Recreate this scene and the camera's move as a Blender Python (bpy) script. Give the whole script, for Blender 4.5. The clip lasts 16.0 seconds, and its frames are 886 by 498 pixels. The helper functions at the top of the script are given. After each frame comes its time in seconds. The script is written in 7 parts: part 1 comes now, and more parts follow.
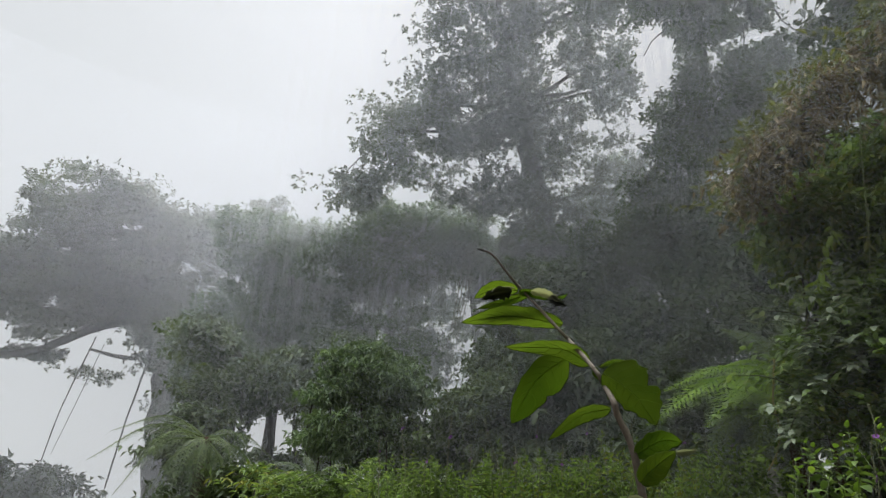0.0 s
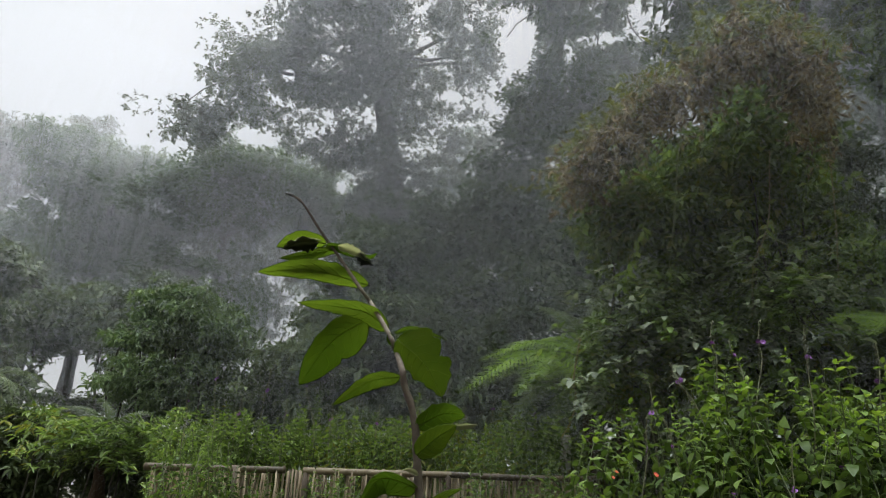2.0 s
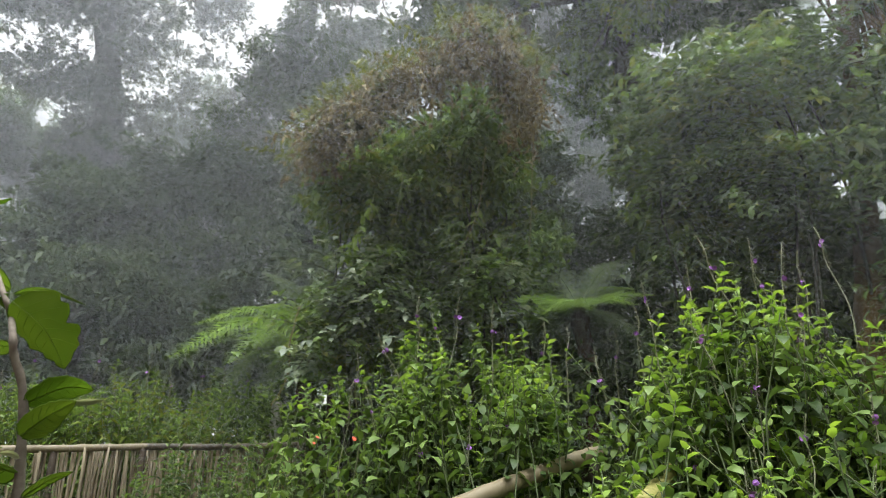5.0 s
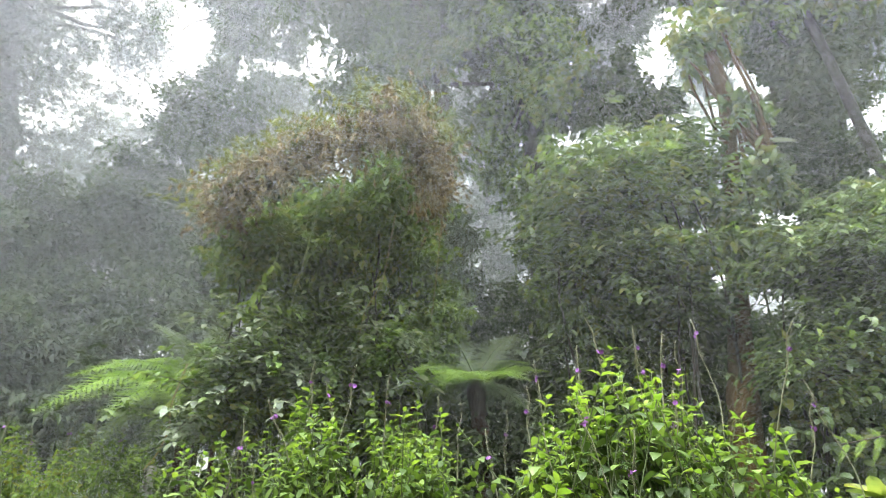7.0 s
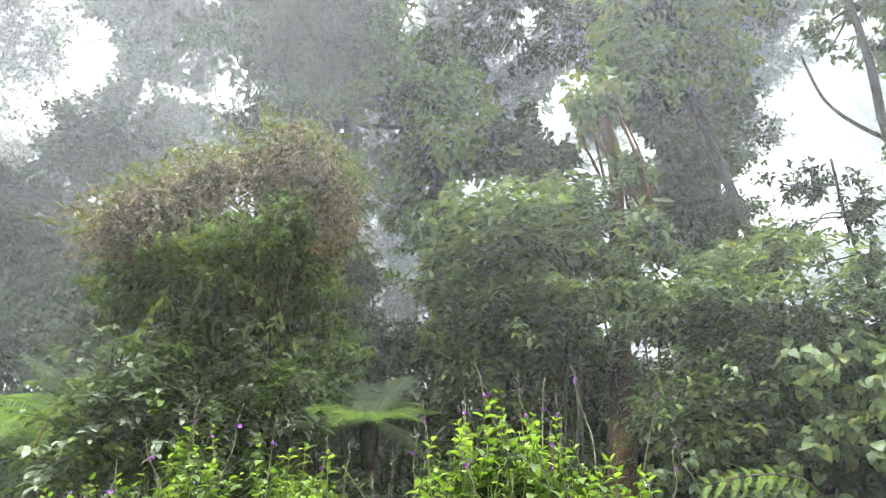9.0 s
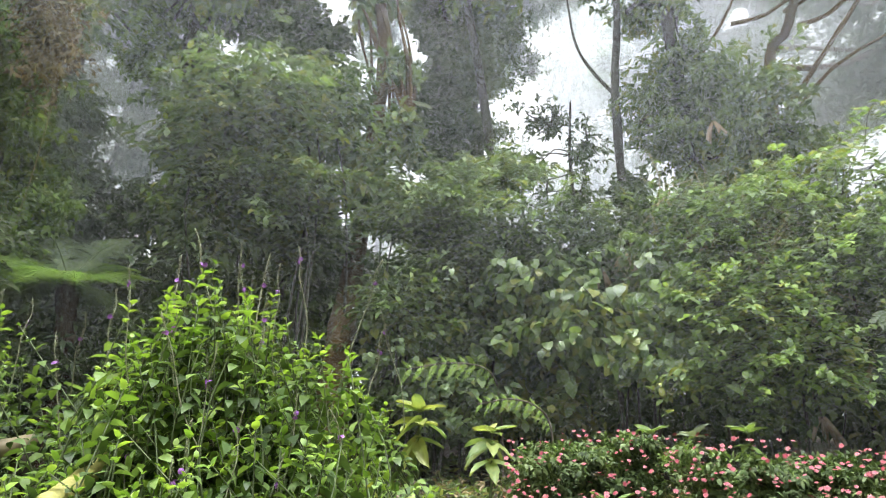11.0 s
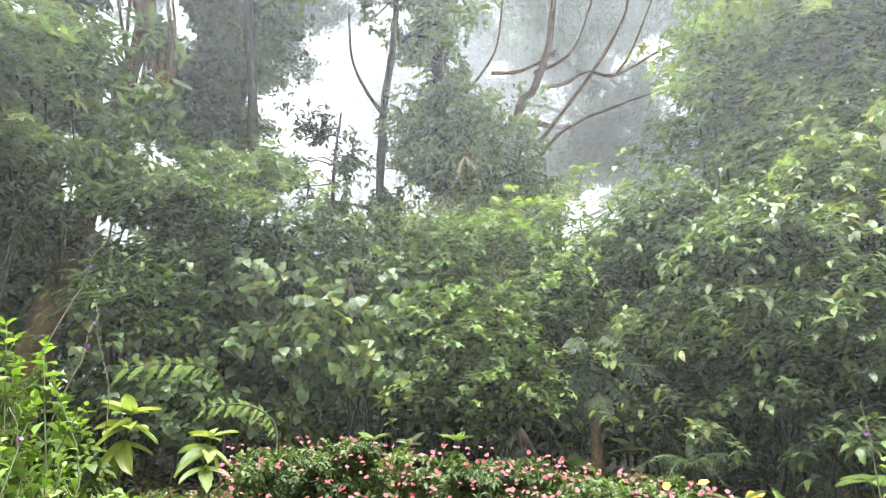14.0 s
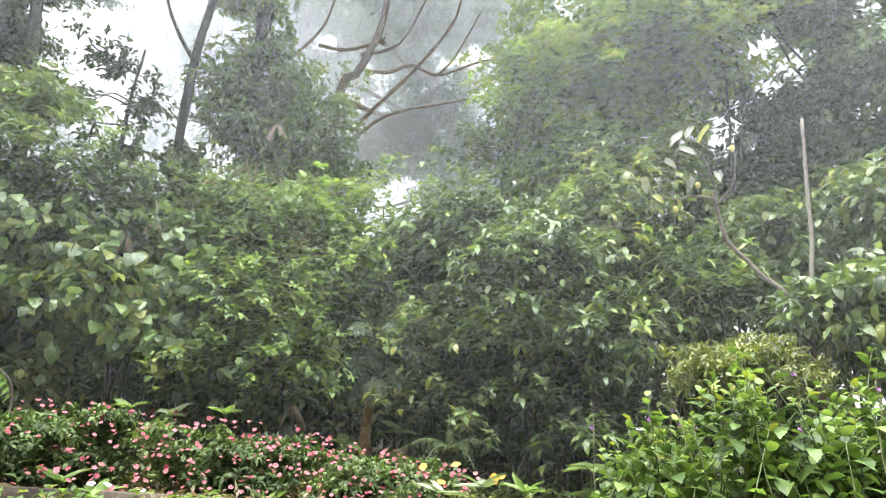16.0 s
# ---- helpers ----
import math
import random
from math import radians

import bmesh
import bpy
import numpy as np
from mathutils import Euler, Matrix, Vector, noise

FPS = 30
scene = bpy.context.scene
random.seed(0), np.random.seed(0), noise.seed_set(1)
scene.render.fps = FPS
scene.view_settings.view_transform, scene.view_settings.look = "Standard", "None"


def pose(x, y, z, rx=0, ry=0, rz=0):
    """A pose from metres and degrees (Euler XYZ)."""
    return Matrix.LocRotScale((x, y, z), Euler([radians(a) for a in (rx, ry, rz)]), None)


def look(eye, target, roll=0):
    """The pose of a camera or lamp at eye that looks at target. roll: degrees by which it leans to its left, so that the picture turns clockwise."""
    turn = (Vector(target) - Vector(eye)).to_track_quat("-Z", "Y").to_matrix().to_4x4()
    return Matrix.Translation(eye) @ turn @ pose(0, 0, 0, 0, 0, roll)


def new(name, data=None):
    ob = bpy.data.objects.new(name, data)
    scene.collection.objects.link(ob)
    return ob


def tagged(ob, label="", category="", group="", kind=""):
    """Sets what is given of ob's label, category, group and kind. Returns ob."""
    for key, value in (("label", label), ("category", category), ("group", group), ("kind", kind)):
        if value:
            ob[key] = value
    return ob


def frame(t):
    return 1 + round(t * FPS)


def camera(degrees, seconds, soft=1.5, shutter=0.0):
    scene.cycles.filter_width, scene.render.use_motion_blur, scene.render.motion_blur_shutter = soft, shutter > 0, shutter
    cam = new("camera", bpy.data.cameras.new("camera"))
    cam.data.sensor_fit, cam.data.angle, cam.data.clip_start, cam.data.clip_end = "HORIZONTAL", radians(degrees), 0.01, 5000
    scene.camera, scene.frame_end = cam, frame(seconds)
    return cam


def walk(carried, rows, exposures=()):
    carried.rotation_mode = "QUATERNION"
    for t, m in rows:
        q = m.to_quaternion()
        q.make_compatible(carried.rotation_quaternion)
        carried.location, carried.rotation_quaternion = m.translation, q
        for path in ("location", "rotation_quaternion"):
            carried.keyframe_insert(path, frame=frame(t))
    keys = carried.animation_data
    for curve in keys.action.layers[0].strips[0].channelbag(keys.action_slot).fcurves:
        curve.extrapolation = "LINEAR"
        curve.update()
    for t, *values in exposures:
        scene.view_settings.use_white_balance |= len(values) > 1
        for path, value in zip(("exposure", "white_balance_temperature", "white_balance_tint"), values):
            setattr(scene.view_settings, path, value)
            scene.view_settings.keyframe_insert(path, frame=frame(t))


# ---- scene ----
cam = camera(69.9, 16.0, 1.1)
EYE = 1.25
# seconds, eye x, y, height over EYE, yaw to the left, pitch up, roll
ROWS = [
    (0, -0.000, 0.000, 0.000, 0.10, 24.10, 1.59),
    (0.5, 0.009, 0.027, 0.009, -2.28, 22.92, 1.99),
    (1, 0.020, 0.039, 0.014, -6.35, 22.46, 2.55),
    (1.5, 0.032, 0.044, 0.017, -10.32, 21.47, 2.54),
    (2, 0.048, 0.050, 0.017, -15.15, 21.04, 2.78),
    (2.5, 0.061, 0.040, 0.016, -20.16, 20.77, 2.68),
    (3, 0.073, 0.046, 0.019, -23.51, 20.11, 2.44),
    (3.5, 0.086, 0.034, 0.020, -28.08, 20.26, 1.40),
    (4, 0.101, 0.029, 0.019, -32.28, 19.71, 0.57),
    (4.5, 0.112, 0.028, 0.021, -37.32, 18.61, -0.36),
    (5, 0.112, 0.026, 0.025, -40.13, 18.66, -0.45),
    (7.5, 0.089, -0.039, 0.055, -50.70, 25.86, 0.83),
    (8, 0.069, -0.055, 0.055, -52.04, 27.44, 0.88),
    (10.5, 0.125, -0.168, 0.008, -75.68, 20.86, -2.16),
    (11, 0.160, -0.159, 0.018, -81.76, 17.60, -0.44),
    (11.5, 0.160, -0.178, 0.006, -86.02, 15.14, -0.85),
    (12, 0.160, -0.182, 0.001, -89.41, 15.15, -0.82),
    (12.5, 0.164, -0.186, 0.002, -92.48, 16.44, -0.68),
    (13, 0.154, -0.199, 0.003, -95.79, 17.84, -1.18),
    (13.5, 0.152, -0.220, 0.004, -99.99, 18.67, -0.43),
    (14, 0.147, -0.220, -0.002, -104.41, 18.28, -0.50),
    (14.5, 0.139, -0.225, -0.002, -108.28, 17.23, -0.33),
    (15, 0.125, -0.222, 0.004, -113.17, 16.57, 1.57),
    (15.5, 0.128, -0.223, 0.002, -118.59, 16.33, 2.64),
    (16, 0.113, -0.232, -0.009, -123.01, 16.89, 2.20),
]


def view(x, y, z, yaw, pitch, roll):
    return pose(x, y, EYE + z, 90 + pitch, 0, yaw) @ pose(0, 0, 0, 0, 0, roll)


EXPOSURES = [(0, 0.0), (3, 0.26), (4.2, 0.56), (5, 0.98), (7.5, 1.97), (8.2, 2.05), (10.5, 1.46), (12, 1.9), (13, 2.0), (14, 2.0), (16, 1.8)]
walk(cam, [(t, view(*p)) for t, *p in ROWS], EXPOSURES)

# ---- light: a white overcast sky in cloud, with no shadows to speak of ----
SUN_EL, SUN_AZ = 58.0, 20.0
world = bpy.data.worlds.new("sky")
scene.world = world
world.use_nodes = True
wn, wl = world.node_tree.nodes, world.node_tree.links
wn.clear()
sky = wn.new("ShaderNodeTexSky")
sky.sky_type, sky.sun_disc = "NISHITA", False
sky.sun_elevation, sky.sun_rotation = radians(SUN_EL), radians(SUN_AZ)
sky.air_density, sky.dust_density, sky.ozone_density = 1.0, 8.0, 1.0
cloud_sky = wn.new("ShaderNodeMixRGB")
cloud_sky.inputs[0].default_value = 0.9
cloud_sky.inputs[2].default_value = (7.35, 7.65, 7.85, 1)
# cloud is brightest overhead, where it is thinnest
up_dir = wn.new("ShaderNodeTexCoord")
split = wn.new("ShaderNodeSeparateXYZ")
wl.new(up_dir.outputs["Generated"], split.inputs[0])
overhead = wn.new("ShaderNodeMapRange")
overhead.interpolation_type = "SMOOTHSTEP"
overhead.inputs[1].default_value, overhead.inputs[2].default_value = 0.7, 1.0
overhead.inputs[3].default_value, overhead.inputs[4].default_value = 1.0, 8.5
wl.new(split.outputs[2], overhead.inputs[0])
level = wn.new("ShaderNodeMath")
level.operation = "MULTIPLY"
level.inputs[1].default_value = 0.105
wl.new(overhead.outputs[0], level.inputs[0])
background = wn.new("ShaderNodeBackground")
wl.new(level.outputs[0], background.inputs[1])
wout = wn.new("ShaderNodeOutputWorld")
wl.new(sky.outputs[0], cloud_sky.inputs[1])
wl.new(cloud_sky.outputs[0], background.inputs[0])
wl.new(background.outputs[0], wout.inputs[0])

sun = new("sun", bpy.data.lights.new("sun", "SUN"))
sun.data.energy, sun.data.angle, sun.data.color = 1.5, radians(60), (1.0, 0.98, 0.95)
sun.matrix_world = look((0, 0, 30), (-math.sin(radians(SUN_AZ)) * math.cos(radians(SUN_EL)) * 30,
                                     -math.cos(radians(SUN_AZ)) * math.cos(radians(SUN_EL)) * 30,
                                     30 - 30 * math.sin(radians(SUN_EL))))


# ---- materials ----
def material(name):
    m = bpy.data.materials.new(name)
    m.use_nodes = True
    n = m.node_tree.nodes
    n.clear()
    return m, n, m.node_tree.links


def ramp_of(n, stops):
    r = n.new("ShaderNodeValToRGB")
    while len(r.color_ramp.elements) < len(stops):
        r.color_ramp.elements.new(0.5)
    for e, (p, c) in zip(r.color_ramp.elements, stops):
        e.position, e.color = p, (*c, 1)
    return r


def leaf_material(name, dark, mid, light, rough=0.42, through_light=0.3, patch=1.3, odd=None, odd_share=0.03, object_random=False, greyed=True, sheen=0.65, vary=0.72):
    """Leaf blades: every blade its own tone, larger lighter and darker patches, faint veins and blotches."""
    m, n, l = material(name)
    geo = n.new("ShaderNodeNewGeometry")
    info = n.new("ShaderNodeObjectInfo")
    coord = n.new("ShaderNodeTexCoord")
    patches = n.new("ShaderNodeTexNoise")
    patches.inputs["Scale"].default_value, patches.inputs["Detail"].default_value = patch, 3
    l.new(coord.outputs["Object"], patches.inputs["Vector"])
    blotch = n.new("ShaderNodeTexNoise")
    blotch.inputs["Scale"].default_value, blotch.inputs["Detail"].default_value = 45, 4
    l.new(coord.outputs["Object"], blotch.inputs["Vector"])
    mix = n.new("ShaderNodeMath")
    mix.operation = "MULTIPLY_ADD"
    mix.inputs[1].default_value = vary
    mix_shift = 0.5 * (0.72 - vary)
    l.new(info.outputs["Random"] if object_random else geo.outputs["Random Per Island"], mix.inputs[0])
    scaled = n.new("ShaderNodeMath")
    scaled.operation = "MULTIPLY_ADD"
    scaled.inputs[1].default_value, scaled.inputs[2].default_value = 1.6, -0.63 + mix_shift
    l.new(patches.outputs[0], scaled.inputs[0])
    l.new(scaled.outputs[0], mix.inputs[2])
    fine = n.new("ShaderNodeMath")
    fine.operation = "MULTIPLY_ADD"
    fine.inputs[1].default_value = 0.3
    l.new(blotch.outputs[0], fine.inputs[0])
    l.new(mix.outputs[0], fine.inputs[2])
    # puts haze into the base colour: greyer greens, wider dark-to-light spread
    if greyed:
        dark, light = [0.75 * c for c in dark], [1.2 * c for c in light]
        dark, mid, light = ((1.08 * c[0] + 0.19 * c[1], 1.12 * c[1], 1.0 * c[2] + 0.15 * c[1]) for c in (dark, mid, light))
    stops = [(0.15, dark), (0.55, mid), (0.95, light)]
    if odd:
        stops = [(0.12, dark), (0.5, mid), (0.93 - odd_share, light), (0.96, odd)]
    tone = ramp_of(n, stops)
    l.new(fine.outputs[0], tone.inputs[0])
    bsdf = n.new("ShaderNodeBsdfPrincipled")
    bsdf.inputs["Roughness"].default_value = rough
    bsdf.inputs["Specular IOR Level"].default_value = sheen
    l.new(tone.outputs[0], bsdf.inputs["Base Color"])
    bump = n.new("ShaderNodeBump")
    bump.inputs["Strength"].default_value, bump.inputs["Distance"].default_value = 0.35, 0.004
    l.new(blotch.outputs[0], bump.inputs["Height"])
    l.new(bump.outputs[0], bsdf.inputs["Normal"])
    back = n.new("ShaderNodeBsdfTranslucent")
    glow = n.new("ShaderNodeMixRGB")
    glow.blend_type = "MULTIPLY"
    glow.inputs[0].default_value = 1.0
    glow.inputs[2].default_value = (1.25, 1.3, 0.6, 1)
    l.new(tone.outputs[0], glow.inputs[1])
    l.new(glow.outputs[0], back.inputs[0])
    both = n.new("ShaderNodeMixShader")
    both.inputs[0].default_value = through_light
    l.new(bsdf.outputs[0], both.inputs[1])
    l.new(back.outputs[0], both.inputs[2])
    out = n.new("ShaderNodeOutputMaterial")
    l.new(both.outputs[0], out.inputs[0])
    return m


def rough_material(name, stops, scale=6.0, fine=60.0, rough=0.85, bump=0.5, depth=0.01, stretch=(1, 1, 1), object_random=False):
    """Bark, soil, cane, timber: two scales of noise through a colour ramp, with relief."""
    m, n, l = material(name)
    coord = n.new("ShaderNodeTexCoord")
    mapping = n.new("ShaderNodeMapping")
    mapping.inputs["Scale"].default_value = stretch
    l.new(coord.outputs["Object"], mapping.inputs[0])
    big = n.new("ShaderNodeTexNoise")
    big.inputs["Scale"].default_value, big.inputs["Detail"].default_value = scale, 5
    small = n.new("ShaderNodeTexNoise")
    small.inputs["Scale"].default_value, small.inputs["Detail"].default_value = fine, 6
    l.new(mapping.outputs[0], big.inputs["Vector"])
    l.new(mapping.outputs[0], small.inputs["Vector"])
    add = n.new("ShaderNodeMath")
    add.operation = "MULTIPLY_ADD"
    add.inputs[1].default_value = 0.45
    half = n.new("ShaderNodeMath")
    half.operation = "MULTIPLY"
    half.inputs[1].default_value = 0.6
    l.new(big.outputs[0], half.inputs[0])
    l.new(small.outputs[0], add.inputs[0])
    l.new(half.outputs[0], add.inputs[2])
    value = add
    if object_random:
        info = n.new("ShaderNodeObjectInfo")
        shift = n.new("ShaderNodeMath")
        shift.operation = "MULTIPLY_ADD"
        shift.inputs[1].default_value = 0.4
        l.new(info.outputs["Random"], shift.inputs[0])
        lower = n.new("ShaderNodeMath")
        lower.operation = "SUBTRACT"
        lower.inputs[1].default_value = 0.2
        l.new(add.outputs[0], lower.inputs[0])
        l.new(lower.outputs[0], shift.inputs[2])
        value = shift
    tone = ramp_of(n, stops)
    l.new(value.outputs[0], tone.inputs[0])
    bsdf = n.new("ShaderNodeBsdfPrincipled")
    bsdf.inputs["Roughness"].default_value = rough
    l.new(tone.outputs[0], bsdf.inputs["Base Color"])
    relief = n.new("ShaderNodeBump")
    relief.inputs["Strength"].default_value, relief.inputs["Distance"].default_value = bump, depth
    l.new(add.outputs[0], relief.inputs["Height"])
    l.new(relief.outputs[0], bsdf.inputs["Normal"])
    out = n.new("ShaderNodeOutputMaterial")
    l.new(bsdf.outputs[0], out.inputs[0])
    return m


LEAF_FICUS = leaf_material("leaf_ficus", (0.022, 0.038, 0.022), (0.042, 0.068, 0.036), (0.085, 0.12, 0.06), 0.4, 0.25, 0.5, sheen=0.35, vary=0.4)
LEAF_DARK = leaf_material("leaf_dark", (0.018, 0.038, 0.014), (0.042, 0.08, 0.028), (0.085, 0.145, 0.05), 0.45, 0.25, 0.7, sheen=0.35, vary=0.4)
LEAF_MID = leaf_material("leaf_mid", (0.026, 0.058, 0.016), (0.058, 0.118, 0.03), (0.115, 0.205, 0.05), 0.4, 0.3, 0.8, (0.2, 0.22, 0.05), 0.02, sheen=0.5)
LEAF_LIGHT = leaf_material("leaf_light", (0.04, 0.09, 0.02), (0.085, 0.17, 0.034), (0.15, 0.27, 0.055), 0.42, 0.38, 0.9, (0.24, 0.26, 0.06), 0.02, sheen=0.28)
LEAF_OLIVE = leaf_material("leaf_olive", (0.03, 0.075, 0.028), (0.07, 0.15, 0.055), (0.13, 0.23, 0.095), 0.45, 0.3, 0.9)
LEAF_ROUND = leaf_material("leaf_round", (0.022, 0.056, 0.018), (0.045, 0.097, 0.03), (0.08, 0.148, 0.045), 0.5, 0.3, 0.6, sheen=0.35, vary=0.4)
LEAF_BUSH = leaf_material("leaf_bush", (0.026, 0.064, 0.013), (0.062, 0.135, 0.025), (0.12, 0.225, 0.036), 0.45, 0.34, 2.0, sheen=0.35)
LEAF_BED = leaf_material("leaf_bed", (0.03, 0.062, 0.018), (0.06, 0.112, 0.032), (0.105, 0.175, 0.05), 0.55, 0.3, 2.0, sheen=0.3)
LEAF_FRESH = leaf_material("leaf_fresh", (0.1, 0.18, 0.03), (0.18, 0.3, 0.05), (0.29, 0.41, 0.08), 0.45, 0.42, 3.0, greyed=False, sheen=0.5)
LEAF_FERN = leaf_material("leaf_fern", (0.13, 0.23, 0.04), (0.23, 0.36, 0.06), (0.33, 0.48, 0.09), 0.55, 0.45, 2.0, greyed=False, sheen=0.4)
# darker fern green; on the lime tree ferns it paints in shade
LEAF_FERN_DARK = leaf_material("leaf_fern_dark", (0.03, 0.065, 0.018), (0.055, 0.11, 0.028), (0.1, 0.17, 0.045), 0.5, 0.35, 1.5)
LEAF_GREYGREEN = leaf_material("leaf_greygreen", (0.07, 0.12, 0.07), (0.12, 0.19, 0.11), (0.2, 0.28, 0.17), 0.5, 0.3, 2.0)
LEAF_SEEDLING = leaf_material("leaf_seedling", (0.036, 0.07, 0.007), (0.055, 0.096, 0.01), (0.085, 0.13, 0.016), 0.6, 0.5, 9.0, object_random=True, greyed=False, sheen=0.18)
LEAF_VEIN = leaf_material("leaf_vein", (0.06, 0.11, 0.012), (0.085, 0.14, 0.018), (0.12, 0.18, 0.025), 0.6, 0.4, 9.0, greyed=False, sheen=0.15)
LEAF_BLACKENED = leaf_material("leaf_blackened", (0.006, 0.009, 0.005), (0.014, 0.02, 0.01), (0.03, 0.035, 0.018), 0.5, 0.1, 9.0, greyed=False)
LEAF_YELLOW = leaf_material("leaf_yellow", (0.16, 0.26, 0.09), (0.27, 0.35, 0.13), (0.4, 0.43, 0.14), 0.45, 0.4, 8.0, object_random=True, greyed=False)
LEAF_MONSTERA = leaf_material("leaf_monstera", (0.02, 0.044, 0.018), (0.03, 0.06, 0.025), (0.05, 0.085, 0.036), 0.5, 0.25, 3.0, object_random=True, sheen=0.4)
LEAF_PALE = leaf_material("leaf_pale", (0.09, 0.12, 0.09), (0.15, 0.19, 0.15), (0.22, 0.26, 0.21), 0.4, 0.3, 6.0, object_random=True)
VINE_BROWN = leaf_material("vine_brown", (0.066, 0.056, 0.024), (0.132, 0.112, 0.048), (0.22, 0.19, 0.085), 0.8, 0.2, 3.0)
LEAF_YELLOWGREEN = leaf_material("leaf_yellowgreen", (0.045, 0.075, 0.014), (0.09, 0.135, 0.026), (0.15, 0.195, 0.038), 0.45, 0.35, 3.0)
DEAD_LEAF = leaf_material("dead_leaf", (0.085, 0.07, 0.038), (0.16, 0.136, 0.08), (0.29, 0.255, 0.17), 0.8, 0.3, 9.0)
BARK_DARK = rough_material("bark_dark", [(0.3, (0.022, 0.02, 0.016)), (0.5, (0.05, 0.045, 0.034)), (0.7, (0.075, 0.08, 0.05))], 3, 30, 0.9, 0.9, 0.03, (1, 1, 0.35))
BARK_MOSS = rough_material("bark_moss", [(0.3, (0.035, 0.022, 0.01)), (0.5, (0.095, 0.06, 0.022)), (0.7, (0.16, 0.11, 0.04))], 4, 40, 0.95, 0.9, 0.02, (1, 1, 0.5))
BARK_PALE = rough_material("bark_pale", [(0.3, (0.12, 0.1, 0.08)), (0.5, (0.3, 0.27, 0.23)), (0.7, (0.5, 0.47, 0.42))], 8, 60, 0.9, 0.6, 0.01, (1, 1, 0.3))
FIBRE = rough_material("fern_fibre", [(0.3, (0.018, 0.012, 0.008)), (0.5, (0.05, 0.03, 0.018)), (0.7, (0.09, 0.055, 0.03))], 10, 80, 1.0, 1.0, 0.03, (1, 1, 0.2))
STEM_GREEN = rough_material("stem_green", [(0.3, (0.035, 0.05, 0.018)), (0.6, (0.085, 0.11, 0.04))], 12, 90, 0.7, 0.3, 0.003)
STEM_LIGHT = rough_material("stem_light", [(0.3, (0.13, 0.17, 0.06)), (0.6, (0.26, 0.31, 0.13))], 12, 90, 0.7, 0.3, 0.003)
STEM_BROWN = rough_material("stem_brown", [(0.3, (0.07, 0.055, 0.04)), (0.5, (0.13, 0.105, 0.08)), (0.7, (0.2, 0.17, 0.13))], 25, 150, 0.85, 0.5, 0.003)
SPIKE_PURPLE = rough_material("spike_purple", [(0.3, (0.1, 0.12, 0.06)), (0.6, (0.2, 0.2, 0.12))], 40, 200, 0.8, 0.5, 0.002)
PETAL_PURPLE = rough_material("petal_purple", [(0.3, (0.22, 0.07, 0.32)), (0.7, (0.4, 0.17, 0.52))], 30, 120, 0.6, 0.2, 0.002)
PETAL_PINK = rough_material("petal_pink", [(0.3, (0.22, 0.035, 0.05)), (0.6, (0.31, 0.095, 0.1))], 30, 120, 0.6, 0.2, 0.002, object_random=True)
PETAL_EYE = rough_material("petal_eye", [(0.3, (0.5, 0.02, 0.06)), (0.7, (0.66, 0.05, 0.1))], 30, 120, 0.6, 0.2, 0.002)
PETAL_RED = rough_material("petal_red", [(0.3, (0.4, 0.03, 0.02)), (0.7, (0.6, 0.09, 0.05))], 30, 120, 0.6, 0.2, 0.002)
PETAL_ORANGE = rough_material("petal_orange", [(0.3, (0.65, 0.25, 0.02)), (0.7, (0.8, 0.42, 0.05))], 30, 120, 0.6, 0.2, 0.002)
PETAL_WHITE = rough_material("petal_white", [(0.3, (0.6, 0.6, 0.62)), (0.7, (0.8, 0.8, 0.82))], 30, 120, 0.6, 0.2, 0.002)
FRUIT_SKIN = rough_material("fruit_skin", [(0.3, (0.45, 0.36, 0.05)), (0.7, (0.6, 0.55, 0.15))], 20, 120, 0.4, 0.1, 0.002)
BAMBOO = rough_material("bamboo_cane", [(0.3, (0.04, 0.03, 0.016)), (0.5, (0.115, 0.085, 0.046)), (0.72, (0.21, 0.17, 0.1))], 4, 60, 0.55, 0.35, 0.004, (1, 1, 0.25), True)
BAMBOO_GREEN = rough_material("bamboo_mossy", [(0.3, (0.12, 0.11, 0.03)), (0.5, (0.27, 0.25, 0.07)), (0.72, (0.4, 0.36, 0.13))], 5, 70, 0.6, 0.4, 0.004)
CANE_DRY = rough_material("cane_dry", [(0.3, (0.1, 0.078, 0.05)), (0.5, (0.25, 0.2, 0.13)), (0.72, (0.38, 0.31, 0.21))], 6, 80, 0.85, 0.4, 0.003, (1, 1, 0.2), True)
TIMBER = rough_material("old_timber", [(0.3, (0.026, 0.019, 0.013)), (0.5, (0.065, 0.048, 0.034)), (0.72, (0.12, 0.095, 0.07))], 5, 70, 0.9, 0.6, 0.006, (1, 1, 1), True)
TIMBER_PALE = rough_material("weathered_timber", [(0.3, (0.2, 0.19, 0.17)), (0.5, (0.33, 0.31, 0.28)), (0.72, (0.45, 0.43, 0.39))], 6, 80, 0.9, 0.5, 0.004, (1, 1, 0.2))
SOIL = rough_material("garden_soil", [(0.3, (0.025, 0.018, 0.012)), (0.5, (0.055, 0.04, 0.026)), (0.7, (0.06, 0.075, 0.03))], 2.2, 40, 1.0, 0.8, 0.03)
BRICK_RED = rough_material("terracotta", [(0.3, (0.3, 0.09, 0.05)), (0.5, (0.45, 0.16, 0.09)), (0.7, (0.5, 0.26, 0.17))], 10, 80, 0.9, 0.4, 0.004, object_random=True)


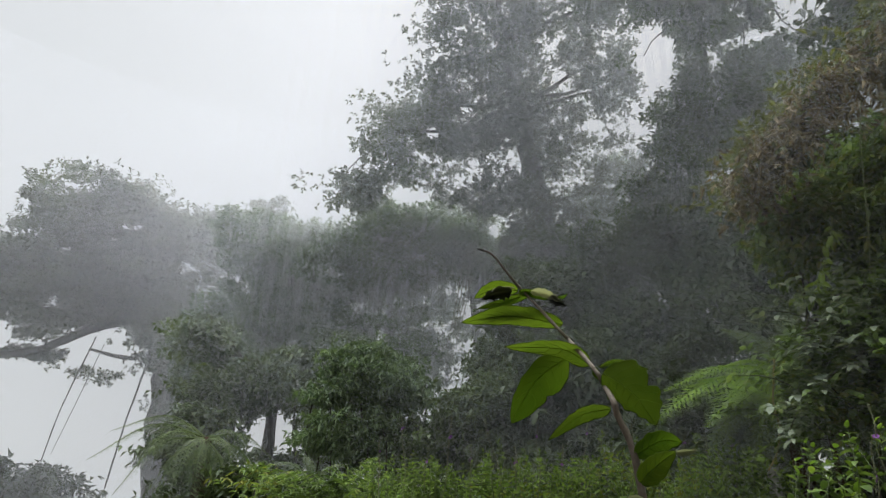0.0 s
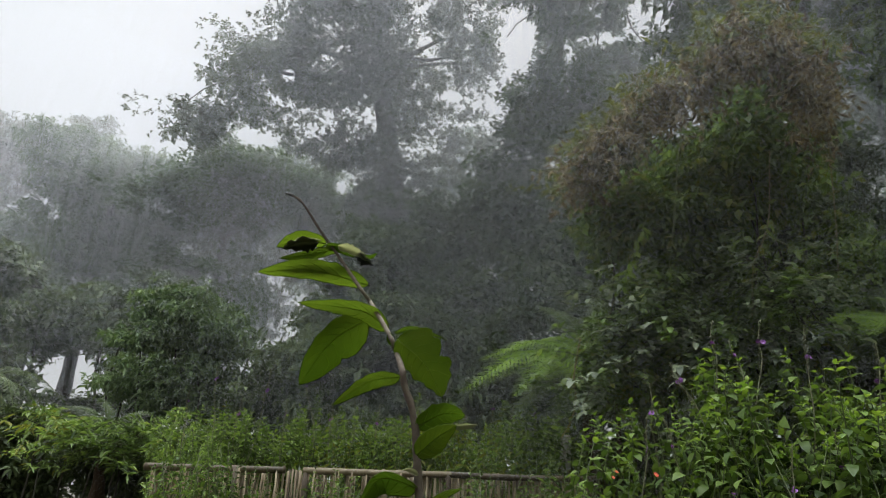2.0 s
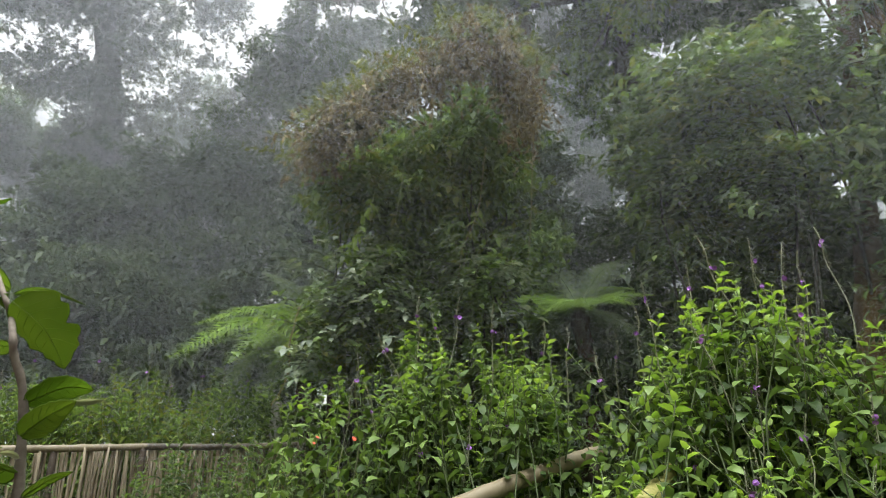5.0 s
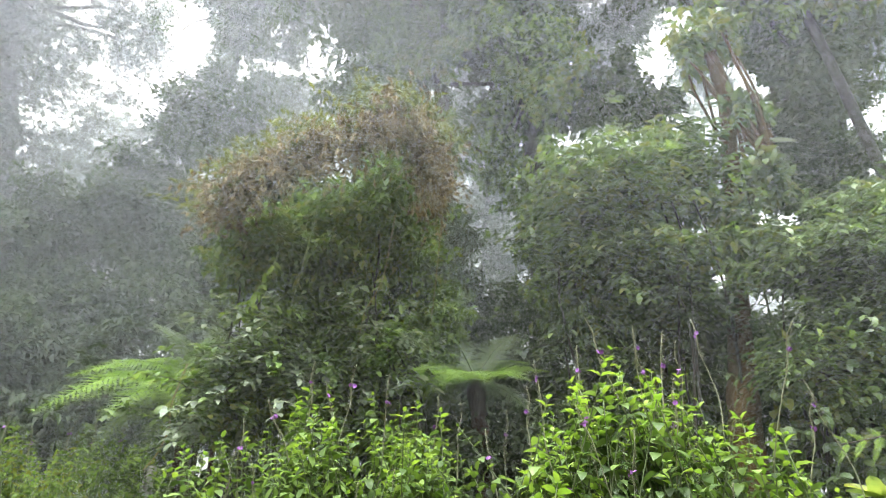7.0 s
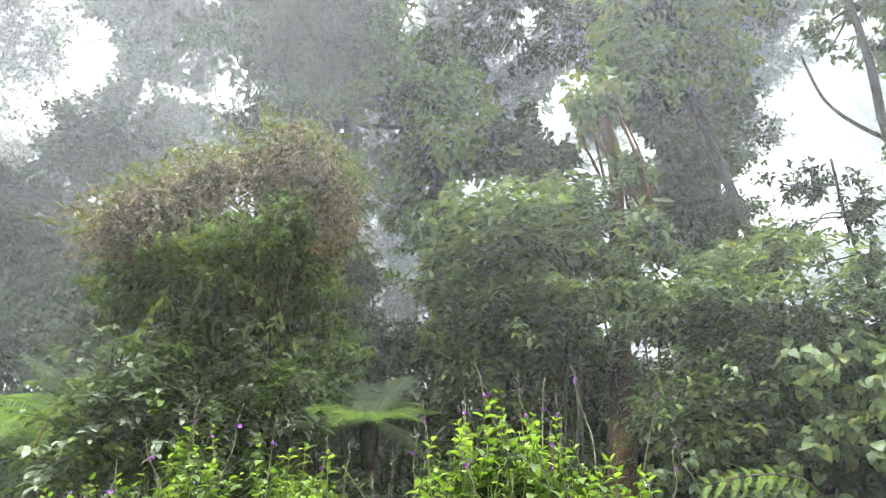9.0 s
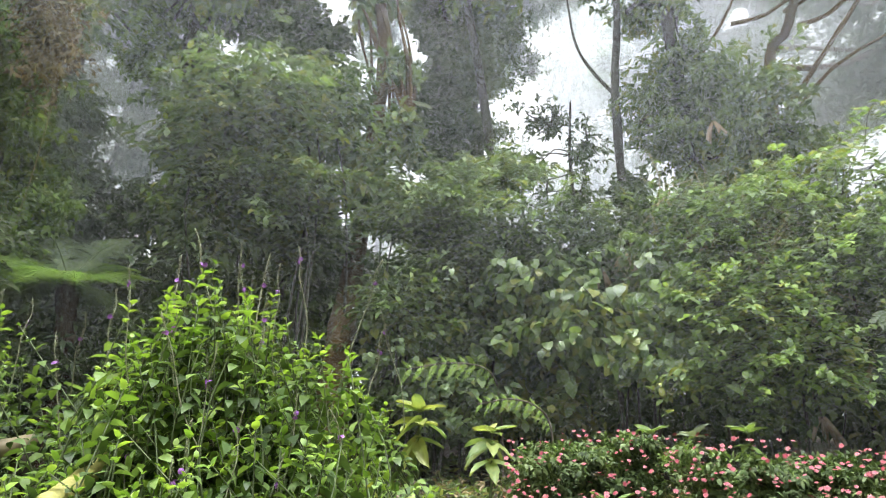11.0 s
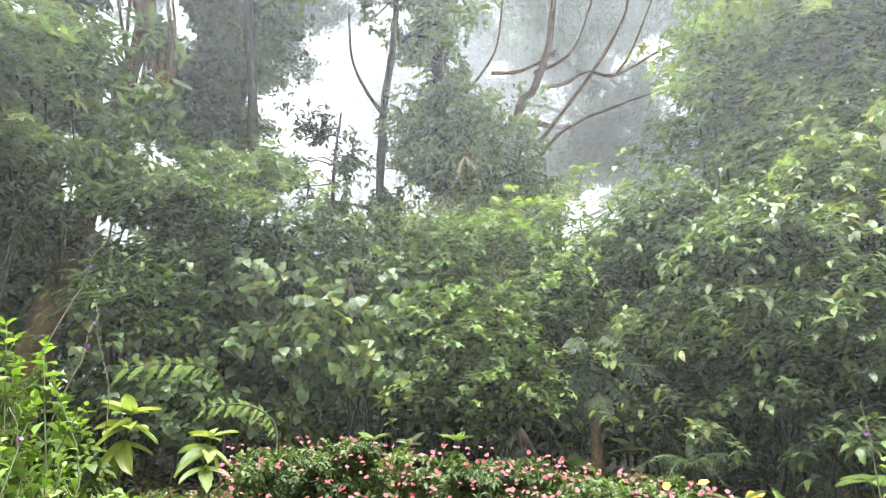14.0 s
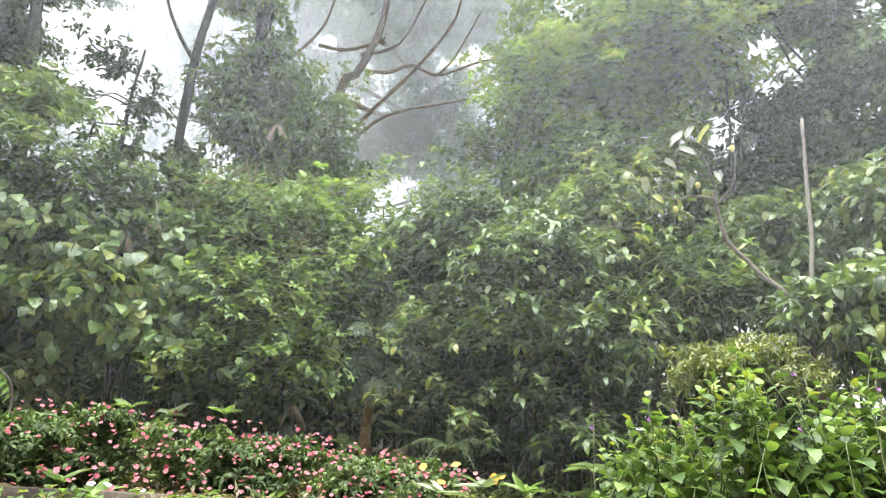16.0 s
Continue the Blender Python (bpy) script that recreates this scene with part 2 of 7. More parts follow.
# ---- building helpers ----
def sph(az, el, d):
    """A place by its bearing to the right of +y, its height angle and its distance, from the standing point."""
    a, e = radians(az), radians(el)
    return np.array([d * math.cos(e) * math.sin(a), d * math.cos(e) * math.cos(a), EYE + d * math.sin(e)])


def smooth(a, b, x):
    t = np.clip((x - a) / (b - a), 0, 1)
    return t * t * (3 - 2 * t)


def ground_z(x, y):
    """The garden climbs to the right of the standing point and falls away to the far left."""
    x, y = np.asarray(x, float), np.asarray(y, float)
    rise = 0.9 * smooth(0.5, 3.2, x) + 0.09 * np.clip(x - 3.2, 0, 9)
    rise = rise + 0.35 * smooth(2.5, 5.0, y) * smooth(-3.0, 1.0, x) - 0.5 * smooth(6, 12, y) * smooth(3, -6, x)
    rise = rise + 0.55 * smooth(-1.2, -3.2, y) * smooth(3.2, 0.5, x)
    return rise


def unit(v):
    v = np.asarray(v, float)
    return v / np.maximum(np.linalg.norm(v, axis=-1, keepdims=True), 1e-9)


def mesh_of(name, verts, faces, mat=None, smooth_faces=False):
    """verts (n, 3) and faces (m, k) as arrays."""
    verts, faces = np.asarray(verts, np.float32), np.asarray(faces, np.int32)
    me = bpy.data.meshes.new(name)
    me.vertices.add(len(verts))
    me.vertices.foreach_set("co", verts.ravel())
    me.loops.add(faces.size)
    me.loops.foreach_set("vertex_index", faces.ravel())
    me.polygons.add(len(faces))
    me.polygons.foreach_set("loop_start", np.arange(0, faces.size, faces.shape[1], dtype=np.int32))
    if smooth_faces:
        me.polygons.foreach_set("use_smooth", np.ones(len(faces), bool))
    me.update(calc_edges=True)
    if mat:
        me.materials.append(mat)
    return me


def thing(name, label, category, base=(0, 0, 0), group="", kind=""):
    ob = tagged(new(name), label, category, group, kind)
    ob.location = base
    return ob


def part(name, verts, faces, mat, parent, label="", smooth_faces=False):
    """One mesh object under a thing or a part; the vertices are given in the world."""
    base = np.array(parent.location)
    up = parent.parent
    while up:
        base = base + np.array(up.location)
        up = up.parent
    ob = new(name, mesh_of(name, np.asarray(verts) - base, faces, mat, smooth_faces))
    ob.parent = parent
    return tagged(ob, label, kind="stuff" if name in ("crown", "foliage", "young_leaves") else "")


def shared_part(name, me, parent, m, label=""):
    """An object of its own on a shared mesh, posed in the parent's space."""
    ob = new(name, me)
    ob.parent = parent
    ob.matrix_basis = m
    return tagged(ob, label)


def join(pieces):
    """Several (verts, faces) as one."""
    vs, fs, n = [], [], 0
    for v, f in pieces:
        vs.append(v)
        fs.append(np.asarray(f) + n)
        n += len(v)
    return np.concatenate(vs), np.concatenate(fs)


def curve_points(points, n):
    """A smooth line through the given points (Catmull-Rom)."""
    p = np.asarray(points, float)
    if len(p) == 2:
        return p[0] + (p[1] - p[0]) * np.linspace(0, 1, n)[:, None]
    p = np.vstack([2 * p[0] - p[1], p, 2 * p[-1] - p[-2]])
    out = []
    for s in np.linspace(0, len(p) - 3 - 1e-6, n):
        i, t = int(s), s - int(s)
        a, b, c, d = p[i:i + 4]
        out.append(0.5 * (2 * b + (c - a) * t + (2 * a - 5 * b + 4 * c - d) * t * t + (3 * b - a - 3 * c + d) * t ** 3))
    return np.array(out)


def tube(points, r0, r1, n=12, sides=7, wobble=0.0, rng=None, nodes=0, swell=0.0):
    """A tapered, slightly uneven round stem along points."""
    p = curve_points(points, n)
    way = unit(np.gradient(p, axis=0))
    ref = np.array([0.31, 0.17, 0.93]) if abs(way[0][2]) < 0.8 else np.array([0.9, 0.3, 0.1])
    side = unit(np.cross(way, ref))
    other = np.cross(way, side)
    s = np.linspace(0, 1, n)
    r = r0 + (r1 - r0) * s
    if nodes:
        r = r * (1 + swell * np.exp(-((s * nodes) % 1 - 0.5) ** 2 / 0.004))
    a = np.linspace(0, 2 * np.pi, sides, endpoint=False)
    ring = np.cos(a)[None, :, None] * side[:, None] + np.sin(a)[None, :, None] * other[:, None]
    if wobble and rng is not None:
        r = r[:, None] * (1 + wobble * rng.standard_normal((n, sides)))
    else:
        r = np.repeat(r[:, None], sides, 1)
    v = (p[:, None] + ring * r[..., None]).reshape(-1, 3)
    i, j = np.meshgrid(np.arange(n - 1), np.arange(sides), indexing="ij")
    q = np.stack([i * sides + j, i * sides + (j + 1) % sides, (i + 1) * sides + (j + 1) % sides, (i + 1) * sides + j], -1).reshape(-1, 4)
    tris = np.concatenate([q[:, [0, 1, 2]], q[:, [0, 2, 3]]])
    ends = [[0, k + 1, k] for k in range(1, sides - 1)]
    last = (n - 1) * sides
    ends += [[last, last + k, last + k + 1] for k in range(1, sides - 1)]
    return v, np.concatenate([tris, np.array(ends)])


def blade(width, fold=0.12, droop=0.18, fine=True, widest=0.42):
    """A leaf of length 1 along y, folded along its midrib."""
    if not fine:
        v = [(0, 0, 0), (-width / 2, widest, fold), (0, 1, -droop), (width / 2, widest, fold)]
        return np.array(v), np.array([[0, 2, 1], [0, 3, 2]])
    a, b = widest * 0.72, widest + 0.3
    v = [(0, 0, 0), (-width * 0.48, a, fold), (-width * 0.4, b, fold * 0.8 - droop * 0.35), (0, 1, -droop), (width * 0.4, b, fold * 0.8 - droop * 0.35), (width * 0.48, a, fold)]
    return np.array(v), np.array([(0, 5, 1), (1, 5, 4), (1, 4, 2), (2, 4, 3)])


LEAFLET = (np.array([(0, 0, 0), (-0.34, 0.72, 0.06), (0.3, 1.0, -0.12)]), np.array([[0, 2, 1]]))


def place_leaves(pos, way, normal, size, template):
    """Copies of a leaf template at many places, as one array of vertices and faces."""
    tv, tf = template
    y = unit(way)
    z = normal - (normal * y).sum(-1, keepdims=True) * y
    z = unit(z)
    x = np.cross(y, z)
    v = pos[:, None] + size[:, None, None] * (tv[None, :, 0:1] * x[:, None] + tv[None, :, 1:2] * y[:, None] + tv[None, :, 2:3] * z[:, None])
    f = tf[None] + (np.arange(len(pos)) * len(tv))[:, None, None]
    return v.reshape(-1, 3), f.reshape(-1, tf.shape[1])


def sprays(rng, tips, axes, k, length, template, spread=1.0, droop=0.25, stagger=1.5):
    """Whorled sprays: k leaves round each twig end, along the last bit of the twig."""
    n = len(tips)
    axes = unit(axes)
    ref = unit(np.cross(axes, rng.standard_normal((n, 3))))
    other = np.cross(axes, ref)
    turn = rng.uniform(0, 2 * np.pi, (n, 1)) + np.arange(k)[None] * 2.4 + rng.normal(0, 0.3, (n, k))
    open_ = spread * rng.uniform(0.6, 1.15, (n, k))
    radial = np.cos(turn)[..., None] * ref[:, None] + np.sin(turn)[..., None] * other[:, None]
    way = np.cos(open_)[..., None] * axes[:, None] + np.sin(open_)[..., None] * radial
    way[..., 2] -= droop * rng.uniform(0.3, 1.4, (n, k))
    normal = axes[:, None] * 0.4 - radial * 0.25 + np.array([0, 0, 1.1]) + rng.normal(0, 0.25, (n, k, 3))
    back = rng.uniform(0, stagger, (n, k, 1)) * length
    pos = tips[:, None] - axes[:, None] * back
    size = length * rng.uniform(0.55, 1.2, (n, k))
    return place_leaves(pos.reshape(-1, 3), way.reshape(-1, 3), normal.reshape(-1, 3), size.ravel(), template)


THIN = 0.31

# openings in the foliage where the white sky shows through: bearing, height angle and half sizes
OPENINGS = [(93.8, 27.5, 2.6, 4.6), (95.5, 32, 1.6, 2.0), (118.6, 20.6, 1.7, 1.6), (22.2, 39.4, 2.6, 3.0), (31.8, 38.7, 2.6, 0.9), (72.6, 39.2, 1.3, 1.9),
            (15.4, 34.5, 1.6, 0.8), (-3.5, 28.8, 2.2, 0.8), (5.0, 25.8, 1.0, 0.8), (-31, 8.0, 8, 3.2), (-14.5, 7.2, 1.6, 1.6), (-1.5, 34.5, 1.0, 0.7), (119.5, 43, 2.5, 1.6),
            (152, 31, 0.8, 0.6), (155.5, 27.5, 0.7, 0.5), (149.5, 33, 0.7, 0.5), (126.5, 33, 2.2, 1.4), (111.5, 33.5, 2.2, 1.2)]


# dark hollows under the boughs of the nearer shrubs
HOLLOWS = [(131.5, 2.2, 4.5, 2.6), (127, 6.2, 2.2, 1.8), (136, 5.5, 2.2, 2.4), (113.7, 1.7, 3.0, 1.6), (101, 1.8, 4.5, 1.7), (97.5, 5.2, 1.6, 1.6), (124, 2.0, 2.4, 1.8),
           (66, 16.5, 2.6, 1.2), (74, 15, 1.8, 2.2), (118, 10.5, 2.2, 1.2), (141, 3.5, 2.0, 2.0)]


def clear_of_openings(rng, p, places=None):
    az, el = np.degrees(np.arctan2(p[:, 0], p[:, 1])), np.degrees(np.arctan2(p[:, 2] - EYE, np.hypot(p[:, 0], p[:, 1])))
    keep = np.ones(len(p), bool)
    for a, e, ha, he in places or OPENINGS:
        keep &= ((az - a) / ha) ** 2 + ((el - e) / he) ** 2 > rng.uniform(0.35, 1.5, len(p))
    return keep


def mass(rng, az, el, d, half_az, half_el, depth, clumps, clump_r, twigs, hollow=0.15, prune=True, dense=1.0):
    """Twig ends of one mass of foliage, as uneven clumps in a rounded body seen from the garden. Gives tips, ways and clump centres."""
    twigs = max(6, int(twigs * THIN * dense))
    c = sph(az, el, d)
    a = radians(az)
    right = np.array([math.cos(a), -math.sin(a), 0])
    ahead = np.array([math.sin(a), math.cos(a), 0])
    u = unit(rng.standard_normal((clumps, 3)))
    lump = 0.85 + 0.3 * np.sin(3.1 * u[:, :1] + rng.uniform(0, 6)) * np.cos(2.7 * u[:, 2:] + rng.uniform(0, 6))
    u = u * lump * (hollow + (1 - hollow) * rng.random((clumps, 1))) ** 0.5
    rx, rz = d * math.tan(radians(half_az)), d * math.tan(radians(half_el))
    centres = c + u[:, :1] * rx * right + u[:, 1:2] * depth * ahead + u[:, 2:] * rz * np.array([0, 0, 1])
    outward = unit(centres - c + np.array([0, 0, 0.25 * rz]))
    r = clump_r * rng.lognormal(0, 0.34, clumps)
    w = unit(rng.standard_normal((clumps, twigs, 3)) + 0.6 * outward[:, None] + np.array([0, 0, 0.35]))
    flat = np.array([1.25, 1.25, 0.48])
    reach = np.where(rng.random((clumps, twigs, 1)) < 0.01, rng.uniform(0.9, 1.05, (clumps, twigs, 1)), rng.uniform(0.15, 0.92, (clumps, twigs, 1)))
    tips = (centres[:, None] + w * flat * r[:, None, None] * reach).reshape(-1, 3)
    axes = (w * np.array([1, 1, 0.5]) + 0.5 * outward[:, None] + rng.normal(0, 0.45, (clumps, twigs, 3))).reshape(-1, 3)
    if prune and d > 6.0:
        keep = clear_of_openings(rng, tips)
        tips, axes = tips[keep], axes[keep]
    elif prune and 4.2 < d < 5.75:
        keep = clear_of_openings(rng, tips, HOLLOWS)
        tips, axes = tips[keep], axes[keep]
    return tips, axes, centres


def limb_to(rng, start, end, r0, r1, sag=0.12, n=9, sides=6):
    mid = (start + end) / 2 + rng.normal(0, 1, 3) * sag * np.linalg.norm(end - start)
    q1 = (start * 2 + end) / 3 + rng.normal(0, 1, 3) * sag * 0.5 * np.linalg.norm(end - start)
    return tube([start, q1, mid * 0.5 + end * 0.5, end], r0, r1, n, sides, 0.08, rng)


def tree(name, label, seed, trunk, r0, r1, masses, mat, leaf, k=6, template=None, limbs=6, limb_r=0.06, bark=None, category="tree",
         spread=1.2, droop=0.3, twig_r=0.008, group="", prune=True):
    """A tapered trunk through the trunk points (bearing, height angle, distance), limbs to the clumps, and a crown of leaf sprays."""
    rng = np.random.default_rng(seed)
    path = np.array([sph(*p) for p in trunk])
    root = path[0].copy()
    root[2] = float(ground_z(root[0], root[1])) - 0.05
    path[0] = root
    ob = thing(name, label, category, tuple(root), group)
    part("trunk", *tube(path, r0, r1, 26, 12, 0.09, rng), bark or BARK_DARK, ob, smooth_faces=True)
    tips, axes, centres = [], [], []
    far = float(np.mean([m[2] for m in masses]))
    if template is None and far < 9.3:
        template = blade(0.52, fine=False)
        size, dense = leaf * 1.2, 0.95
    elif template is None:
        size = max(leaf * 0.8, 0.0062 * far)
        dense = min(2.6, 0.95 * (leaf * 1.32 / size) ** 2)
    else:
        size, dense = leaf * 1.32, 1.0
    for m in masses:
        t, a, c = mass(rng, *m, prune=prune, dense=dense)
        tips.append(t), axes.append(a), centres.append(c)
    tips, axes, centres = np.concatenate(tips), np.concatenate(axes), np.concatenate(centres)
    line = curve_points(path, 60)[12:]
    pick = rng.permutation(len(centres))
    for i in pick[:limbs]:
        low = line[np.argmin(np.linalg.norm(line - centres[i], axis=1) + 0.35 * (line[:, 2] > centres[i][2] + 0.2) * 5)]
        part("limb", *limb_to(rng, low, centres[i], limb_r, limb_r * 0.3), bark or BARK_DARK, ob, smooth_faces=True)
    twig = []
    for i in pick[limbs:limbs + 40]:
        near = centres[pick[:limbs]] if limbs else line
        start = near[np.argmin(np.linalg.norm(near - centres[i], axis=1))]
        if np.linalg.norm(start - centres[i]) < 1.8:
            twig.append(limb_to(rng, start, centres[i], twig_r * 2.2, twig_r, 0.1, 6, 4))
    if twig:
        tagged(part("twig_growth", *join(twig), bark or BARK_DARK, ob), kind="stuff")
    v, f = sprays(rng, tips, axes, k, size, template if template is not None else LEAFLET, spread, droop)
    part("crown", v, f, mat, ob)
    return ob


def shrub(name, label, seed, masses, mat, leaf, k=6, template=None, stems=8, stem_r=0.012, stem_mat=None, category="shrub", spread=1.2,
          droop=0.25, group="", fresh=None, fresh_share=0.0):
    """Many stems from the ground with leaf sprays; a share of the upper sprays may be fresh growth."""
    rng = np.random.default_rng(seed)
    tips, axes, centres = [], [], []
    for m in masses:
        t, a, c = mass(rng, *m)
        tips.append(t), axes.append(a), centres.append(c)
    tips, axes, centres = np.concatenate(tips), np.concatenate(axes), np.concatenate(centres)
    floor = ground_z(tips[:, 0], tips[:, 1]) + 0.02
    keep = tips[:, 2] > floor
    tips, axes = tips[keep], axes[keep]
    mid = centres.mean(0)
    base = np.array([mid[0], mid[1], float(ground_z(mid[0], mid[1])) - 0.02])
    ob = thing(name, label, category, tuple(base), group)
    template = template if template is not None else blade(0.5)
    pick = rng.permutation(len(centres))[:stems]
    wood = []
    for i in pick:
        start = centres[i] * 0.9 + base * 0.1 + np.append(rng.normal(0, 0.12, 2), 0)
        start[2] = float(ground_z(start[0], start[1])) - 0.02
        wood.append(limb_to(rng, start, centres[i], stem_r, stem_r * 0.45, 0.08, 9, 5))
    if wood:
        tagged(part("stem_growth", *join(wood), stem_mat or BARK_DARK, ob, smooth_faces=True), kind="stuff")
    young = np.zeros(len(tips), bool)
    if fresh is not None:
        score = (tips[:, 2] - tips[:, 2].min()) / max(np.ptp(tips[:, 2]), 0.01) + rng.normal(0, 0.25, len(tips))
        young = score > np.quantile(score, 1 - fresh_share)
    part("foliage", *sprays(rng, tips[~young], axes[~young], k, leaf * 1.15, template, spread, droop), mat, ob)
    if young.any():
        part("young_leaves", *sprays(rng, tips[young], axes[young] + np.array([0, 0, 0.5]), k, leaf * 0.8, template, spread * 0.8, droop * 0.4),
             fresh, ob, "lime green young leaves")
    return ob


def bough_shrub(name, label, seed, masses, mat, leaf, k=6, template=None, whorls=6, reach=0.45, spread=1.3, droop=0.3, category="shrub", group="", fresh=None, fresh_share=0.3, hang=0.0):
    """A shrub of long thin boughs that reach out of the wall of leaves in flat tiers, each with a row of leaf whorls. masses: bearing, height angle,
    distance, half width and half height in degrees, depth, boughs."""
    rng = np.random.default_rng(seed)
    starts, ends = [], []
    for az, el, d, ha, he, depth, n in masses:
        u = unit(rng.standard_normal((n, 3))) * rng.random((n, 1)) ** 0.4
        c = np.array([sph(az + ha * p[0], el + he * p[2], d + depth * p[1]) for p in u])
        near = unit(np.array([-c[:, 0], -c[:, 1], 0 * c[:, 0]]).T)
        side = np.stack([near[:, 1], -near[:, 0], 0 * near[:, 0]], -1)
        way = near * rng.uniform(0.2, 1.0, (n, 1)) + side * rng.normal(0, 0.7, (n, 1)) + np.array([0, 0, 1.0]) * rng.normal(0.05, 0.22, (n, 1))
        starts.append(c), ends.append(c + unit(way) * reach * rng.uniform(0.55, 1.25, (n, 1)))
    starts, ends = np.concatenate(starts), np.concatenate(ends)
    keep = clear_of_openings(rng, ends, HOLLOWS) & (starts[:, 2] > ground_z(starts[:, 0], starts[:, 1]) + 0.1)
    starts, ends = starts[keep], ends[keep]
    mid = starts.mean(0)
    base = np.array([mid[0], mid[1], float(ground_z(mid[0], mid[1])) - 0.02])
    ob = thing(name, label, category, tuple(base), group)
    bow = (starts + ends) / 2 + np.array([0, 0, 0.12]) * reach
    for i in rng.permutation(len(starts))[:7]:
        foot = np.array([*(starts[i][:2] * 1.01), 0])
        foot[2] = float(ground_z(foot[0], foot[1])) - 0.02
        part("stem", *limb_to(rng, foot, starts[i], 0.014, 0.006, 0.06, 10, 6), BARK_DARK, ob, smooth_faces=True)
    tagged(part("bough_growth", *join([tube([a, b, c], 0.004, 0.0015, 6, 4) for a, b, c in zip(starts, bow, ends)]), BARK_DARK, ob), kind="stuff")
    s = np.linspace(0.25, 1.0, whorls)[None, :, None]
    pos = (1 - s) ** 2 * starts[:, None] + 2 * s * (1 - s) * bow[:, None] + s * s * ends[:, None]
    pos = (pos + rng.normal(0, 0.025, pos.shape)).reshape(-1, 3)
    along = np.repeat(unit(ends - starts), whorls, 0)
    axes = along * 0.55 + np.array([0, 0, 1.0 - 1.6 * hang]) + rng.normal(0, 0.22, pos.shape)
    template = template if template is not None else blade(0.42)
    young = np.zeros(len(pos), bool)
    if fresh is not None:
        young = np.repeat(rng.random(len(starts)) < fresh_share, whorls)
        part("young_leaves", *sprays(rng, pos[young], axes[young], k, leaf, template, spread, droop, 0.5), fresh, ob, "lighter young leaves")
    part("foliage", *sprays(rng, pos[~young], axes[~young], k, leaf, template, spread, droop, 0.5), mat, ob)
    return ob


def stem_bush(name, label, seed, patches, mat, leaf, template, pairs=9, stem_mat=None, fresh=None, fresh_pairs=3, group="", category="shrub", gap=0.04, lean=0.5):
    """A bush of upright stems with leaves in crossed pairs, small and fresh at the tips. patches: bearing, top height angle, distance, half width in
    degrees, depth, rise of the tops in metres, stems."""
    rng = np.random.default_rng(seed)
    tops, feet = [], []
    for az, el, d, half, depth, rise, n in patches:
        a = az + half * rng.uniform(-1, 1, n)
        dd = d + depth * rng.uniform(-1, 1, n)
        edge = 1 - np.abs((a - az) / half) ** 2.2
        top = np.array([sph(x, el, y) for x, y in zip(a, dd)])
        top[:, 2] -= rise * (rng.random(n) ** 1.2) + rise * 0.5 * (1 - edge)
        top[:, 2] += np.where(rng.random(n) < 0.22, rng.uniform(0.03, 0.17, n), 0)
        foot = top * np.array([0.97, 0.97, 1]) + rng.normal(0, 1, (n, 3)) * np.array([lean * 0.5, lean * 0.5, 0])
        foot[:, 2] = ground_z(foot[:, 0], foot[:, 1]) - 0.02
        low = foot[:, 2] + 0.08
        top[:, 2] = np.maximum(top[:, 2], low)
        tops.append(top), feet.append(foot)
    tops, feet = np.concatenate(tops), np.concatenate(feet)
    n = len(tops)
    mid = feet.mean(0)
    mid[2] = float(ground_z(mid[0], mid[1])) - 0.02
    ob = thing(name, label, category, tuple(mid), group)
    bend = rng.normal(0, 0.08, (n, 3)) * np.array([1, 1, 0.2])
    wood = [tube([f, (f + t) / 2 + b, t], 0.005, 0.002, 7, 4) for f, t, b in zip(feet, tops, bend)]
    tagged(part("stem_growth", *join(wood), stem_mat or STEM_GREEN, ob, smooth_faces=True), kind="stuff")
    axis = unit(tops - (feet + tops) / 2 - bend)
    ref = unit(np.cross(axis, rng.standard_normal((n, 3))))
    other = np.cross(axis, ref)
    sets = {False: [[], [], [], []], True: [[], [], [], []]}
    length = np.linalg.norm(tops - feet, axis=1)
    for i in range(pairs):
        down = gap * (i * 0.8 + 0.14 * i * i * 0.5)
        ok = down < length * 0.95
        s = np.clip(1 - down / length, 0, 1)[:, None]
        pos = (1 - s) ** 2 * feet + 2 * s * (1 - s) * ((feet + tops) / 2 + bend) + s * s * tops
        young = fresh is not None and i < fresh_pairs
        size = leaf * min(1.15, 0.6 + 0.14 * i)
        for sign in (-1, 1):
            turn = (i % 2) * 1.57 + rng.normal(0, 0.35, n)
            side = sign * (np.cos(turn)[:, None] * ref + np.sin(turn)[:, None] * other)
            opened = min(1.5, 0.75 + 0.16 * i)
            way = math.cos(opened) * axis + math.sin(opened) * side + np.array([0, 0, -0.06 * i]) + rng.normal(0, 0.15, (n, 3))
            normal = axis - 0.35 * side + rng.normal(0, 0.25, (n, 3)) + np.array([0, 0, 0.5])
            bag = sets[young]
            bag[0].append(pos[ok]), bag[1].append(way[ok]), bag[2].append(normal[ok])
            bag[3].append(size * rng.uniform(0.6, 1.2, n)[ok])
    part("foliage", *place_leaves(*[np.concatenate(b) for b in sets[False]], template), mat, ob)
    if fresh is not None:
        part("young_leaves", *place_leaves(*[np.concatenate(b) for b in sets[True]], template), fresh, ob, "lime green young leaves")
    return ob


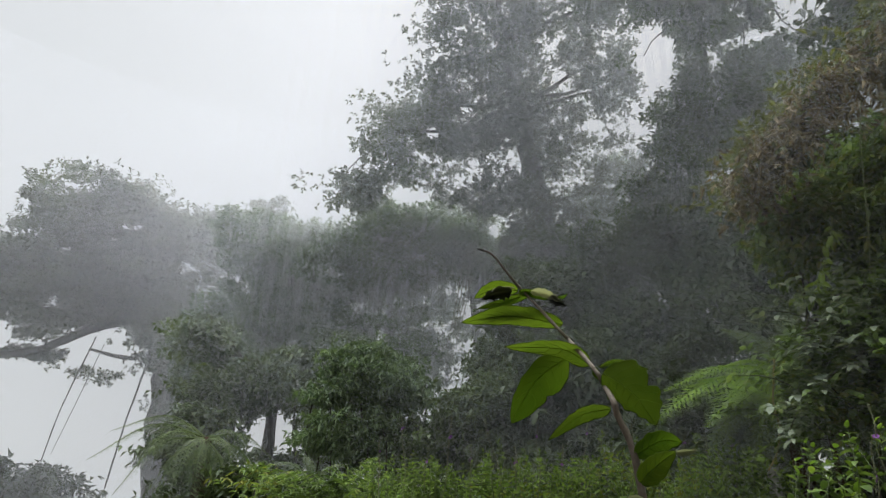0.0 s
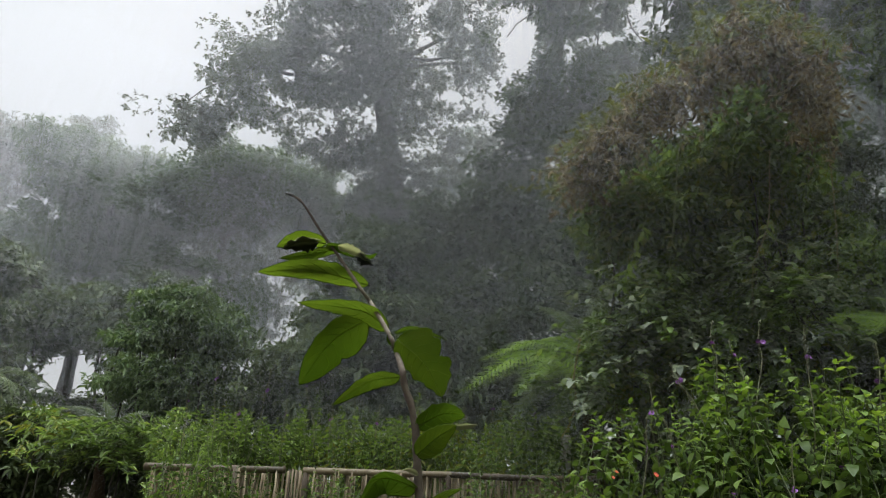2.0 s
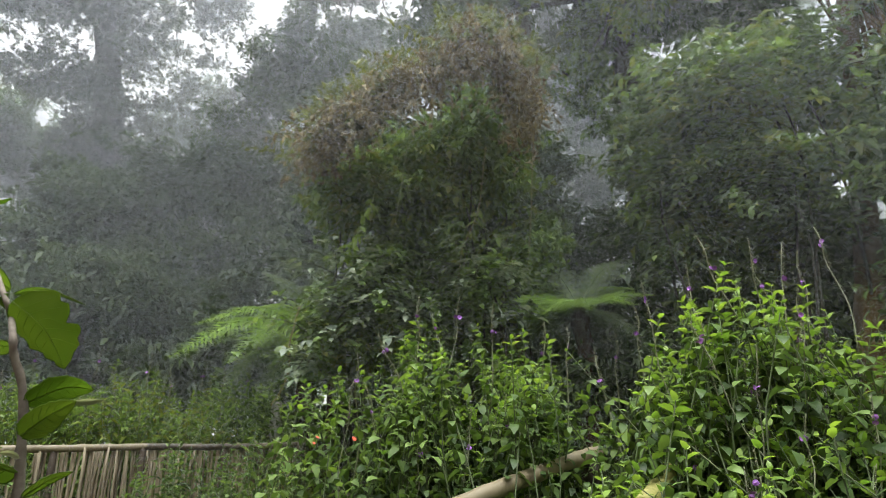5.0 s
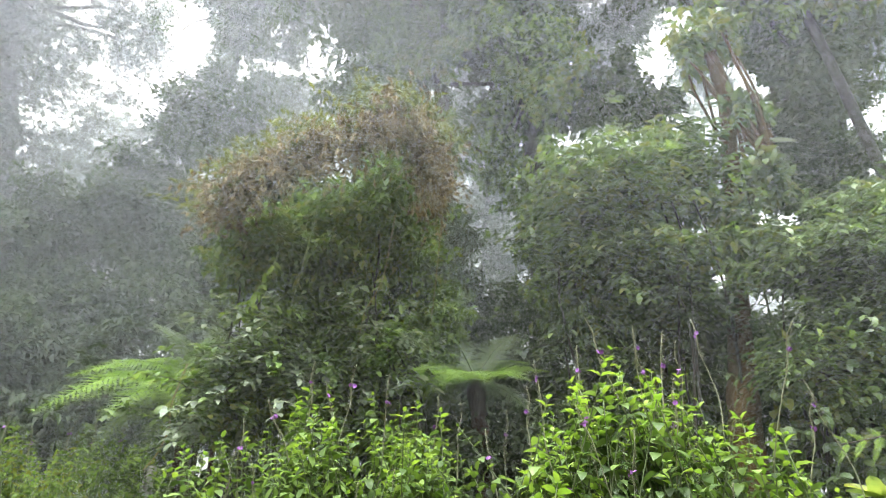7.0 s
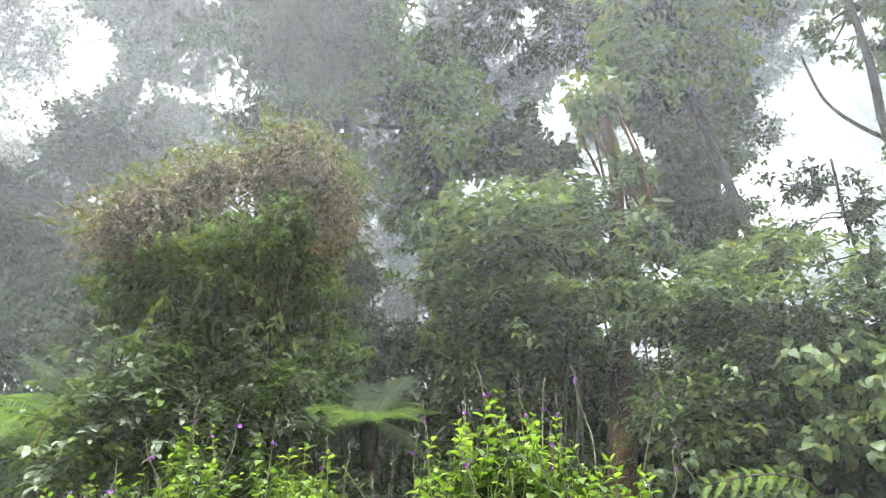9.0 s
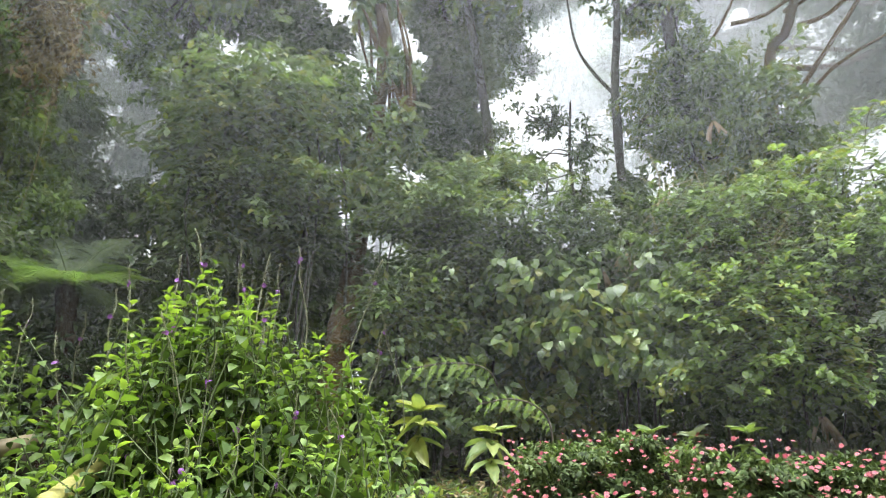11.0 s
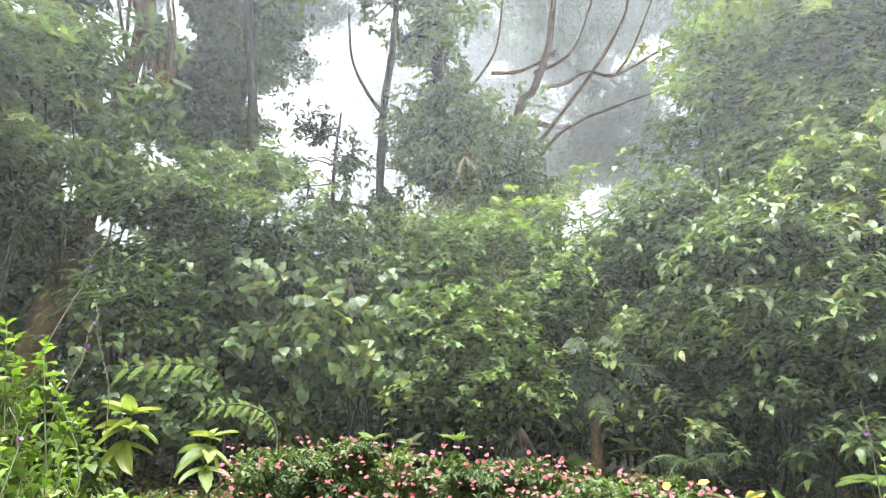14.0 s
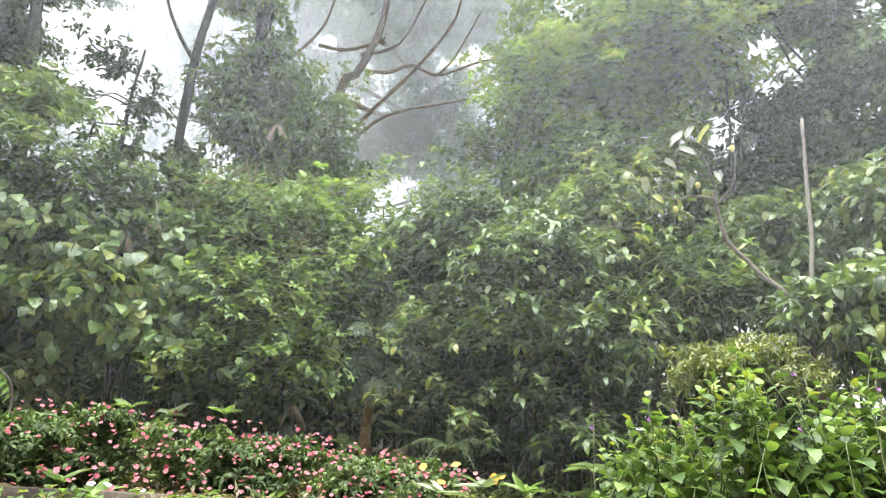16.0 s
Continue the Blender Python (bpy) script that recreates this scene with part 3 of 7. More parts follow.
# ---- ground and mist ----
def ground_sheet():
    lines = np.concatenate([-np.geomspace(400, 9, 14), np.linspace(-8, 14, 111), np.geomspace(15, 400, 14)])
    x, y = np.meshgrid(lines, lines, indexing="ij")
    rng = np.random.default_rng(5)
    z = ground_z(x, y) + rng.normal(0, 0.012, x.shape)
    n = len(lines)
    i, j = np.meshgrid(np.arange(n - 1), np.arange(n - 1), indexing="ij")
    f = np.stack([i * n + j, (i + 1) * n + j, (i + 1) * n + j + 1, i * n + j + 1], -1).reshape(-1, 4)
    ob = new("ground", mesh_of("ground", np.stack([x, y, z], -1).reshape(-1, 3), f, SOIL, True))
    tagged(ob, "dark damp garden soil rising in a bank", "ground", kind="structure")


ground_sheet()


def unseen_rear_wall():
    """An unseen plain wall, added behind the standing point to block low sky light, in three runs."""
    for n, (a, b) in enumerate((((0.9, -4.6), (-4.4, -3.4)), ((-4.4, -3.4), (-5.2, 2.2)), ((-5.2, 2.2), (-5.6, 3.4)))):
        a, b = np.array(a), np.array(b)
        way = unit(b - a)
        off = np.array([way[1], -way[0]]) * 0.2
        foot, top = -0.6, 5.2
        v = [(*q, z) for z in (foot, top) for q in (a, b, b - off, a - off)]
        f = [(3, 2, 1, 0), (4, 5, 6, 7), (0, 1, 5, 4), (1, 2, 6, 5), (2, 3, 7, 6), (3, 0, 4, 7)]
        tagged(new("wall_rear_%d" % (n + 1), mesh_of("light_block_wall", v, f, TIMBER)), "unseen plain dark timber wall added behind to block low sky light", "wall", kind="structure")


unseen_rear_wall()

# white threads added to lighten what lies behind, in place of haze
MIST, mn, ml = material("haze_threads")
mist_front = mn.new("ShaderNodeBsdfDiffuse")
mist_front.inputs[0].default_value = (0.88, 0.91, 0.985, 1)
mist_back = mn.new("ShaderNodeBsdfTranslucent")
mist_back.inputs[0].default_value = (0.88, 0.91, 0.985, 1)
mist_mix = mn.new("ShaderNodeMixShader")
mist_mix.inputs[0].default_value = 0.5
mist_out = mn.new("ShaderNodeOutputMaterial")
ml.new(mist_front.outputs[0], mist_mix.inputs[1])
ml.new(mist_back.outputs[0], mist_mix.inputs[2])
ml.new(mist_mix.outputs[0], mist_out.inputs[0])


def mist_bank(d, az0, az1, el1, fade, fine, low, high, label):
    """A stand-in for mist haze, domed over the garden: hair-thin white threads, denser with height and thinning out at
    the ends, that veil what stands behind."""
    pitch = 0.00017 * d * fine
    n = int(radians(az1 - az0) * d / pitch)
    rng = np.random.default_rng(int(100 * d))
    deg = np.linspace(az0, az1, n) + rng.uniform(-0.22, 0.22, n) * (az1 - az0) / n
    a = np.radians(deg)
    thin = smooth(az0, az0 + fade, deg) * smooth(az1, az1 - 12, deg)
    n_steps = 3
    vs = []
    for i, s in enumerate((0.0, 0.45, 1.0)):
        e = radians(-4 + (el1 + 4) * s)
        rr = d * (1 + 0.03 * np.sin(3 * a + d)) + (0.04 * d if i % 2 else -0.04 * d)
        top = 0.35 if s == 1 else 1.0
        w = 0.5 * pitch * (low + (high - low) * smooth(0.1, 0.6, s)) * top * (0.04 + 0.96 * thin)
        for sign in (-1, 1):
            b = a + sign * w / (d * max(0.3, math.cos(e)))
            vs.append(np.stack([rr * math.cos(e) * np.sin(b), rr * math.cos(e) * np.cos(b), EYE + rr * math.sin(e)], -1))
    v = np.stack(vs, 1).reshape(-1, 3)
    f = np.array([[2 * i, 2 * i + 1, 2 * i + 3, 2 * i + 2] for i in range(n_steps - 1)])
    f = (f[None] + (np.arange(n) * 2 * n_steps)[:, None, None]).reshape(-1, 4)
    ob = new("mist", mesh_of("mist", v, f, MIST))
    tagged(ob, label, "mist", kind="stuff")


mist_bank(4.1, 6, 172, 60, 26, 1.41, 0.03, 0.13, "faint mist in the garden air before the shrubs")
mist_bank(7.1, -14, 58, 60, 22, 1.59, 0.11, 0.21, "thin mist hanging before the dark wood")
mist_bank(9.7, 0, 172, 60, 50, 1.06, 0.12, 0.36, "thin white mist drifting between the garden and the trees")
mist_bank(11.4, -42, 172, 60, 40, 1.21, 0.13, 0.25, "pale mist hanging among the tall trees")
mist_bank(14.6, -48, 172, 58, 50, 1.2, 0.15, 0.38, "thick white mist behind the nearer trees")
mist_bank(19.0, -64, 14, 34, 10, 1.31, 0.2, 0.26, "thick white mist over the valley")


# ---- far trees across the valley ----
tree("fig_tree", "huge spreading fig tree, grey in the mist", 11, [(-21, 0, 22), (-22.5, 8, 22), (-23.5, 13.5, 22), (-26, 18, 22), (-27, 22, 22)], 0.75, 0.3,
     [(-30, 22.3, 22, 8, 3.8, 2.5, 150, 0.62, 70), (-36, 17.5, 22, 6, 3.8, 2, 90, 0.62, 70), (-20.5, 22.8, 22, 6, 4, 2, 100, 0.62, 70),
      (-26, 17, 21.5, 7, 3.8, 1.5, 110, 0.6, 70), (-32, 16, 21.5, 5, 3.4, 1.2, 60, 0.6, 70), (-33, 11.5, 22, 2.5, 0.7, 0.5, 10, 0.3, 50), (-28.5, 10.6, 22, 2.5, 0.8, 0.5, 10, 0.3, 50), (-22, 13, 21.2, 4, 3.5, 1, 80, 0.5, 70), (-21.5, 6.5, 21.2, 3, 5, 0.8, 60, 0.5, 70)],
     LEAF_FICUS, 0.145, 6, None, 14, 0.16)
rng = np.random.default_rng(12)
low_limb = thing("fallen_limb", "long mossy limb reaching out low over the valley", "branch", tuple(sph(-24.5, 13, 21.8)))
part("limb", *tube([sph(-26, 15.5, 21.8), sph(-29.2, 14.3, 21.8), sph(-31.4, 12.9, 21.8), sph(-33.2, 11.7, 21.8), sph(-36, 11.0, 21.8), sph(-41, 9.8, 21.8)], 0.15, 0.09, 24, 8, 0.12, rng), BARK_DARK, low_limb)
part("limb", *tube([sph(-24, 13, 21.7), sph(-26.5, 12.2, 21.7), sph(-29.5, 12.5, 21.7)], 0.1, 0.04, 14, 7, 0.12, rng), BARK_DARK, low_limb)
shrub("valley_bush", "grey-green bush rising out of the misty valley", 13, [(-34, 2.5, 20, 7, 2.2, 1.5, 40, 0.6, 60)], LEAF_FICUS, 0.2, 5, blade(0.45, fine=False), 10, 0.03)
tree("broadleaf_tree", "tall pale green tree blurred by mist", 14, [(-14.5, 0, 17), (-14.5, 8, 17), (-15, 18, 17)], 0.2, 0.08,
     [(-15.5, 22, 17, 5.6, 5.4, 1.5, 110, 0.5, 60), (-20, 13, 16, 3.6, 4.5, 1.2, 44, 0.5, 60), (-12, 15, 16.5, 5, 6, 1.2, 70, 0.5, 60), (-18, 16.5, 16.5, 4.5, 4.5, 1.2, 50, 0.5, 60)],
     LEAF_ROUND, 0.17, 5, None, 8, 0.06)
tree("round_tree", "rounded bright green tree behind the mist", 15, [(-5, 0, 16), (-5, 10, 16), (-5, 20, 16)], 0.22, 0.08,
     [(-6, 22.8, 16, 7.5, 5.4, 1.8, 150, 0.55, 70), (-6, 15, 15.5, 8, 4.5, 1.4, 90, 0.55, 60), (3, 23.4, 15.5, 5.5, 4, 1.2, 90, 0.5, 60), (-1, 25.5, 16, 5, 2.6, 1.2, 60, 0.5, 60), (9, 20, 15.2, 5, 5, 1.2, 70, 0.5, 60)],
     LEAF_ROUND, 0.13, 6, None, 6, 0.05)
tree("slender_tree", "slender gappy tree on the valley edge", 16, [(-14, 0, 13.5), (-14.3, 6, 13.5), (-15.5, 13, 13.5)], 0.07, 0.03,
     [(-15, 10.5, 13.5, 3.2, 3, 0.6, 16, 0.4, 30), (-18.5, 8, 13, 2.6, 4, 0.6, 26, 0.4, 50), (-20.5, 14, 13, 2.5, 3, 0.7, 22, 0.4, 50), (-12, 5, 13, 4, 1.2, 0.6, 16, 0.35, 40)],
     LEAF_DARK, 0.15, 5, None, 8, 0.03)
shrub("dark_thicket", "dark leafy thicket on the valley edge", 17, [(-20, 6, 12, 3.2, 6.5, 0.8, 70, 0.4, 60), (-16.5, 11, 12.4, 3, 3, 0.7, 30, 0.4, 50), (-9.5, 6, 12, 3.2, 7, 0.8, 40, 0.4, 50), (-11, 12.5, 12, 3.5, 4, 0.8, 24, 0.4, 50)],
      LEAF_DARK, 0.13, 6, blade(0.45, fine=False), 10, 0.03)

# ---- the misty back row that closes the wood ----
for n, (az, top, d) in enumerate(((-9, 24, 17.2), (3, 25, 17), (11, 27, 16.4), (19, 33, 15.6), (33, 42, 15.2), (47, 38, 15.6), (62, 44, 15.4), (76, 40, 15.2), (90, 30, 15.6), (104, 42, 15.4), (118, 16, 15.2), (132, 40, 15.4), (147, 42, 15.2), (161, 44, 15.6))):
    tree("back_tree", "tall tree dissolving into white mist", 70 + n, [(az, 0, d), (az + 0.5, top * 0.5, d), (az - 0.5, top * 0.9, d)], 0.2, 0.06,
         [(az, top * 0.75, d, 8, top * 0.24, 1.2, 50, 0.6, 22), (az + 2, top * 0.3, d, 9, top * 0.3, 1.2, 60, 0.62, 34)],
         LEAF_ROUND if n % 2 else LEAF_FICUS, 0.19, 5, None, 6, 0.07, group="back row of the wood")
tree("mist_tree", "pale tree half lost in the bright mist", 90, [(97, 0, 17.4), (97, 16, 17.4), (97.3, 33, 17.4)], 0.16, 0.05,
     [(97, 30, 16.8, 5, 5, 1, 44, 0.6, 26), (96, 21, 16.8, 6, 5, 1, 50, 0.6, 26), (100, 36, 16.8, 5, 4, 1, 30, 0.6, 24)], LEAF_ROUND, 0.2, 5, None, 6, 0.05, prune=False)
tree("mist_tree", "pale crown dissolving into the mist behind bare limbs", 89, [(112, 0, 13.4), (112, 16, 13.4), (112.5, 33, 13.4)], 0.16, 0.05,
     [(104, 33, 13, 5, 6, 1, 60, 0.4, 46), (111, 34, 13.2, 6, 6, 1, 80, 0.4, 46), (119, 34, 13, 6, 6, 1, 70, 0.4, 46), (126.5, 36, 13, 5, 5, 1, 50, 0.4, 46), (113, 26, 13, 6, 4, 1, 50, 0.4, 46)], LEAF_ROUND, 0.13, 5, None, 8, 0.05)
shrub("undergrowth", "dark undergrowth along the foot of the wood", 91, [(a, 6.5, 8.1, 9, 8, 0.5, 36, 0.45, 32) for a in range(8, 168, 13)], LEAF_DARK, 0.16, 5, blade(0.45, fine=False), 5, 0.02)
shrub("bank_undergrowth", "dark leafy bank at the back of the garden", 92, [(a, 2, 5.9, 7, 4.5, 0.3, 52, 0.26, 32) for a in range(30, 166, 11)], LEAF_DARK, 0.115, 5, blade(0.45, fine=False), 5, 0.012)

# ---- the large tree and the wood behind the garden ----
tree("large_tree", "large spreading tree with dark leathery leaves in mist", 21, [(9.6, 0, 13), (9.4, 14, 13), (9.8, 26, 13), (8.2, 34, 13), (6, 42, 13)], 0.42, 0.1,
     [(-9.5, 28.6, 13, 3.6, 2.2, 0.8, 26, 0.42, 62), (-4, 33.5, 13, 4.6, 4.5, 1.2, 60, 0.48, 62), (2.5, 37, 13, 6, 6, 1.6, 80, 0.5, 62),
      (11, 36, 13, 6.5, 6.5, 1.6, 80, 0.5, 62), (5, 45, 13, 8, 4.5, 1.6, 70, 0.5, 62), (14, 45.5, 12.5, 6, 3, 1.2, 36, 0.5, 55), (5, 29, 12.8, 6, 2, 0.8, 30, 0.4, 62), (11, 28, 12.5, 4, 4, 0.8, 30, 0.45, 50),
      (4, 54, 12.5, 10, 5, 1.5, 60, 0.5, 50), (17.5, 30, 12.5, 3.5, 4.5, 0.8, 26, 0.4, 50), (18, 39.5, 12.6, 4, 4, 0.9, 40, 0.42, 50), (12, 50, 12.5, 9, 4, 1, 40, 0.45, 50), (9.5, 24.5, 12.8, 3.6, 3, 0.8, 46, 0.36, 60)],
     LEAF_FICUS, 0.085, 6, None, 26, 0.06, spread=0.9)
tree("wood_tree", "dark broadleaf tree in the wood", 22, [(16, 0, 10.5), (15.5, 12, 10.5), (18, 26, 10.5), (26, 35, 10.5), (27.5, 44, 10.5)], 0.16, 0.03,
     [(13, 20, 10.5, 7, 7, 1.2, 90, 0.42, 60), (22, 24, 10, 7, 7.5, 1.2, 90, 0.42, 60), (26, 33, 9.5, 5, 4, 0.9, 50, 0.38, 55), (26.5, 42, 10.5, 5.5, 4, 0.9, 44, 0.4, 46), (21, 47, 11, 6, 3, 0.9, 36, 0.4, 46), (33, 37, 10.5, 4, 3, 0.8, 26, 0.38, 46), (12, 11, 9.5, 9, 6, 1, 80, 0.4, 60), (17, 15, 9.8, 8, 6, 0.8, 80, 0.36, 60), (8, 15, 10, 6, 5, 0.8, 50, 0.36, 60)],
     LEAF_DARK, 0.12, 6, None, 10, 0.02)
tree("wood_tree", "dark dense tree closing the back of the wood", 23, [(28, 0, 9.4), (28, 15, 9.4), (29, 30, 9.4)], 0.16, 0.05,
     [(27, 20, 9.2, 8, 9, 1, 90, 0.4, 60), (24, 10, 8.5, 9, 7, 1, 80, 0.38, 60), (36, 20, 8.8, 7, 12, 1, 90, 0.4, 60)],
     LEAF_DARK, 0.11, 6, None, 10, 0.045)
tree("canopy_tree", "tall tree whose canopy hangs over the vines", 24, [(41, 0, 8.6), (41, 22, 8.6), (42, 44, 8.6)], 0.24, 0.1,
     [(34, 46, 9, 7, 5, 1.2, 60, 0.42, 55), (45, 46, 8, 8, 6, 1.2, 90, 0.4, 60), (44, 37, 8, 6.5, 4, 0.9, 50, 0.36, 55), (55, 40, 9, 6, 6, 1.2, 60, 0.4, 55), (30, 52, 10, 8, 4, 1.2, 40, 0.4, 50), (50, 55, 8.5, 12, 5, 1.2, 70, 0.4, 50)],
     LEAF_DARK, 0.11, 6, None, 14, 0.05)
tree("vine_clad_trunk", "straight dark trunk clad in climbing leaves", 25, [(59, 0, 9), (59, 20, 9), (59.5, 45, 9)], 0.2, 0.14,
     [(59.2, 12, 8.8, 1.8, 8, 0.3, 60, 0.22, 60), (59.3, 28, 8.8, 1.8, 10, 0.3, 80, 0.22, 60), (59.5, 44, 9, 3, 5, 0.6, 36, 0.35, 50), (66, 48, 9.5, 8, 6, 1.2, 70, 0.42, 55), (66, 37, 8.6, 5, 3.4, 0.5, 40, 0.3, 50), (71, 34.5, 8.4, 3, 2, 0.4, 18, 0.26, 44), (67, 41, 10, 5, 4, 0.8, 30, 0.38, 45), (66, 36, 9.6, 5, 2.8, 0.7, 30, 0.34, 44)],
     LEAF_DARK, 0.11, 6, None, 4, 0.04)
tree("gappy_tree", "thin gappy tree with the white sky behind", 26, [(53, 0, 11), (53, 15, 11), (54, 30, 11)], 0.09, 0.03,
     [(52, 30, 11, 5, 5, 1, 34, 0.36, 40), (51, 20, 11, 4, 5, 0.9, 26, 0.36, 40), (56, 24, 11, 2.5, 6, 0.8, 34, 0.36, 40), (51, 13, 10, 7, 5, 0.8, 50, 0.4, 55), (52, 36, 10.5, 4, 3, 0.8, 18, 0.36, 40)],
     LEAF_DARK, 0.11, 6, None, 12, 0.03)
shrub("understorey", "dark ferny understorey in deep shade", 27, [(50.5, 17, 7.9, 3.6, 8, 0.5, 70, 0.3, 50), (56.5, 17, 8, 4, 7, 0.5, 46, 0.3, 50), (63, 21, 7.9, 3.4, 6, 0.5, 40, 0.3, 46), (54, 9, 7.6, 8, 6, 0.6, 60, 0.34, 50), (64, 10, 7.4, 6, 7, 0.6, 50, 0.34, 50), (44, 12, 7, 7, 8, 0.5, 60, 0.32, 50), (44, 21, 7.2, 7, 6, 0.5, 70, 0.3, 56), (36, 26, 6.6, 6, 4, 0.4, 50, 0.28, 50), (68, 17, 7.9, 6, 6, 0.5, 70, 0.3, 54), (74.5, 14, 7.7, 4, 6, 0.4, 50, 0.28, 54), (49.5, 25, 7.6, 2.4, 4, 0.4, 26, 0.26, 50)], LEAF_DARK, 0.1, 6, blade(0.4, fine=False), 14, 0.02)
tree("ivy_covered_tree", "massive trunk wrapped in dark ivy", 28, [(84, 0, 9.2), (84, 15, 9.2), (84.2, 30, 9.2), (85, 48, 9.2)], 0.44, 0.3,
     [(84, 12, 8.6, 3.7, 9, 0.3, 110, 0.26, 50), (84, 28, 8.6, 3.7, 10, 0.3, 150, 0.26, 54), (84.3, 38, 8.6, 3.8, 6, 0.4, 100, 0.28, 54), (84.5, 43, 8.7, 4.2, 6, 0.8, 60, 0.34, 50), (78, 46, 9.5, 6, 6, 1, 60, 0.42, 50), (91, 43.5, 9.4, 5, 5, 1, 46, 0.38, 46), (76.5, 37, 10.5, 3, 4, 0.8, 18, 0.36, 36), (97, 44, 10, 5, 4, 1, 34, 0.4, 42), (94, 38.5, 10.4, 5, 2.6, 0.8, 26, 0.36, 40), (92, 49, 9.6, 9, 4, 1, 44, 0.4, 44), (89, 36, 9.6, 2.4, 4, 0.6, 20, 0.32, 40), (90.5, 33, 10, 2.6, 4, 0.6, 14, 0.3, 26)],
     LEAF_DARK, 0.1, 6, None, 10, 0.06)
tree("shrub_tree", "small tree with grey-green leaves in loose tiers", 29, [(69, 0, 5.8), (69, 10, 5.8), (69.5, 24, 5.8)], 0.05, 0.02,
     [(66, 28.5, 5.7, 5.4, 4.2, 0.5, 60, 0.17, 40), (72.5, 29, 5.9, 4, 4.2, 0.5, 50, 0.17, 40), (62, 25, 5.6, 3, 4, 0.4, 34, 0.16, 36), (68.5, 23, 5.5, 6, 4, 0.45, 66, 0.17, 40),
      (63.5, 18.5, 5.3, 3.6, 3.4, 0.3, 34, 0.16, 36), (71, 17.5, 5.5, 4, 4, 0.4, 40, 0.16, 36), (76.5, 23.5, 5.7, 3, 3, 0.4, 26, 0.16, 36), 
      (65, 12, 6, 6, 5, 0.4, 50, 0.18, 36), (70, 9, 5.7, 3.4, 5, 0.4, 34, 0.17, 36)],
     LEAF_MID, 0.12, 3, blade(0.42, fine=False), 6, 0.012)
shrub("side_shrub", "leafy shrub in flat tiers beside a mossy trunk", 55, [(82.5, 20.5, 5.5, 4.6, 2.2, 0.4, 50, 0.17, 38), (86, 17, 5.5, 4.5, 2.2, 0.4, 44, 0.17, 38), (81, 13.5, 5.2, 3.6, 2.6, 0.35, 34, 0.16, 36), (82, 7.5, 5.1, 4.5, 3, 0.3, 34, 0.16, 34), (88, 23.5, 5.9, 3.6, 2.6, 0.4, 30, 0.18, 36)],
      LEAF_MID, 0.115, 3, blade(0.42, fine=False), 4, 0.01)
tree("mossy_tree", "leaning trunk furred with rusty moss", 30, [(74.2, 0, 4.9), (74.6, 8, 4.95), (75.2, 13, 5.4), (76, 20, 6.0), (77.2, 28, 6.05), (78.0, 34, 6.1), (77.6, 38, 6.15)], 0.12, 0.05,
     [(79.6, 33, 6.0, 1.6, 2, 0.3, 9, 0.16, 24), (76.4, 38.5, 6.2, 3, 2, 0.3, 14, 0.2, 26), (79.5, 27, 5.85, 2.2, 2.4, 0.3, 14, 0.16, 26), (78.6, 20.5, 5.8, 3, 2.5, 0.4, 20, 0.18, 34)],
     LEAF_MID, 0.09, 6, blade(0.42), 5, 0.02, BARK_MOSS)
tree("climber_hung_tree", "tall tree hung with pale leafy climbers", 56, [(50, 0, 7.8), (50, 20, 7.8), (49.5, 36, 7.8), (48.5, 50, 7.8)], 0.14, 0.06,
     [(46.5, 43, 7.4, 4.5, 5.5, 0.5, 60, 0.2, 40), (52, 45, 7.5, 3.5, 5, 0.5, 40, 0.2, 40), (49.5, 33, 7.6, 2, 6, 0.3, 34, 0.18, 36), (50, 19, 7.6, 1.6, 9, 0.3, 40, 0.17, 36), (55.5, 33, 7.7, 2.4, 7, 0.4, 34, 0.2, 36), (60.5, 40, 7.7, 4, 6, 0.5, 46, 0.2, 40)],
     LEAF_LIGHT, 0.085, 6, None, 8, 0.025)
tree("leaning_tree", "leafy tree leaning across an ivy-clad trunk", 57, [(89.5, 0, 7.9), (89, 15, 7.9), (87.5, 30, 7.9), (85, 44, 7.9)], 0.08, 0.04,
     [(82, 42, 7.7, 4, 4.5, 0.5, 50, 0.2, 40), (88.5, 40.5, 7.8, 4.4, 3.2, 0.5, 44, 0.2, 40), (86, 47, 7.8, 6, 3, 0.5, 40, 0.2, 40), (93.5, 45, 7.9, 5, 3.4, 0.5, 34, 0.2, 36)],
     LEAF_LIGHT, 0.085, 6, None, 8, 0.02)
tree("back_thicket", "dark thicket under the tall trees", 31, [(78, 0, 8), (78, 10, 8), (78, 16, 8)], 0.06, 0.02,
     [(79, 13, 7.8, 6, 7, 0.7, 60, 0.34, 46), (70, 11, 7.8, 5, 3.4, 0.6, 26, 0.32, 36), (89, 14, 7.6, 6, 6, 0.7, 60, 0.34, 50), (97, 14, 7.4, 6, 5, 0.7, 60, 0.34, 50), (107, 15, 7.4, 7, 6, 0.7, 60, 0.34, 50)],
     LEAF_DARK, 0.1, 6, None, 6, 0.02)
tree("sapling", "thin sapling with few leaves against the bright sky", 32, [(95.4, 0, 8.6), (95.5, 14, 8.6), (95.3, 24, 8.6), (95.8, 29.5, 8.6)], 0.045, 0.012,
     [(94, 28, 8.6, 3, 1.8, 0.4, 10, 0.28, 12), (97, 25, 8.6, 2.4, 2.2, 0.4, 9, 0.26, 12), (92.5, 24.5, 8.6, 2.2, 2, 0.4, 8, 0.24, 12), (95, 21.5, 8.6, 3.5, 1.6, 0.4, 14, 0.26, 20)],
     LEAF_DARK, 0.09, 5, None, 10, 0.012, prune=False)
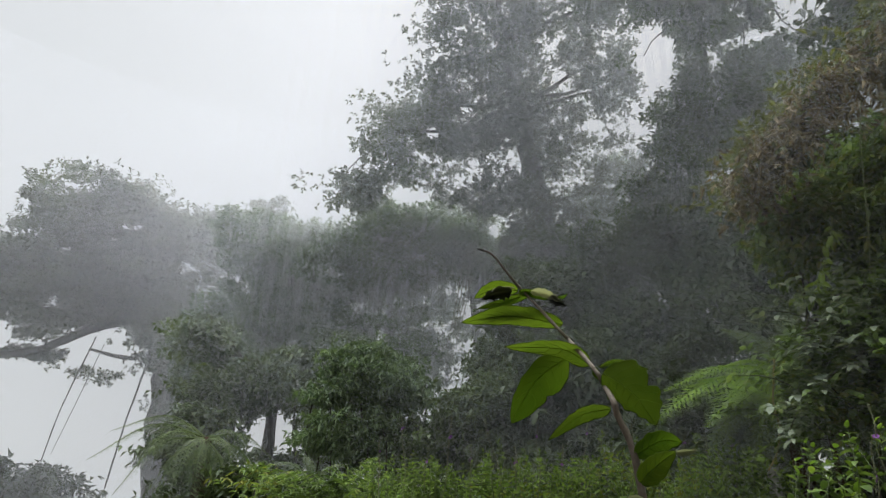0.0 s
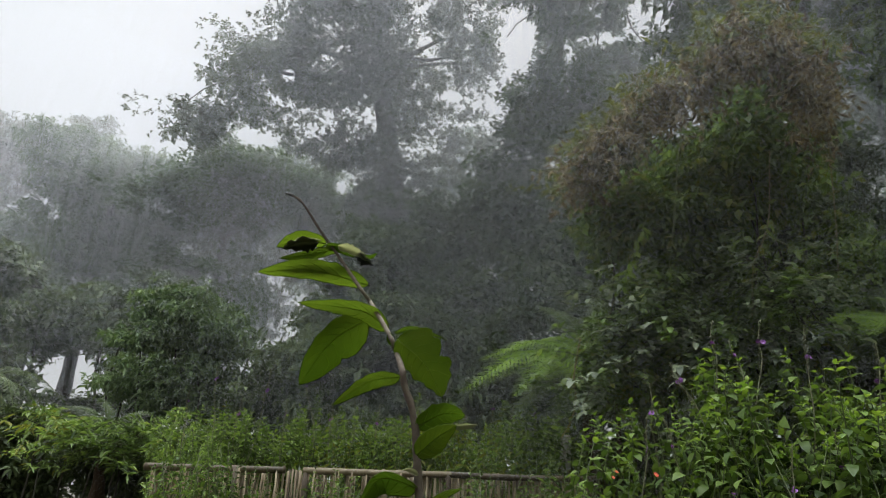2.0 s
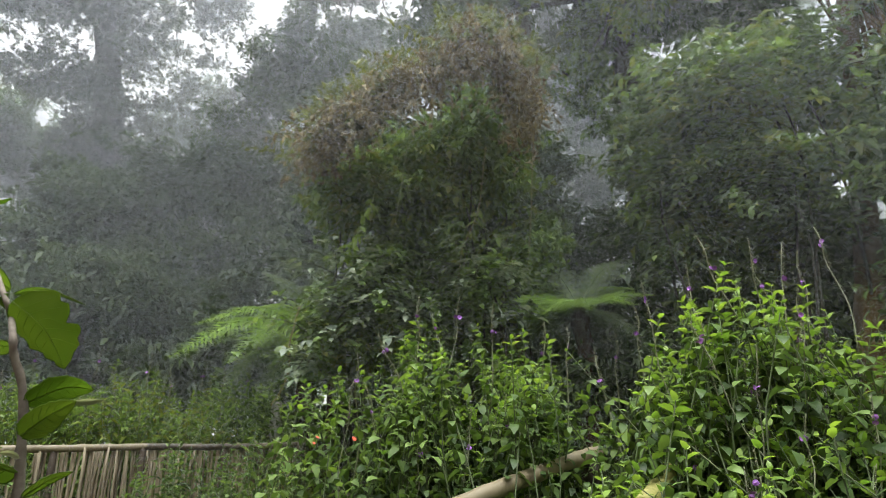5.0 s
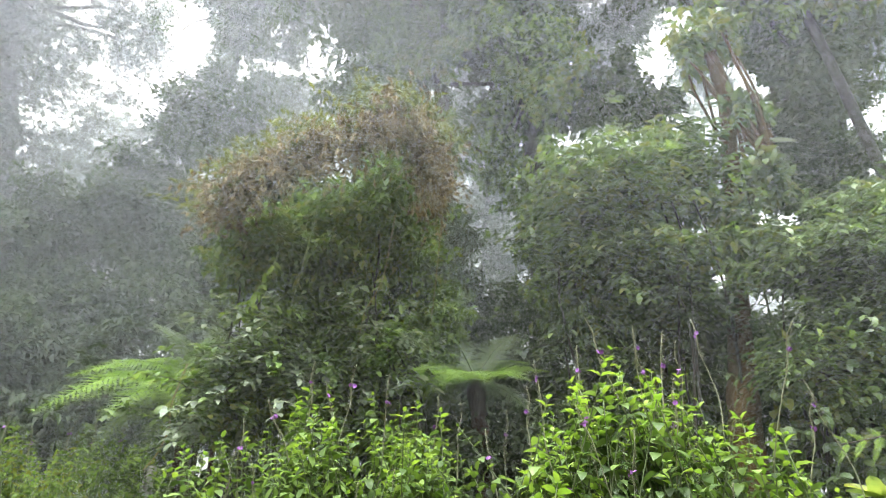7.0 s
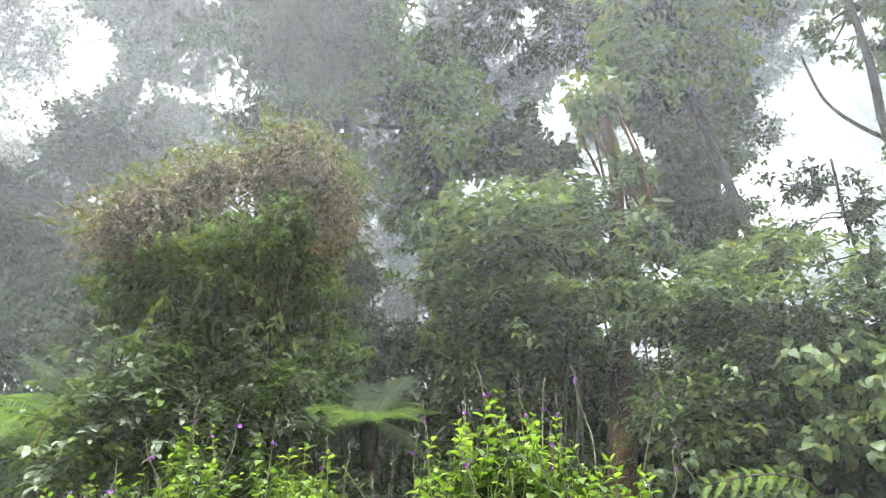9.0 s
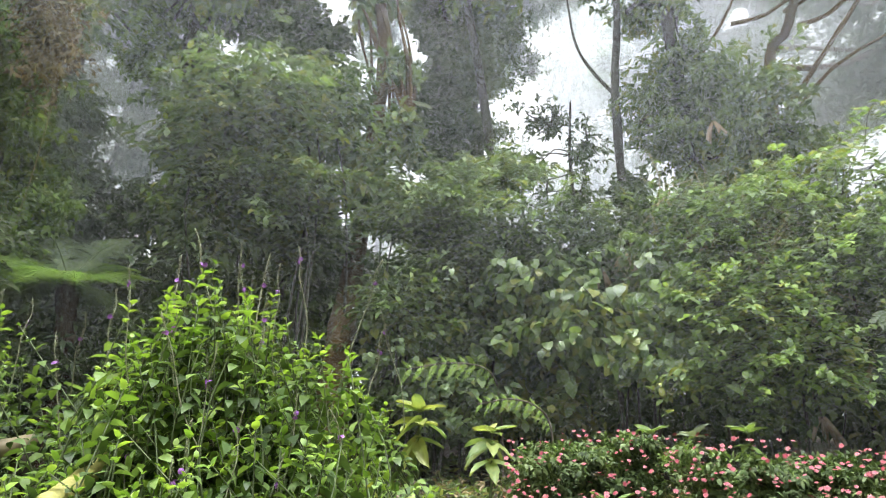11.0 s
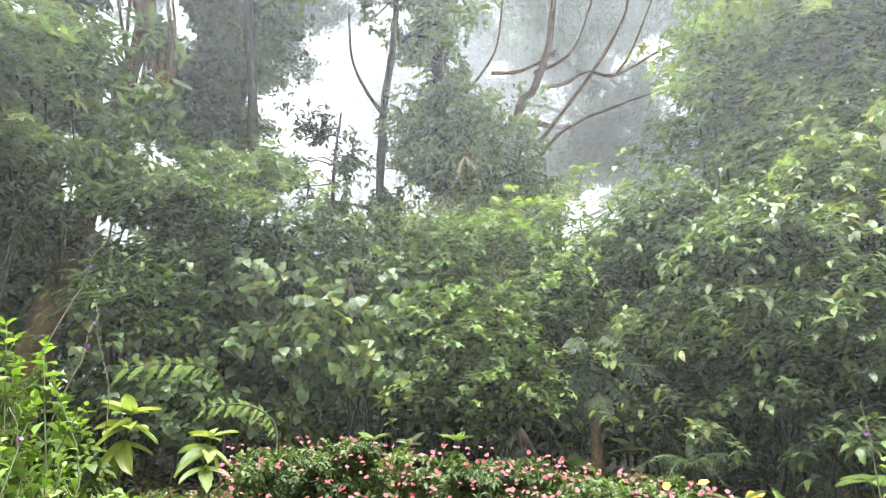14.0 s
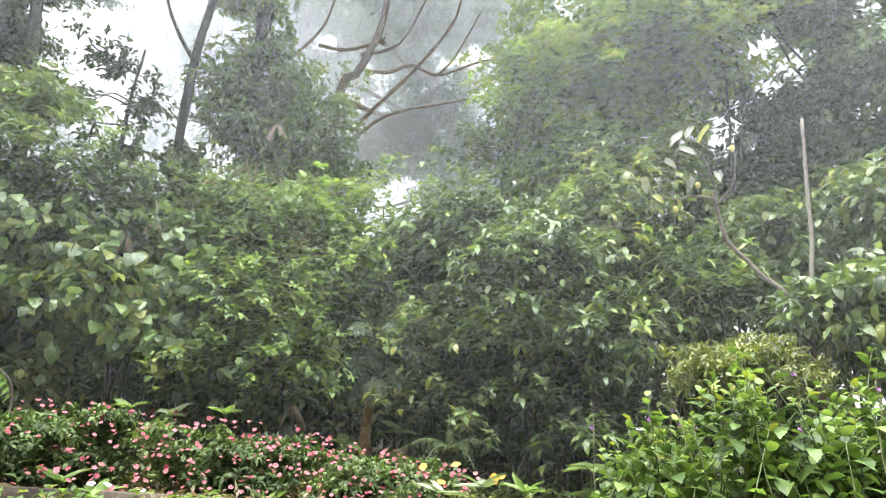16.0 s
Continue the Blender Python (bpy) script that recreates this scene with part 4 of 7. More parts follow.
tree("forked_tree", "slim forked tree with bare upper limbs", 33, [(99.8, 0, 7.2), (99.9, 14, 7.2), (100.2, 29, 7.2), (101.3, 36, 7.2), (102, 46, 7.2)], 0.06, 0.025,
     [(103, 41, 7.4, 3, 4, 0.5, 14, 0.25, 22), (99, 38.5, 7.4, 1.5, 1, 0.3, 4, 0.2, 14), (101, 20, 7.1, 2, 4, 0.4, 24, 0.22, 36)],
     LEAF_DARK, 0.09, 5, None, 5, 0.014, prune=False)
forked = thing("bare_limb", "bare forked limb curving up from a slim tree", "branch", tuple(sph(100.2, 29.4, 7.2)))
rng = np.random.default_rng(34)
part("limb", *tube([sph(100.2, 29.4, 7.2), sph(98.4, 31.5, 7.2), sph(97, 34, 7.2), sph(96.6, 37.5, 7.2)], 0.022, 0.01, 12, 6, 0.08, rng), BARK_DARK, forked)
tree("vine_hung_tree", "tree hung with creepers and withered leaves", 35, [(107, 0, 7.2), (107, 12, 7.2), (106, 25, 7.2), (105.5, 44, 7.2)], 0.1, 0.05,
     [(107, 27, 7.2, 5.5, 6.5, 0.8, 110, 0.28, 46), (112, 24, 7, 4.5, 4.5, 0.6, 60, 0.26, 44), (105.5, 37, 7.4, 4, 5, 0.7, 40, 0.28, 40), (109, 18, 6.6, 7, 4, 0.5, 70, 0.24, 44)],
     LEAF_MID, 0.075, 6, None, 12, 0.025)
tree("crooked_tree", "crooked tree with long curving mossy limbs", 36, [(111, 0, 9.4), (112, 14, 9.4), (113.1, 28.7, 9.3), (114.9, 31.2, 9.2), (116.1, 33.4, 9.2), (117, 35.6, 9.2), (118.5, 42, 9.2)], 0.075, 0.035,
     [(121, 38, 11, 7, 6, 1.2, 60, 0.42, 36), (112, 41, 10.5, 5, 5, 1, 40, 0.4, 36), (123, 28, 11, 4.5, 4.5, 1, 46, 0.42, 44), (130, 40, 11, 6, 6, 1.2, 60, 0.42, 40), (115, 46.5, 10, 8, 4, 1, 40, 0.4, 40)],
     LEAF_ROUND, 0.12, 6, None, 8, 0.05, BARK_MOSS)
crooked = thing("crooked_limb", "long curving mossy limb of a crooked tree", "branch", tuple(sph(114.9, 31.8, 9.3)))
for pts, r in (([(115.8, 31.3), (118, 31.4), (120.2, 32.1), (122.8, 31.4), (126.7, 32.5), (129.3, 32.8)], 0.03), ([(110.8, 32.9), (113.3, 32.8), (115.7, 33.4), (117.4, 34.2)], 0.03),
               ([(113.6, 25.1), (116.6, 28.2), (120.2, 31.5), (123, 34.3), (124.6, 36.4), (125.6, 40)], 0.034), ([(114.7, 25.5), (118.1, 27.8), (123, 29), (128.2, 29.7)], 0.026),
               ([(106.7, 30.2), (109.6, 32.7), (111.5, 35.1), (112.4, 39)], 0.024), ([(115, 32.6), (117.6, 33.2), (119.4, 34.4), (122, 38.5)], 0.028), ([(122.8, 31.4), (124.5, 33), (127, 36.5)], 0.02)):
    part("limb", *tube([sph(a, e, 9.2) for a, e in pts], r, r * 0.45, 20, 7, 0.12, rng), BARK_MOSS, crooked)
tree("dark_conifer", "dark drooping tree beyond the gap", 37, [(125, 0, 12), (125, 12, 12), (124.5, 26, 12)], 0.14, 0.05,
     [(120.5, 25.5, 11.6, 2.6, 3.4, 0.7, 30, 0.36, 40), (116, 23, 11.6, 3, 3, 0.7, 24, 0.36, 40), (124.5, 23, 12, 3.5, 3.6, 0.8, 40, 0.4, 46), (130, 21, 11, 5, 6, 0.9, 60, 0.42, 50), (113, 20, 11, 3, 4, 0.8, 30, 0.42, 46), (119, 14.5, 10, 6, 3.6, 0.8, 40, 0.4, 46)],
     LEAF_DARK, 0.12, 6, None, 8, 0.04)
tree("pale_green_tree", "leafy light green tree in thin mist", 38, [(139, 0, 7.6), (139, 14, 7.6), (139, 30, 7.6)], 0.12, 0.05,
     [(135, 29, 7.6, 5.5, 6, 0.9, 80, 0.3, 50), (144, 30, 7.4, 7, 6.5, 0.9, 100, 0.3, 50), (139, 21, 7.2, 8, 4.5, 0.8, 80, 0.28, 50), (148, 36, 8, 6, 4, 0.8, 40, 0.32, 44), (137, 37, 9, 6, 4, 0.9, 36, 0.36, 40)],
     LEAF_LIGHT, 0.1, 6, None, 12, 0.035)
tree("overhanging_tree", "dark tree arching over the garden's end", 39, [(166, 0, 8), (165, 15, 8), (162, 32, 8)], 0.2, 0.07,
     [(152, 21, 7.6, 7, 3.6, 0.6, 56, 0.3, 50), (157, 34, 8, 5, 5, 0.9, 70, 0.34, 50), (162, 26, 7.6, 6, 7, 0.9, 90, 0.34, 50), (155, 25, 7.8, 4, 4, 0.7, 40, 0.3, 44), (160, 14, 7, 8, 8, 0.7, 80, 0.32, 50), (150, 16, 7.2, 6, 6, 0.6, 60, 0.3, 46), (143, 15, 6.6, 6, 6, 0.5, 60, 0.28, 46)],
     LEAF_DARK, 0.1, 6, None, 12, 0.05)

# ---- shrubs that wall the garden in ----
shrub("willow_leaved_shrub", "rounded grey-green shrub with narrow leaves", 41, [(-6.2, 12.2, 9, 6.3, 3.6, 0.7, 120, 0.24, 60), (-6, 7.5, 8.8, 7.5, 3, 0.6, 90, 0.24, 50)], LEAF_OLIVE, 0.085, 7, blade(0.3, fine=False), 12, 0.02)
shrub("shade_shrub", "shrub with pale leaf rosettes in the shade", 42, [(13, 12, 8, 7, 5, 0.6, 60, 0.28, 40), (4, 9, 8, 6, 4, 0.6, 40, 0.28, 44), (22, 9, 7.4, 6, 6, 0.5, 50, 0.26, 44), (0, 6, 8.6, 7, 4, 0.5, 50, 0.3, 44), (8, 5, 8, 6, 3.4, 0.5, 40, 0.28, 44), (14, 5.5, 7.6, 6, 4, 0.4, 60, 0.26, 50)], LEAF_DARK, 0.12, 7, blade(0.4, fine=False), 12, 0.018)
shrub("edge_thicket", "dark green thicket closing the valley edge", 93, [(-9, 1.2, 7.9, 6, 3.4, 0.4, 60, 0.24, 50), (-15.5, 0.6, 8.6, 5, 3.6, 0.4, 56, 0.25, 50), (-20.5, -0.5, 9.4, 4, 3.4, 0.4, 40, 0.26, 46), (-3.5, 0.6, 7, 5, 3, 0.3, 40, 0.22, 46)], LEAF_DARK, 0.1, 6, blade(0.4, fine=False), 6, 0.015)
bough_shrub("edge_sprays", "light arching sprays of narrow leaves at the valley edge", 94, [(-12, 2.4, 7.4, 4, 2, 0.3, 40), (-6.5, 2.4, 7, 4, 1.8, 0.3, 40)], LEAF_LIGHT, 0.1, 5, blade(0.26, fine=False), 6, 0.5)
shrub("low_shrub", "bright low shrub at the valley edge", 44, [(-11, 2.5, 8, 5, 2.2, 0.4, 40, 0.2, 50), (-3.5, 2, 7, 3.5, 2, 0.4, 26, 0.18, 46)], LEAF_LIGHT, 0.09, 6, blade(0.35, fine=False), 12, 0.01)
shrub("vine_mound", "tall mound of climbing vines over a dead tree", 45, [(48.5, 17, 5.5, 2.6, 6, 0.3, 50, 0.19, 36), (44, 27.5, 5.6, 5, 6.5, 0.3, 90, 0.2, 40), (40, 24.5, 5.5, 8, 6.5, 0.3, 130, 0.2, 40), (32.5, 23, 5.2, 3.6, 4.5, 0.35, 60, 0.18, 36), (37, 15, 5.3, 8, 6, 0.3, 100, 0.2, 36)], LEAF_LIGHT, 0.075, 6, blade(0.55, fine=False), 6, 0.012, BARK_DARK)
shrub("shade_thicket", "dark leafy thicket under the tree fern", 95, [(48.5, 14, 5.7, 2.6, 3.6, 0.25, 36, 0.18, 46), (52, 5.5, 4.95, 5.5, 4.6, 0.3, 90, 0.19, 46), (59.5, 7.5, 5, 4.5, 4.4, 0.3, 60, 0.19, 44), (65, 7, 5, 4, 4, 0.3, 40, 0.19, 40)], LEAF_DARK, 0.09, 5, blade(0.4, fine=False), 5, 0.01)
shrub("vine_leaves", "broad green climber at the foot of the vine mound", 46, [(33, 10.5, 4.5, 4.6, 3.6, 0.3, 60, 0.15, 30), (39, 12.5, 4.6, 5, 2.6, 0.25, 40, 0.14, 26), (45, 9, 4.4, 4, 4, 0.25, 30, 0.14, 26)], LEAF_LIGHT, 0.07, 5, blade(0.62), 12, 0.008)
shrub("broadleaf_wall", "wall of broad drooping leaves", 47, [(92, 12, 5.3, 5.5, 4.6, 0.4, 70, 0.2, 26), (95, 7.5, 5.1, 5, 4, 0.35, 60, 0.18, 24), (86, 15, 5.7, 4.5, 4.6, 0.4, 60, 0.2, 36), (89, 8, 5.5, 4.5, 5, 0.35, 50, 0.2, 30), (100, 13, 5.4, 4, 4, 0.35, 40, 0.18, 28)], LEAF_MID, 0.105, 3, blade(0.66), 5, 0.008, droop=0.6, fresh=LEAF_LIGHT, fresh_share=0.15)
shrub("creeper_bank", "bank of small-leaved creepers and seedlings", 48, [(104, 9, 5, 5.5, 6, 0.4, 110, 0.17, 40), (111, 9, 5, 5.5, 6.5, 0.4, 120, 0.17, 40), (106, 14.5, 5.4, 7, 4, 0.4, 70, 0.18, 38), (115, 13, 5.3, 4, 4, 0.35, 50, 0.17, 36), (104, 2, 4.8, 7, 3, 0.3, 50, 0.16, 34), (113, 3, 4.8, 6, 3.4, 0.3, 50, 0.16, 34), (92, 3, 4.9, 6, 3, 0.3, 36, 0.16, 34)], LEAF_MID, 0.074, 3, blade(0.56), 8, 0.006, fresh=LEAF_LIGHT, fresh_share=0.18)
shrub("whorled_shrub", "dense shrub with leaves in flat whorls", 49, [(127, 16.5, 5.7, 6, 4.2, 0.5, 90, 0.2, 34), (134, 13.5, 5.1, 6, 4, 0.45, 80, 0.19, 32), (131, 6.5, 5, 7, 5, 0.4, 90, 0.19, 32), (138, 5.5, 4.9, 5, 4.5, 0.35, 60, 0.18, 32), (123, 9, 5.2, 4, 5, 0.35, 50, 0.18, 32), (126, 2, 4.8, 6, 3.6, 0.3, 50, 0.17, 32), (136, 1, 4.7, 6, 3.6, 0.3, 50, 0.17, 32)], LEAF_DARK, 0.1, 3, blade(0.44), 8, 0.008)
bough_shrub("long_leaved_shrub", "shrub with long glossy leaves in rosettes", 50, [(140, 9.4, 4.5, 3.6, 2.6, 0.2, 36), (146, 13, 4.8, 4, 2.4, 0.3, 36), (137, 10, 4.6, 2, 2, 0.2, 14)], LEAF_MID, 0.13, 8, blade(0.24, 0.06, 0.22), 2, 0.3, spread=1.25, droop=0.2, fresh=LEAF_LIGHT, fresh_share=0.3)
shrub("end_shrub", "leafy shrub at the end of the garden", 51, [(157.5, 9.5, 4.35, 5, 4.6, 0.3, 80, 0.17, 36), (152, 16, 5.6, 5, 4.5, 0.35, 60, 0.17, 34), (161, 17, 5.5, 5, 5, 0.35, 60, 0.17, 34)], LEAF_MID, 0.09, 4, blade(0.45), 8, 0.012)
shrub("yellow_shrub", "fine-leaved yellowish garden shrub", 52, [(148.5, 6.6, 4, 4, 2.2, 0.3, 40, 0.13, 22), (152.5, 5.6, 4, 3, 2, 0.25, 24, 0.12, 22), (145.5, 5.2, 4, 2.4, 1.6, 0.2, 16, 0.11, 20)], LEAF_YELLOWGREEN, 0.04, 7, blade(0.36, fine=False), 14, 0.005)

bough_shrub("laurel_tree", "small laurel with grey-green leaves in loose flat tiers", 141, [(66, 28.5, 5.4, 5.6, 4.2, 0.4, 108), (72.5, 28, 5.6, 4, 4.5, 0.4, 72), (62, 22.5, 5.3, 3.2, 4, 0.3, 60), (69, 21, 5.2, 5.5, 3, 0.3, 96), (63, 16, 5.1, 3, 2.4, 0.3, 28), (72, 16.5, 5.3, 3, 3, 0.3, 36)],
            LEAF_MID, 0.094, 5, blade(0.4, 0.1, 0.2), 5, 0.42, category="tree", fresh=LEAF_LIGHT, fresh_share=0.3)
bough_shrub("tiered_shrub", "shrub with flat sprays of narrow leaves beside a mossy trunk", 142, [(82.5, 19.5, 5.2, 4.6, 2, 0.3, 78), (86.5, 15.5, 5.2, 4, 1.8, 0.3, 59), (80.5, 12, 4.9, 3, 1.6, 0.3, 44), (88.5, 22.5, 5.6, 3.6, 2, 0.3, 39), (93.5, 17.5, 5.2, 4, 2.4, 0.3, 57)],
            LEAF_MID, 0.085, 5, blade(0.36, 0.1, 0.2), 6, 0.48, fresh=LEAF_LIGHT, fresh_share=0.3)
bough_shrub("umbrella_shrub", "tall shrub with flat tiers of drooping leaf whorls", 143, [(126.5, 17, 5.3, 5.5, 3.4, 0.4, 135), (133.5, 14.5, 4.8, 5, 3, 0.35, 120), (132, 9, 4.7, 5.5, 2, 0.3, 75), (138, 7.5, 4.6, 4, 2.4, 0.3, 60), (123, 9, 4.9, 3.4, 3, 0.3, 51), (127, 2.8, 4.6, 3, 2, 0.3, 24), (136, 1.5, 4.5, 4, 2, 0.3, 33), (139, 18.5, 5.2, 4.5, 3, 0.3, 75)],
            LEAF_MID, 0.09, 6, blade(0.4, 0.08, 0.25), 5, 0.46, spread=1.35, droop=0.4, fresh=LEAF_LIGHT, fresh_share=0.18)
bough_shrub("pale_canopy", "light green boughs arching over the shrubs in thin mist", 144, [(134, 29, 6.8, 5.5, 5, 0.5, 112), (143, 31, 6.7, 7, 5.5, 0.5, 150), (139, 23, 6.4, 7, 3, 0.5, 100), (150, 34, 7, 6, 4, 0.5, 75), (129, 23.5, 6.8, 3, 3, 0.4, 37)],
            LEAF_MID, 0.09, 6, blade(0.42, fine=False), 7, 0.65, category="tree", fresh=LEAF_LIGHT, fresh_share=0.5)
bough_shrub("heart_leaf_climber", "climber with hanging heart-shaped leaves on the bank", 145, [(93, 13, 4.95, 4.5, 2.6, 0.2, 51), (97.5, 10, 4.8, 4.5, 3, 0.2, 66), (93.5, 8.5, 4.8, 2.6, 2.2, 0.2, 30), (101.5, 6.5, 4.7, 4, 2, 0.2, 39), (103.5, 12, 4.9, 3, 3, 0.2, 36)],
            LEAF_MID, 0.1, 3, blade(0.76, 0.06, 0.25, True, 0.34), 5, 0.4, spread=0.8, droop=1.1, category="climber", fresh=LEAF_LIGHT, fresh_share=0.2, hang=0.6)
bough_shrub("creeper_sprays", "light green creeper sprays with small oval leaves", 146, [(108, 10, 4.7, 5, 4, 0.25, 98), (112.5, 7, 4.6, 4, 4, 0.25, 70), (106, 5, 4.55, 4, 2.4, 0.25, 47), (108, 16.5, 5.1, 6, 3, 0.3, 84), (115.5, 13, 4.9, 3, 3, 0.25, 47), (116, 19, 5.4, 4, 2.6, 0.3, 47)],
            LEAF_LIGHT, 0.066, 5, blade(0.52), 6, 0.42, category="climber", fresh=LEAF_FRESH, fresh_share=0.06)
bough_shrub("shade_climber", "heart-leaved climber in the shade behind the garden bush", 148, [(81, 9.5, 5.0, 3.6, 3.4, 0.3, 55), (86.5, 10, 5.0, 4, 3, 0.3, 50), (84.5, 4, 4.8, 5, 2.6, 0.25, 55)],
            LEAF_MID, 0.085, 3, blade(0.7, 0.06, 0.25, True, 0.36), 6, 0.36, spread=0.9, droop=0.8, category="climber", hang=0.4)
shrub("gap_thicket", "dark leafy thicket closing the gap below the misty opening", 149, [(120.5, 13, 6.0, 4, 5, 0.3, 70, 0.2, 50), (124, 15.5, 6.2, 3.6, 3.6, 0.3, 50, 0.2, 46), (117, 9, 5.8, 4, 5, 0.3, 50, 0.2, 46), (128, 5, 5.9, 5, 5, 0.3, 60, 0.2, 46), (134, 8, 6.1, 6, 6, 0.3, 70, 0.2, 46), (146, 11, 5.8, 5, 4, 0.3, 50, 0.2, 46)], LEAF_DARK, 0.08, 5, blade(0.44, fine=False), 4, 0.01)
bough_shrub("bank_sprays", "loose leafy sprays among the ferns", 147, [(34, 14, 4.4, 4, 4, 0.25, 50), (39, 11.5, 4.4, 5, 2.6, 0.25, 50), (45, 14.5, 4.5, 3.4, 4, 0.25, 40), (31, 9.5, 4.3, 3, 2.6, 0.25, 30)],
            LEAF_LIGHT, 0.075, 5, blade(0.5), 7, 0.36, fresh=LEAF_GREYGREEN, fresh_share=0.3)

# ---- garden bushes with purple flower spikes ----
BLADE_BUSH = blade(0.58, 0.1, 0.3, True, 0.38)
bush_a = stem_bush("porterweed_bush", "bushy lime green garden shrub with purple spikes", 61,
                   [(36, 9.0, 3.4, 8, 0.35, 0.5, 80), (43.5, 11.6, 3.3, 8, 0.4, 0.65, 165), (50, 8.0, 3.2, 5.5, 0.3, 0.5, 50)], LEAF_BUSH, 0.058, BLADE_BUSH, 15, gap=0.034, fresh=LEAF_FRESH, fresh_pairs=2, group="porterweed bushes")
bush_b = stem_bush("porterweed_bush", "large lime green shrub with tall purple flower spikes", 62,
                   [(65.5, 13.4, 3.0, 8, 0.35, 0.7, 155), (60, 6.0, 2.8, 4.5, 0.3, 0.4, 44), (75, 9.5, 3.05, 5.5, 0.35, 0.6, 75), (67, 2.5, 2.6, 12, 0.25, 0.3, 90), (60.5, -1, 2.4, 6.5, 0.2, 0.2, 36)], LEAF_BUSH, 0.061, BLADE_BUSH, 16, gap=0.035, fresh=LEAF_FRESH, fresh_pairs=3, group="porterweed bushes")
bush_c = stem_bush("porterweed_bush", "light green spreading garden shrub with few purple flowers", 63,
                   [(149.5, 5.5, 3.2, 8, 0.3, 0.5, 120), (142, 1.0, 3.1, 4.5, 0.25, 0.3, 44), (159, 5.5, 3.4, 6, 0.3, 0.5, 60)], LEAF_BUSH, 0.072, blade(0.6, 0.1, 0.22), 13, gap=0.036, fresh=LEAF_LIGHT, fresh_pairs=2, group="porterweed bushes")
stem_bush("bedding_plant", "low herbs at the edge of the path", 65, [(a, -2.5, 2.55, 9, 0.35, 0.2, 60) for a in (52, 68, 84)], LEAF_LIGHT, 0.045, blade(0.5), 8, fresh=LEAF_FRESH, fresh_pairs=2)
impatiens = []
for n, (az, el, he) in enumerate(((96.5, -1.6, 3.7), (109, -2.3, 3.2), (121, -3.7, 2.9))):
    impatiens.append(shrub("impatiens_plant", "spreading plant covered in small pink flowers", 640 + n, [(az, el, 3.72 - 0.06 * n, 7.6, he, 0.28, 120, 0.09, 44)],
                           LEAF_BED, 0.036, 7, blade(0.42), 26, 0.004, STEM_GREEN, category="flower", fresh=LEAF_BUSH, fresh_share=0.2, group="flower bed"))
hedge = stem_bush("garden_hedge", "loose flowering hedge behind the cane fence", 43,
                  [(-2, 5.6, 5.9, 5, 0.3, 0.5, 170), (6, 6.2, 5.8, 6, 0.3, 0.5, 240), (15, 6.6, 5.6, 6, 0.3, 0.5, 240), (23.5, 7.0, 5.3, 5, 0.3, 0.5, 180)], LEAF_LIGHT, 0.06, blade(0.45, fine=False), 13, gap=0.034, lean=0.3, fresh=LEAF_FRESH, fresh_pairs=1)
stem_bush("fence_herbs", "bushy herbs growing in front of the cane fence", 66, [(8, 0.6, 4.35, 3.5, 0.2, 0.3, 60), (20, 1.2, 4.2, 4, 0.25, 0.35, 90), (26, 2.2, 4.1, 4, 0.25, 0.4, 90), (-3.5, 3.4, 4.7, 3.5, 0.25, 0.4, 80), (1.5, 0.5, 4.6, 2.5, 0.2, 0.3, 40)], LEAF_BUSH, 0.05, blade(0.4, fine=False), 11, gap=0.03, lean=0.25)


# ---- shapes for the smaller plants ----
def big_leaf(length, width, cup=0.1, droop=0.25, rows=9, wave=0.0, lobes=0, heart=0.0, seed=0):
    """A single large leaf along +y with a midrib fold, a curved blade, a wavy edge and, if wished, lobes. Thin but solid."""
    rng = np.random.default_rng(seed)
    cols = 5
    v = []
    for i in range(rows + 1):
        s = i / rows
        w = width / 2 * 1.62 * (s + 0.01) ** 0.5 * (1 - s) ** 0.82 * (1.12 - 0.12 * s)
        w *= 1 + wave * rng.normal()
        if lobes and 0.12 < s < 0.95:
            w *= 0.6 if i % 4 == 3 else 1.0
        y = length * (s - heart * (1 - s) * 0.0)
        z = -droop * length * s * s
        for j in range(cols):
            t = (j - 2) / 2
            back = -heart * length * (abs(t) ** 1.5) * (1 - s) ** 3
            v.append((w * t, y + back, z + cup * width * abs(t) ** 1.4 - 0.04 * width * (j == 2)))
    n = cols
    top = [(i * n + j, i * n + j + 1, (i + 1) * n + j + 1, (i + 1) * n + j) for i in range(rows) for j in range(n - 1)]
    return np.array(v), np.array(top)


def stand(m, v):
    return np.asarray(v) @ np.array(m.to_3x3()).T + np.array(m.translation)


def aim(base, tip, face):
    """A pose at base whose y runs to tip and whose z looks towards face."""
    y = Vector(unit(np.subtract(tip, base)))
    z = Vector(face)
    z = (z - z.dot(y) * y).normalized()
    x = y.cross(z)
    m = Matrix((x, y, z)).transposed().to_4x4()
    m.translation = Vector(base)
    return m


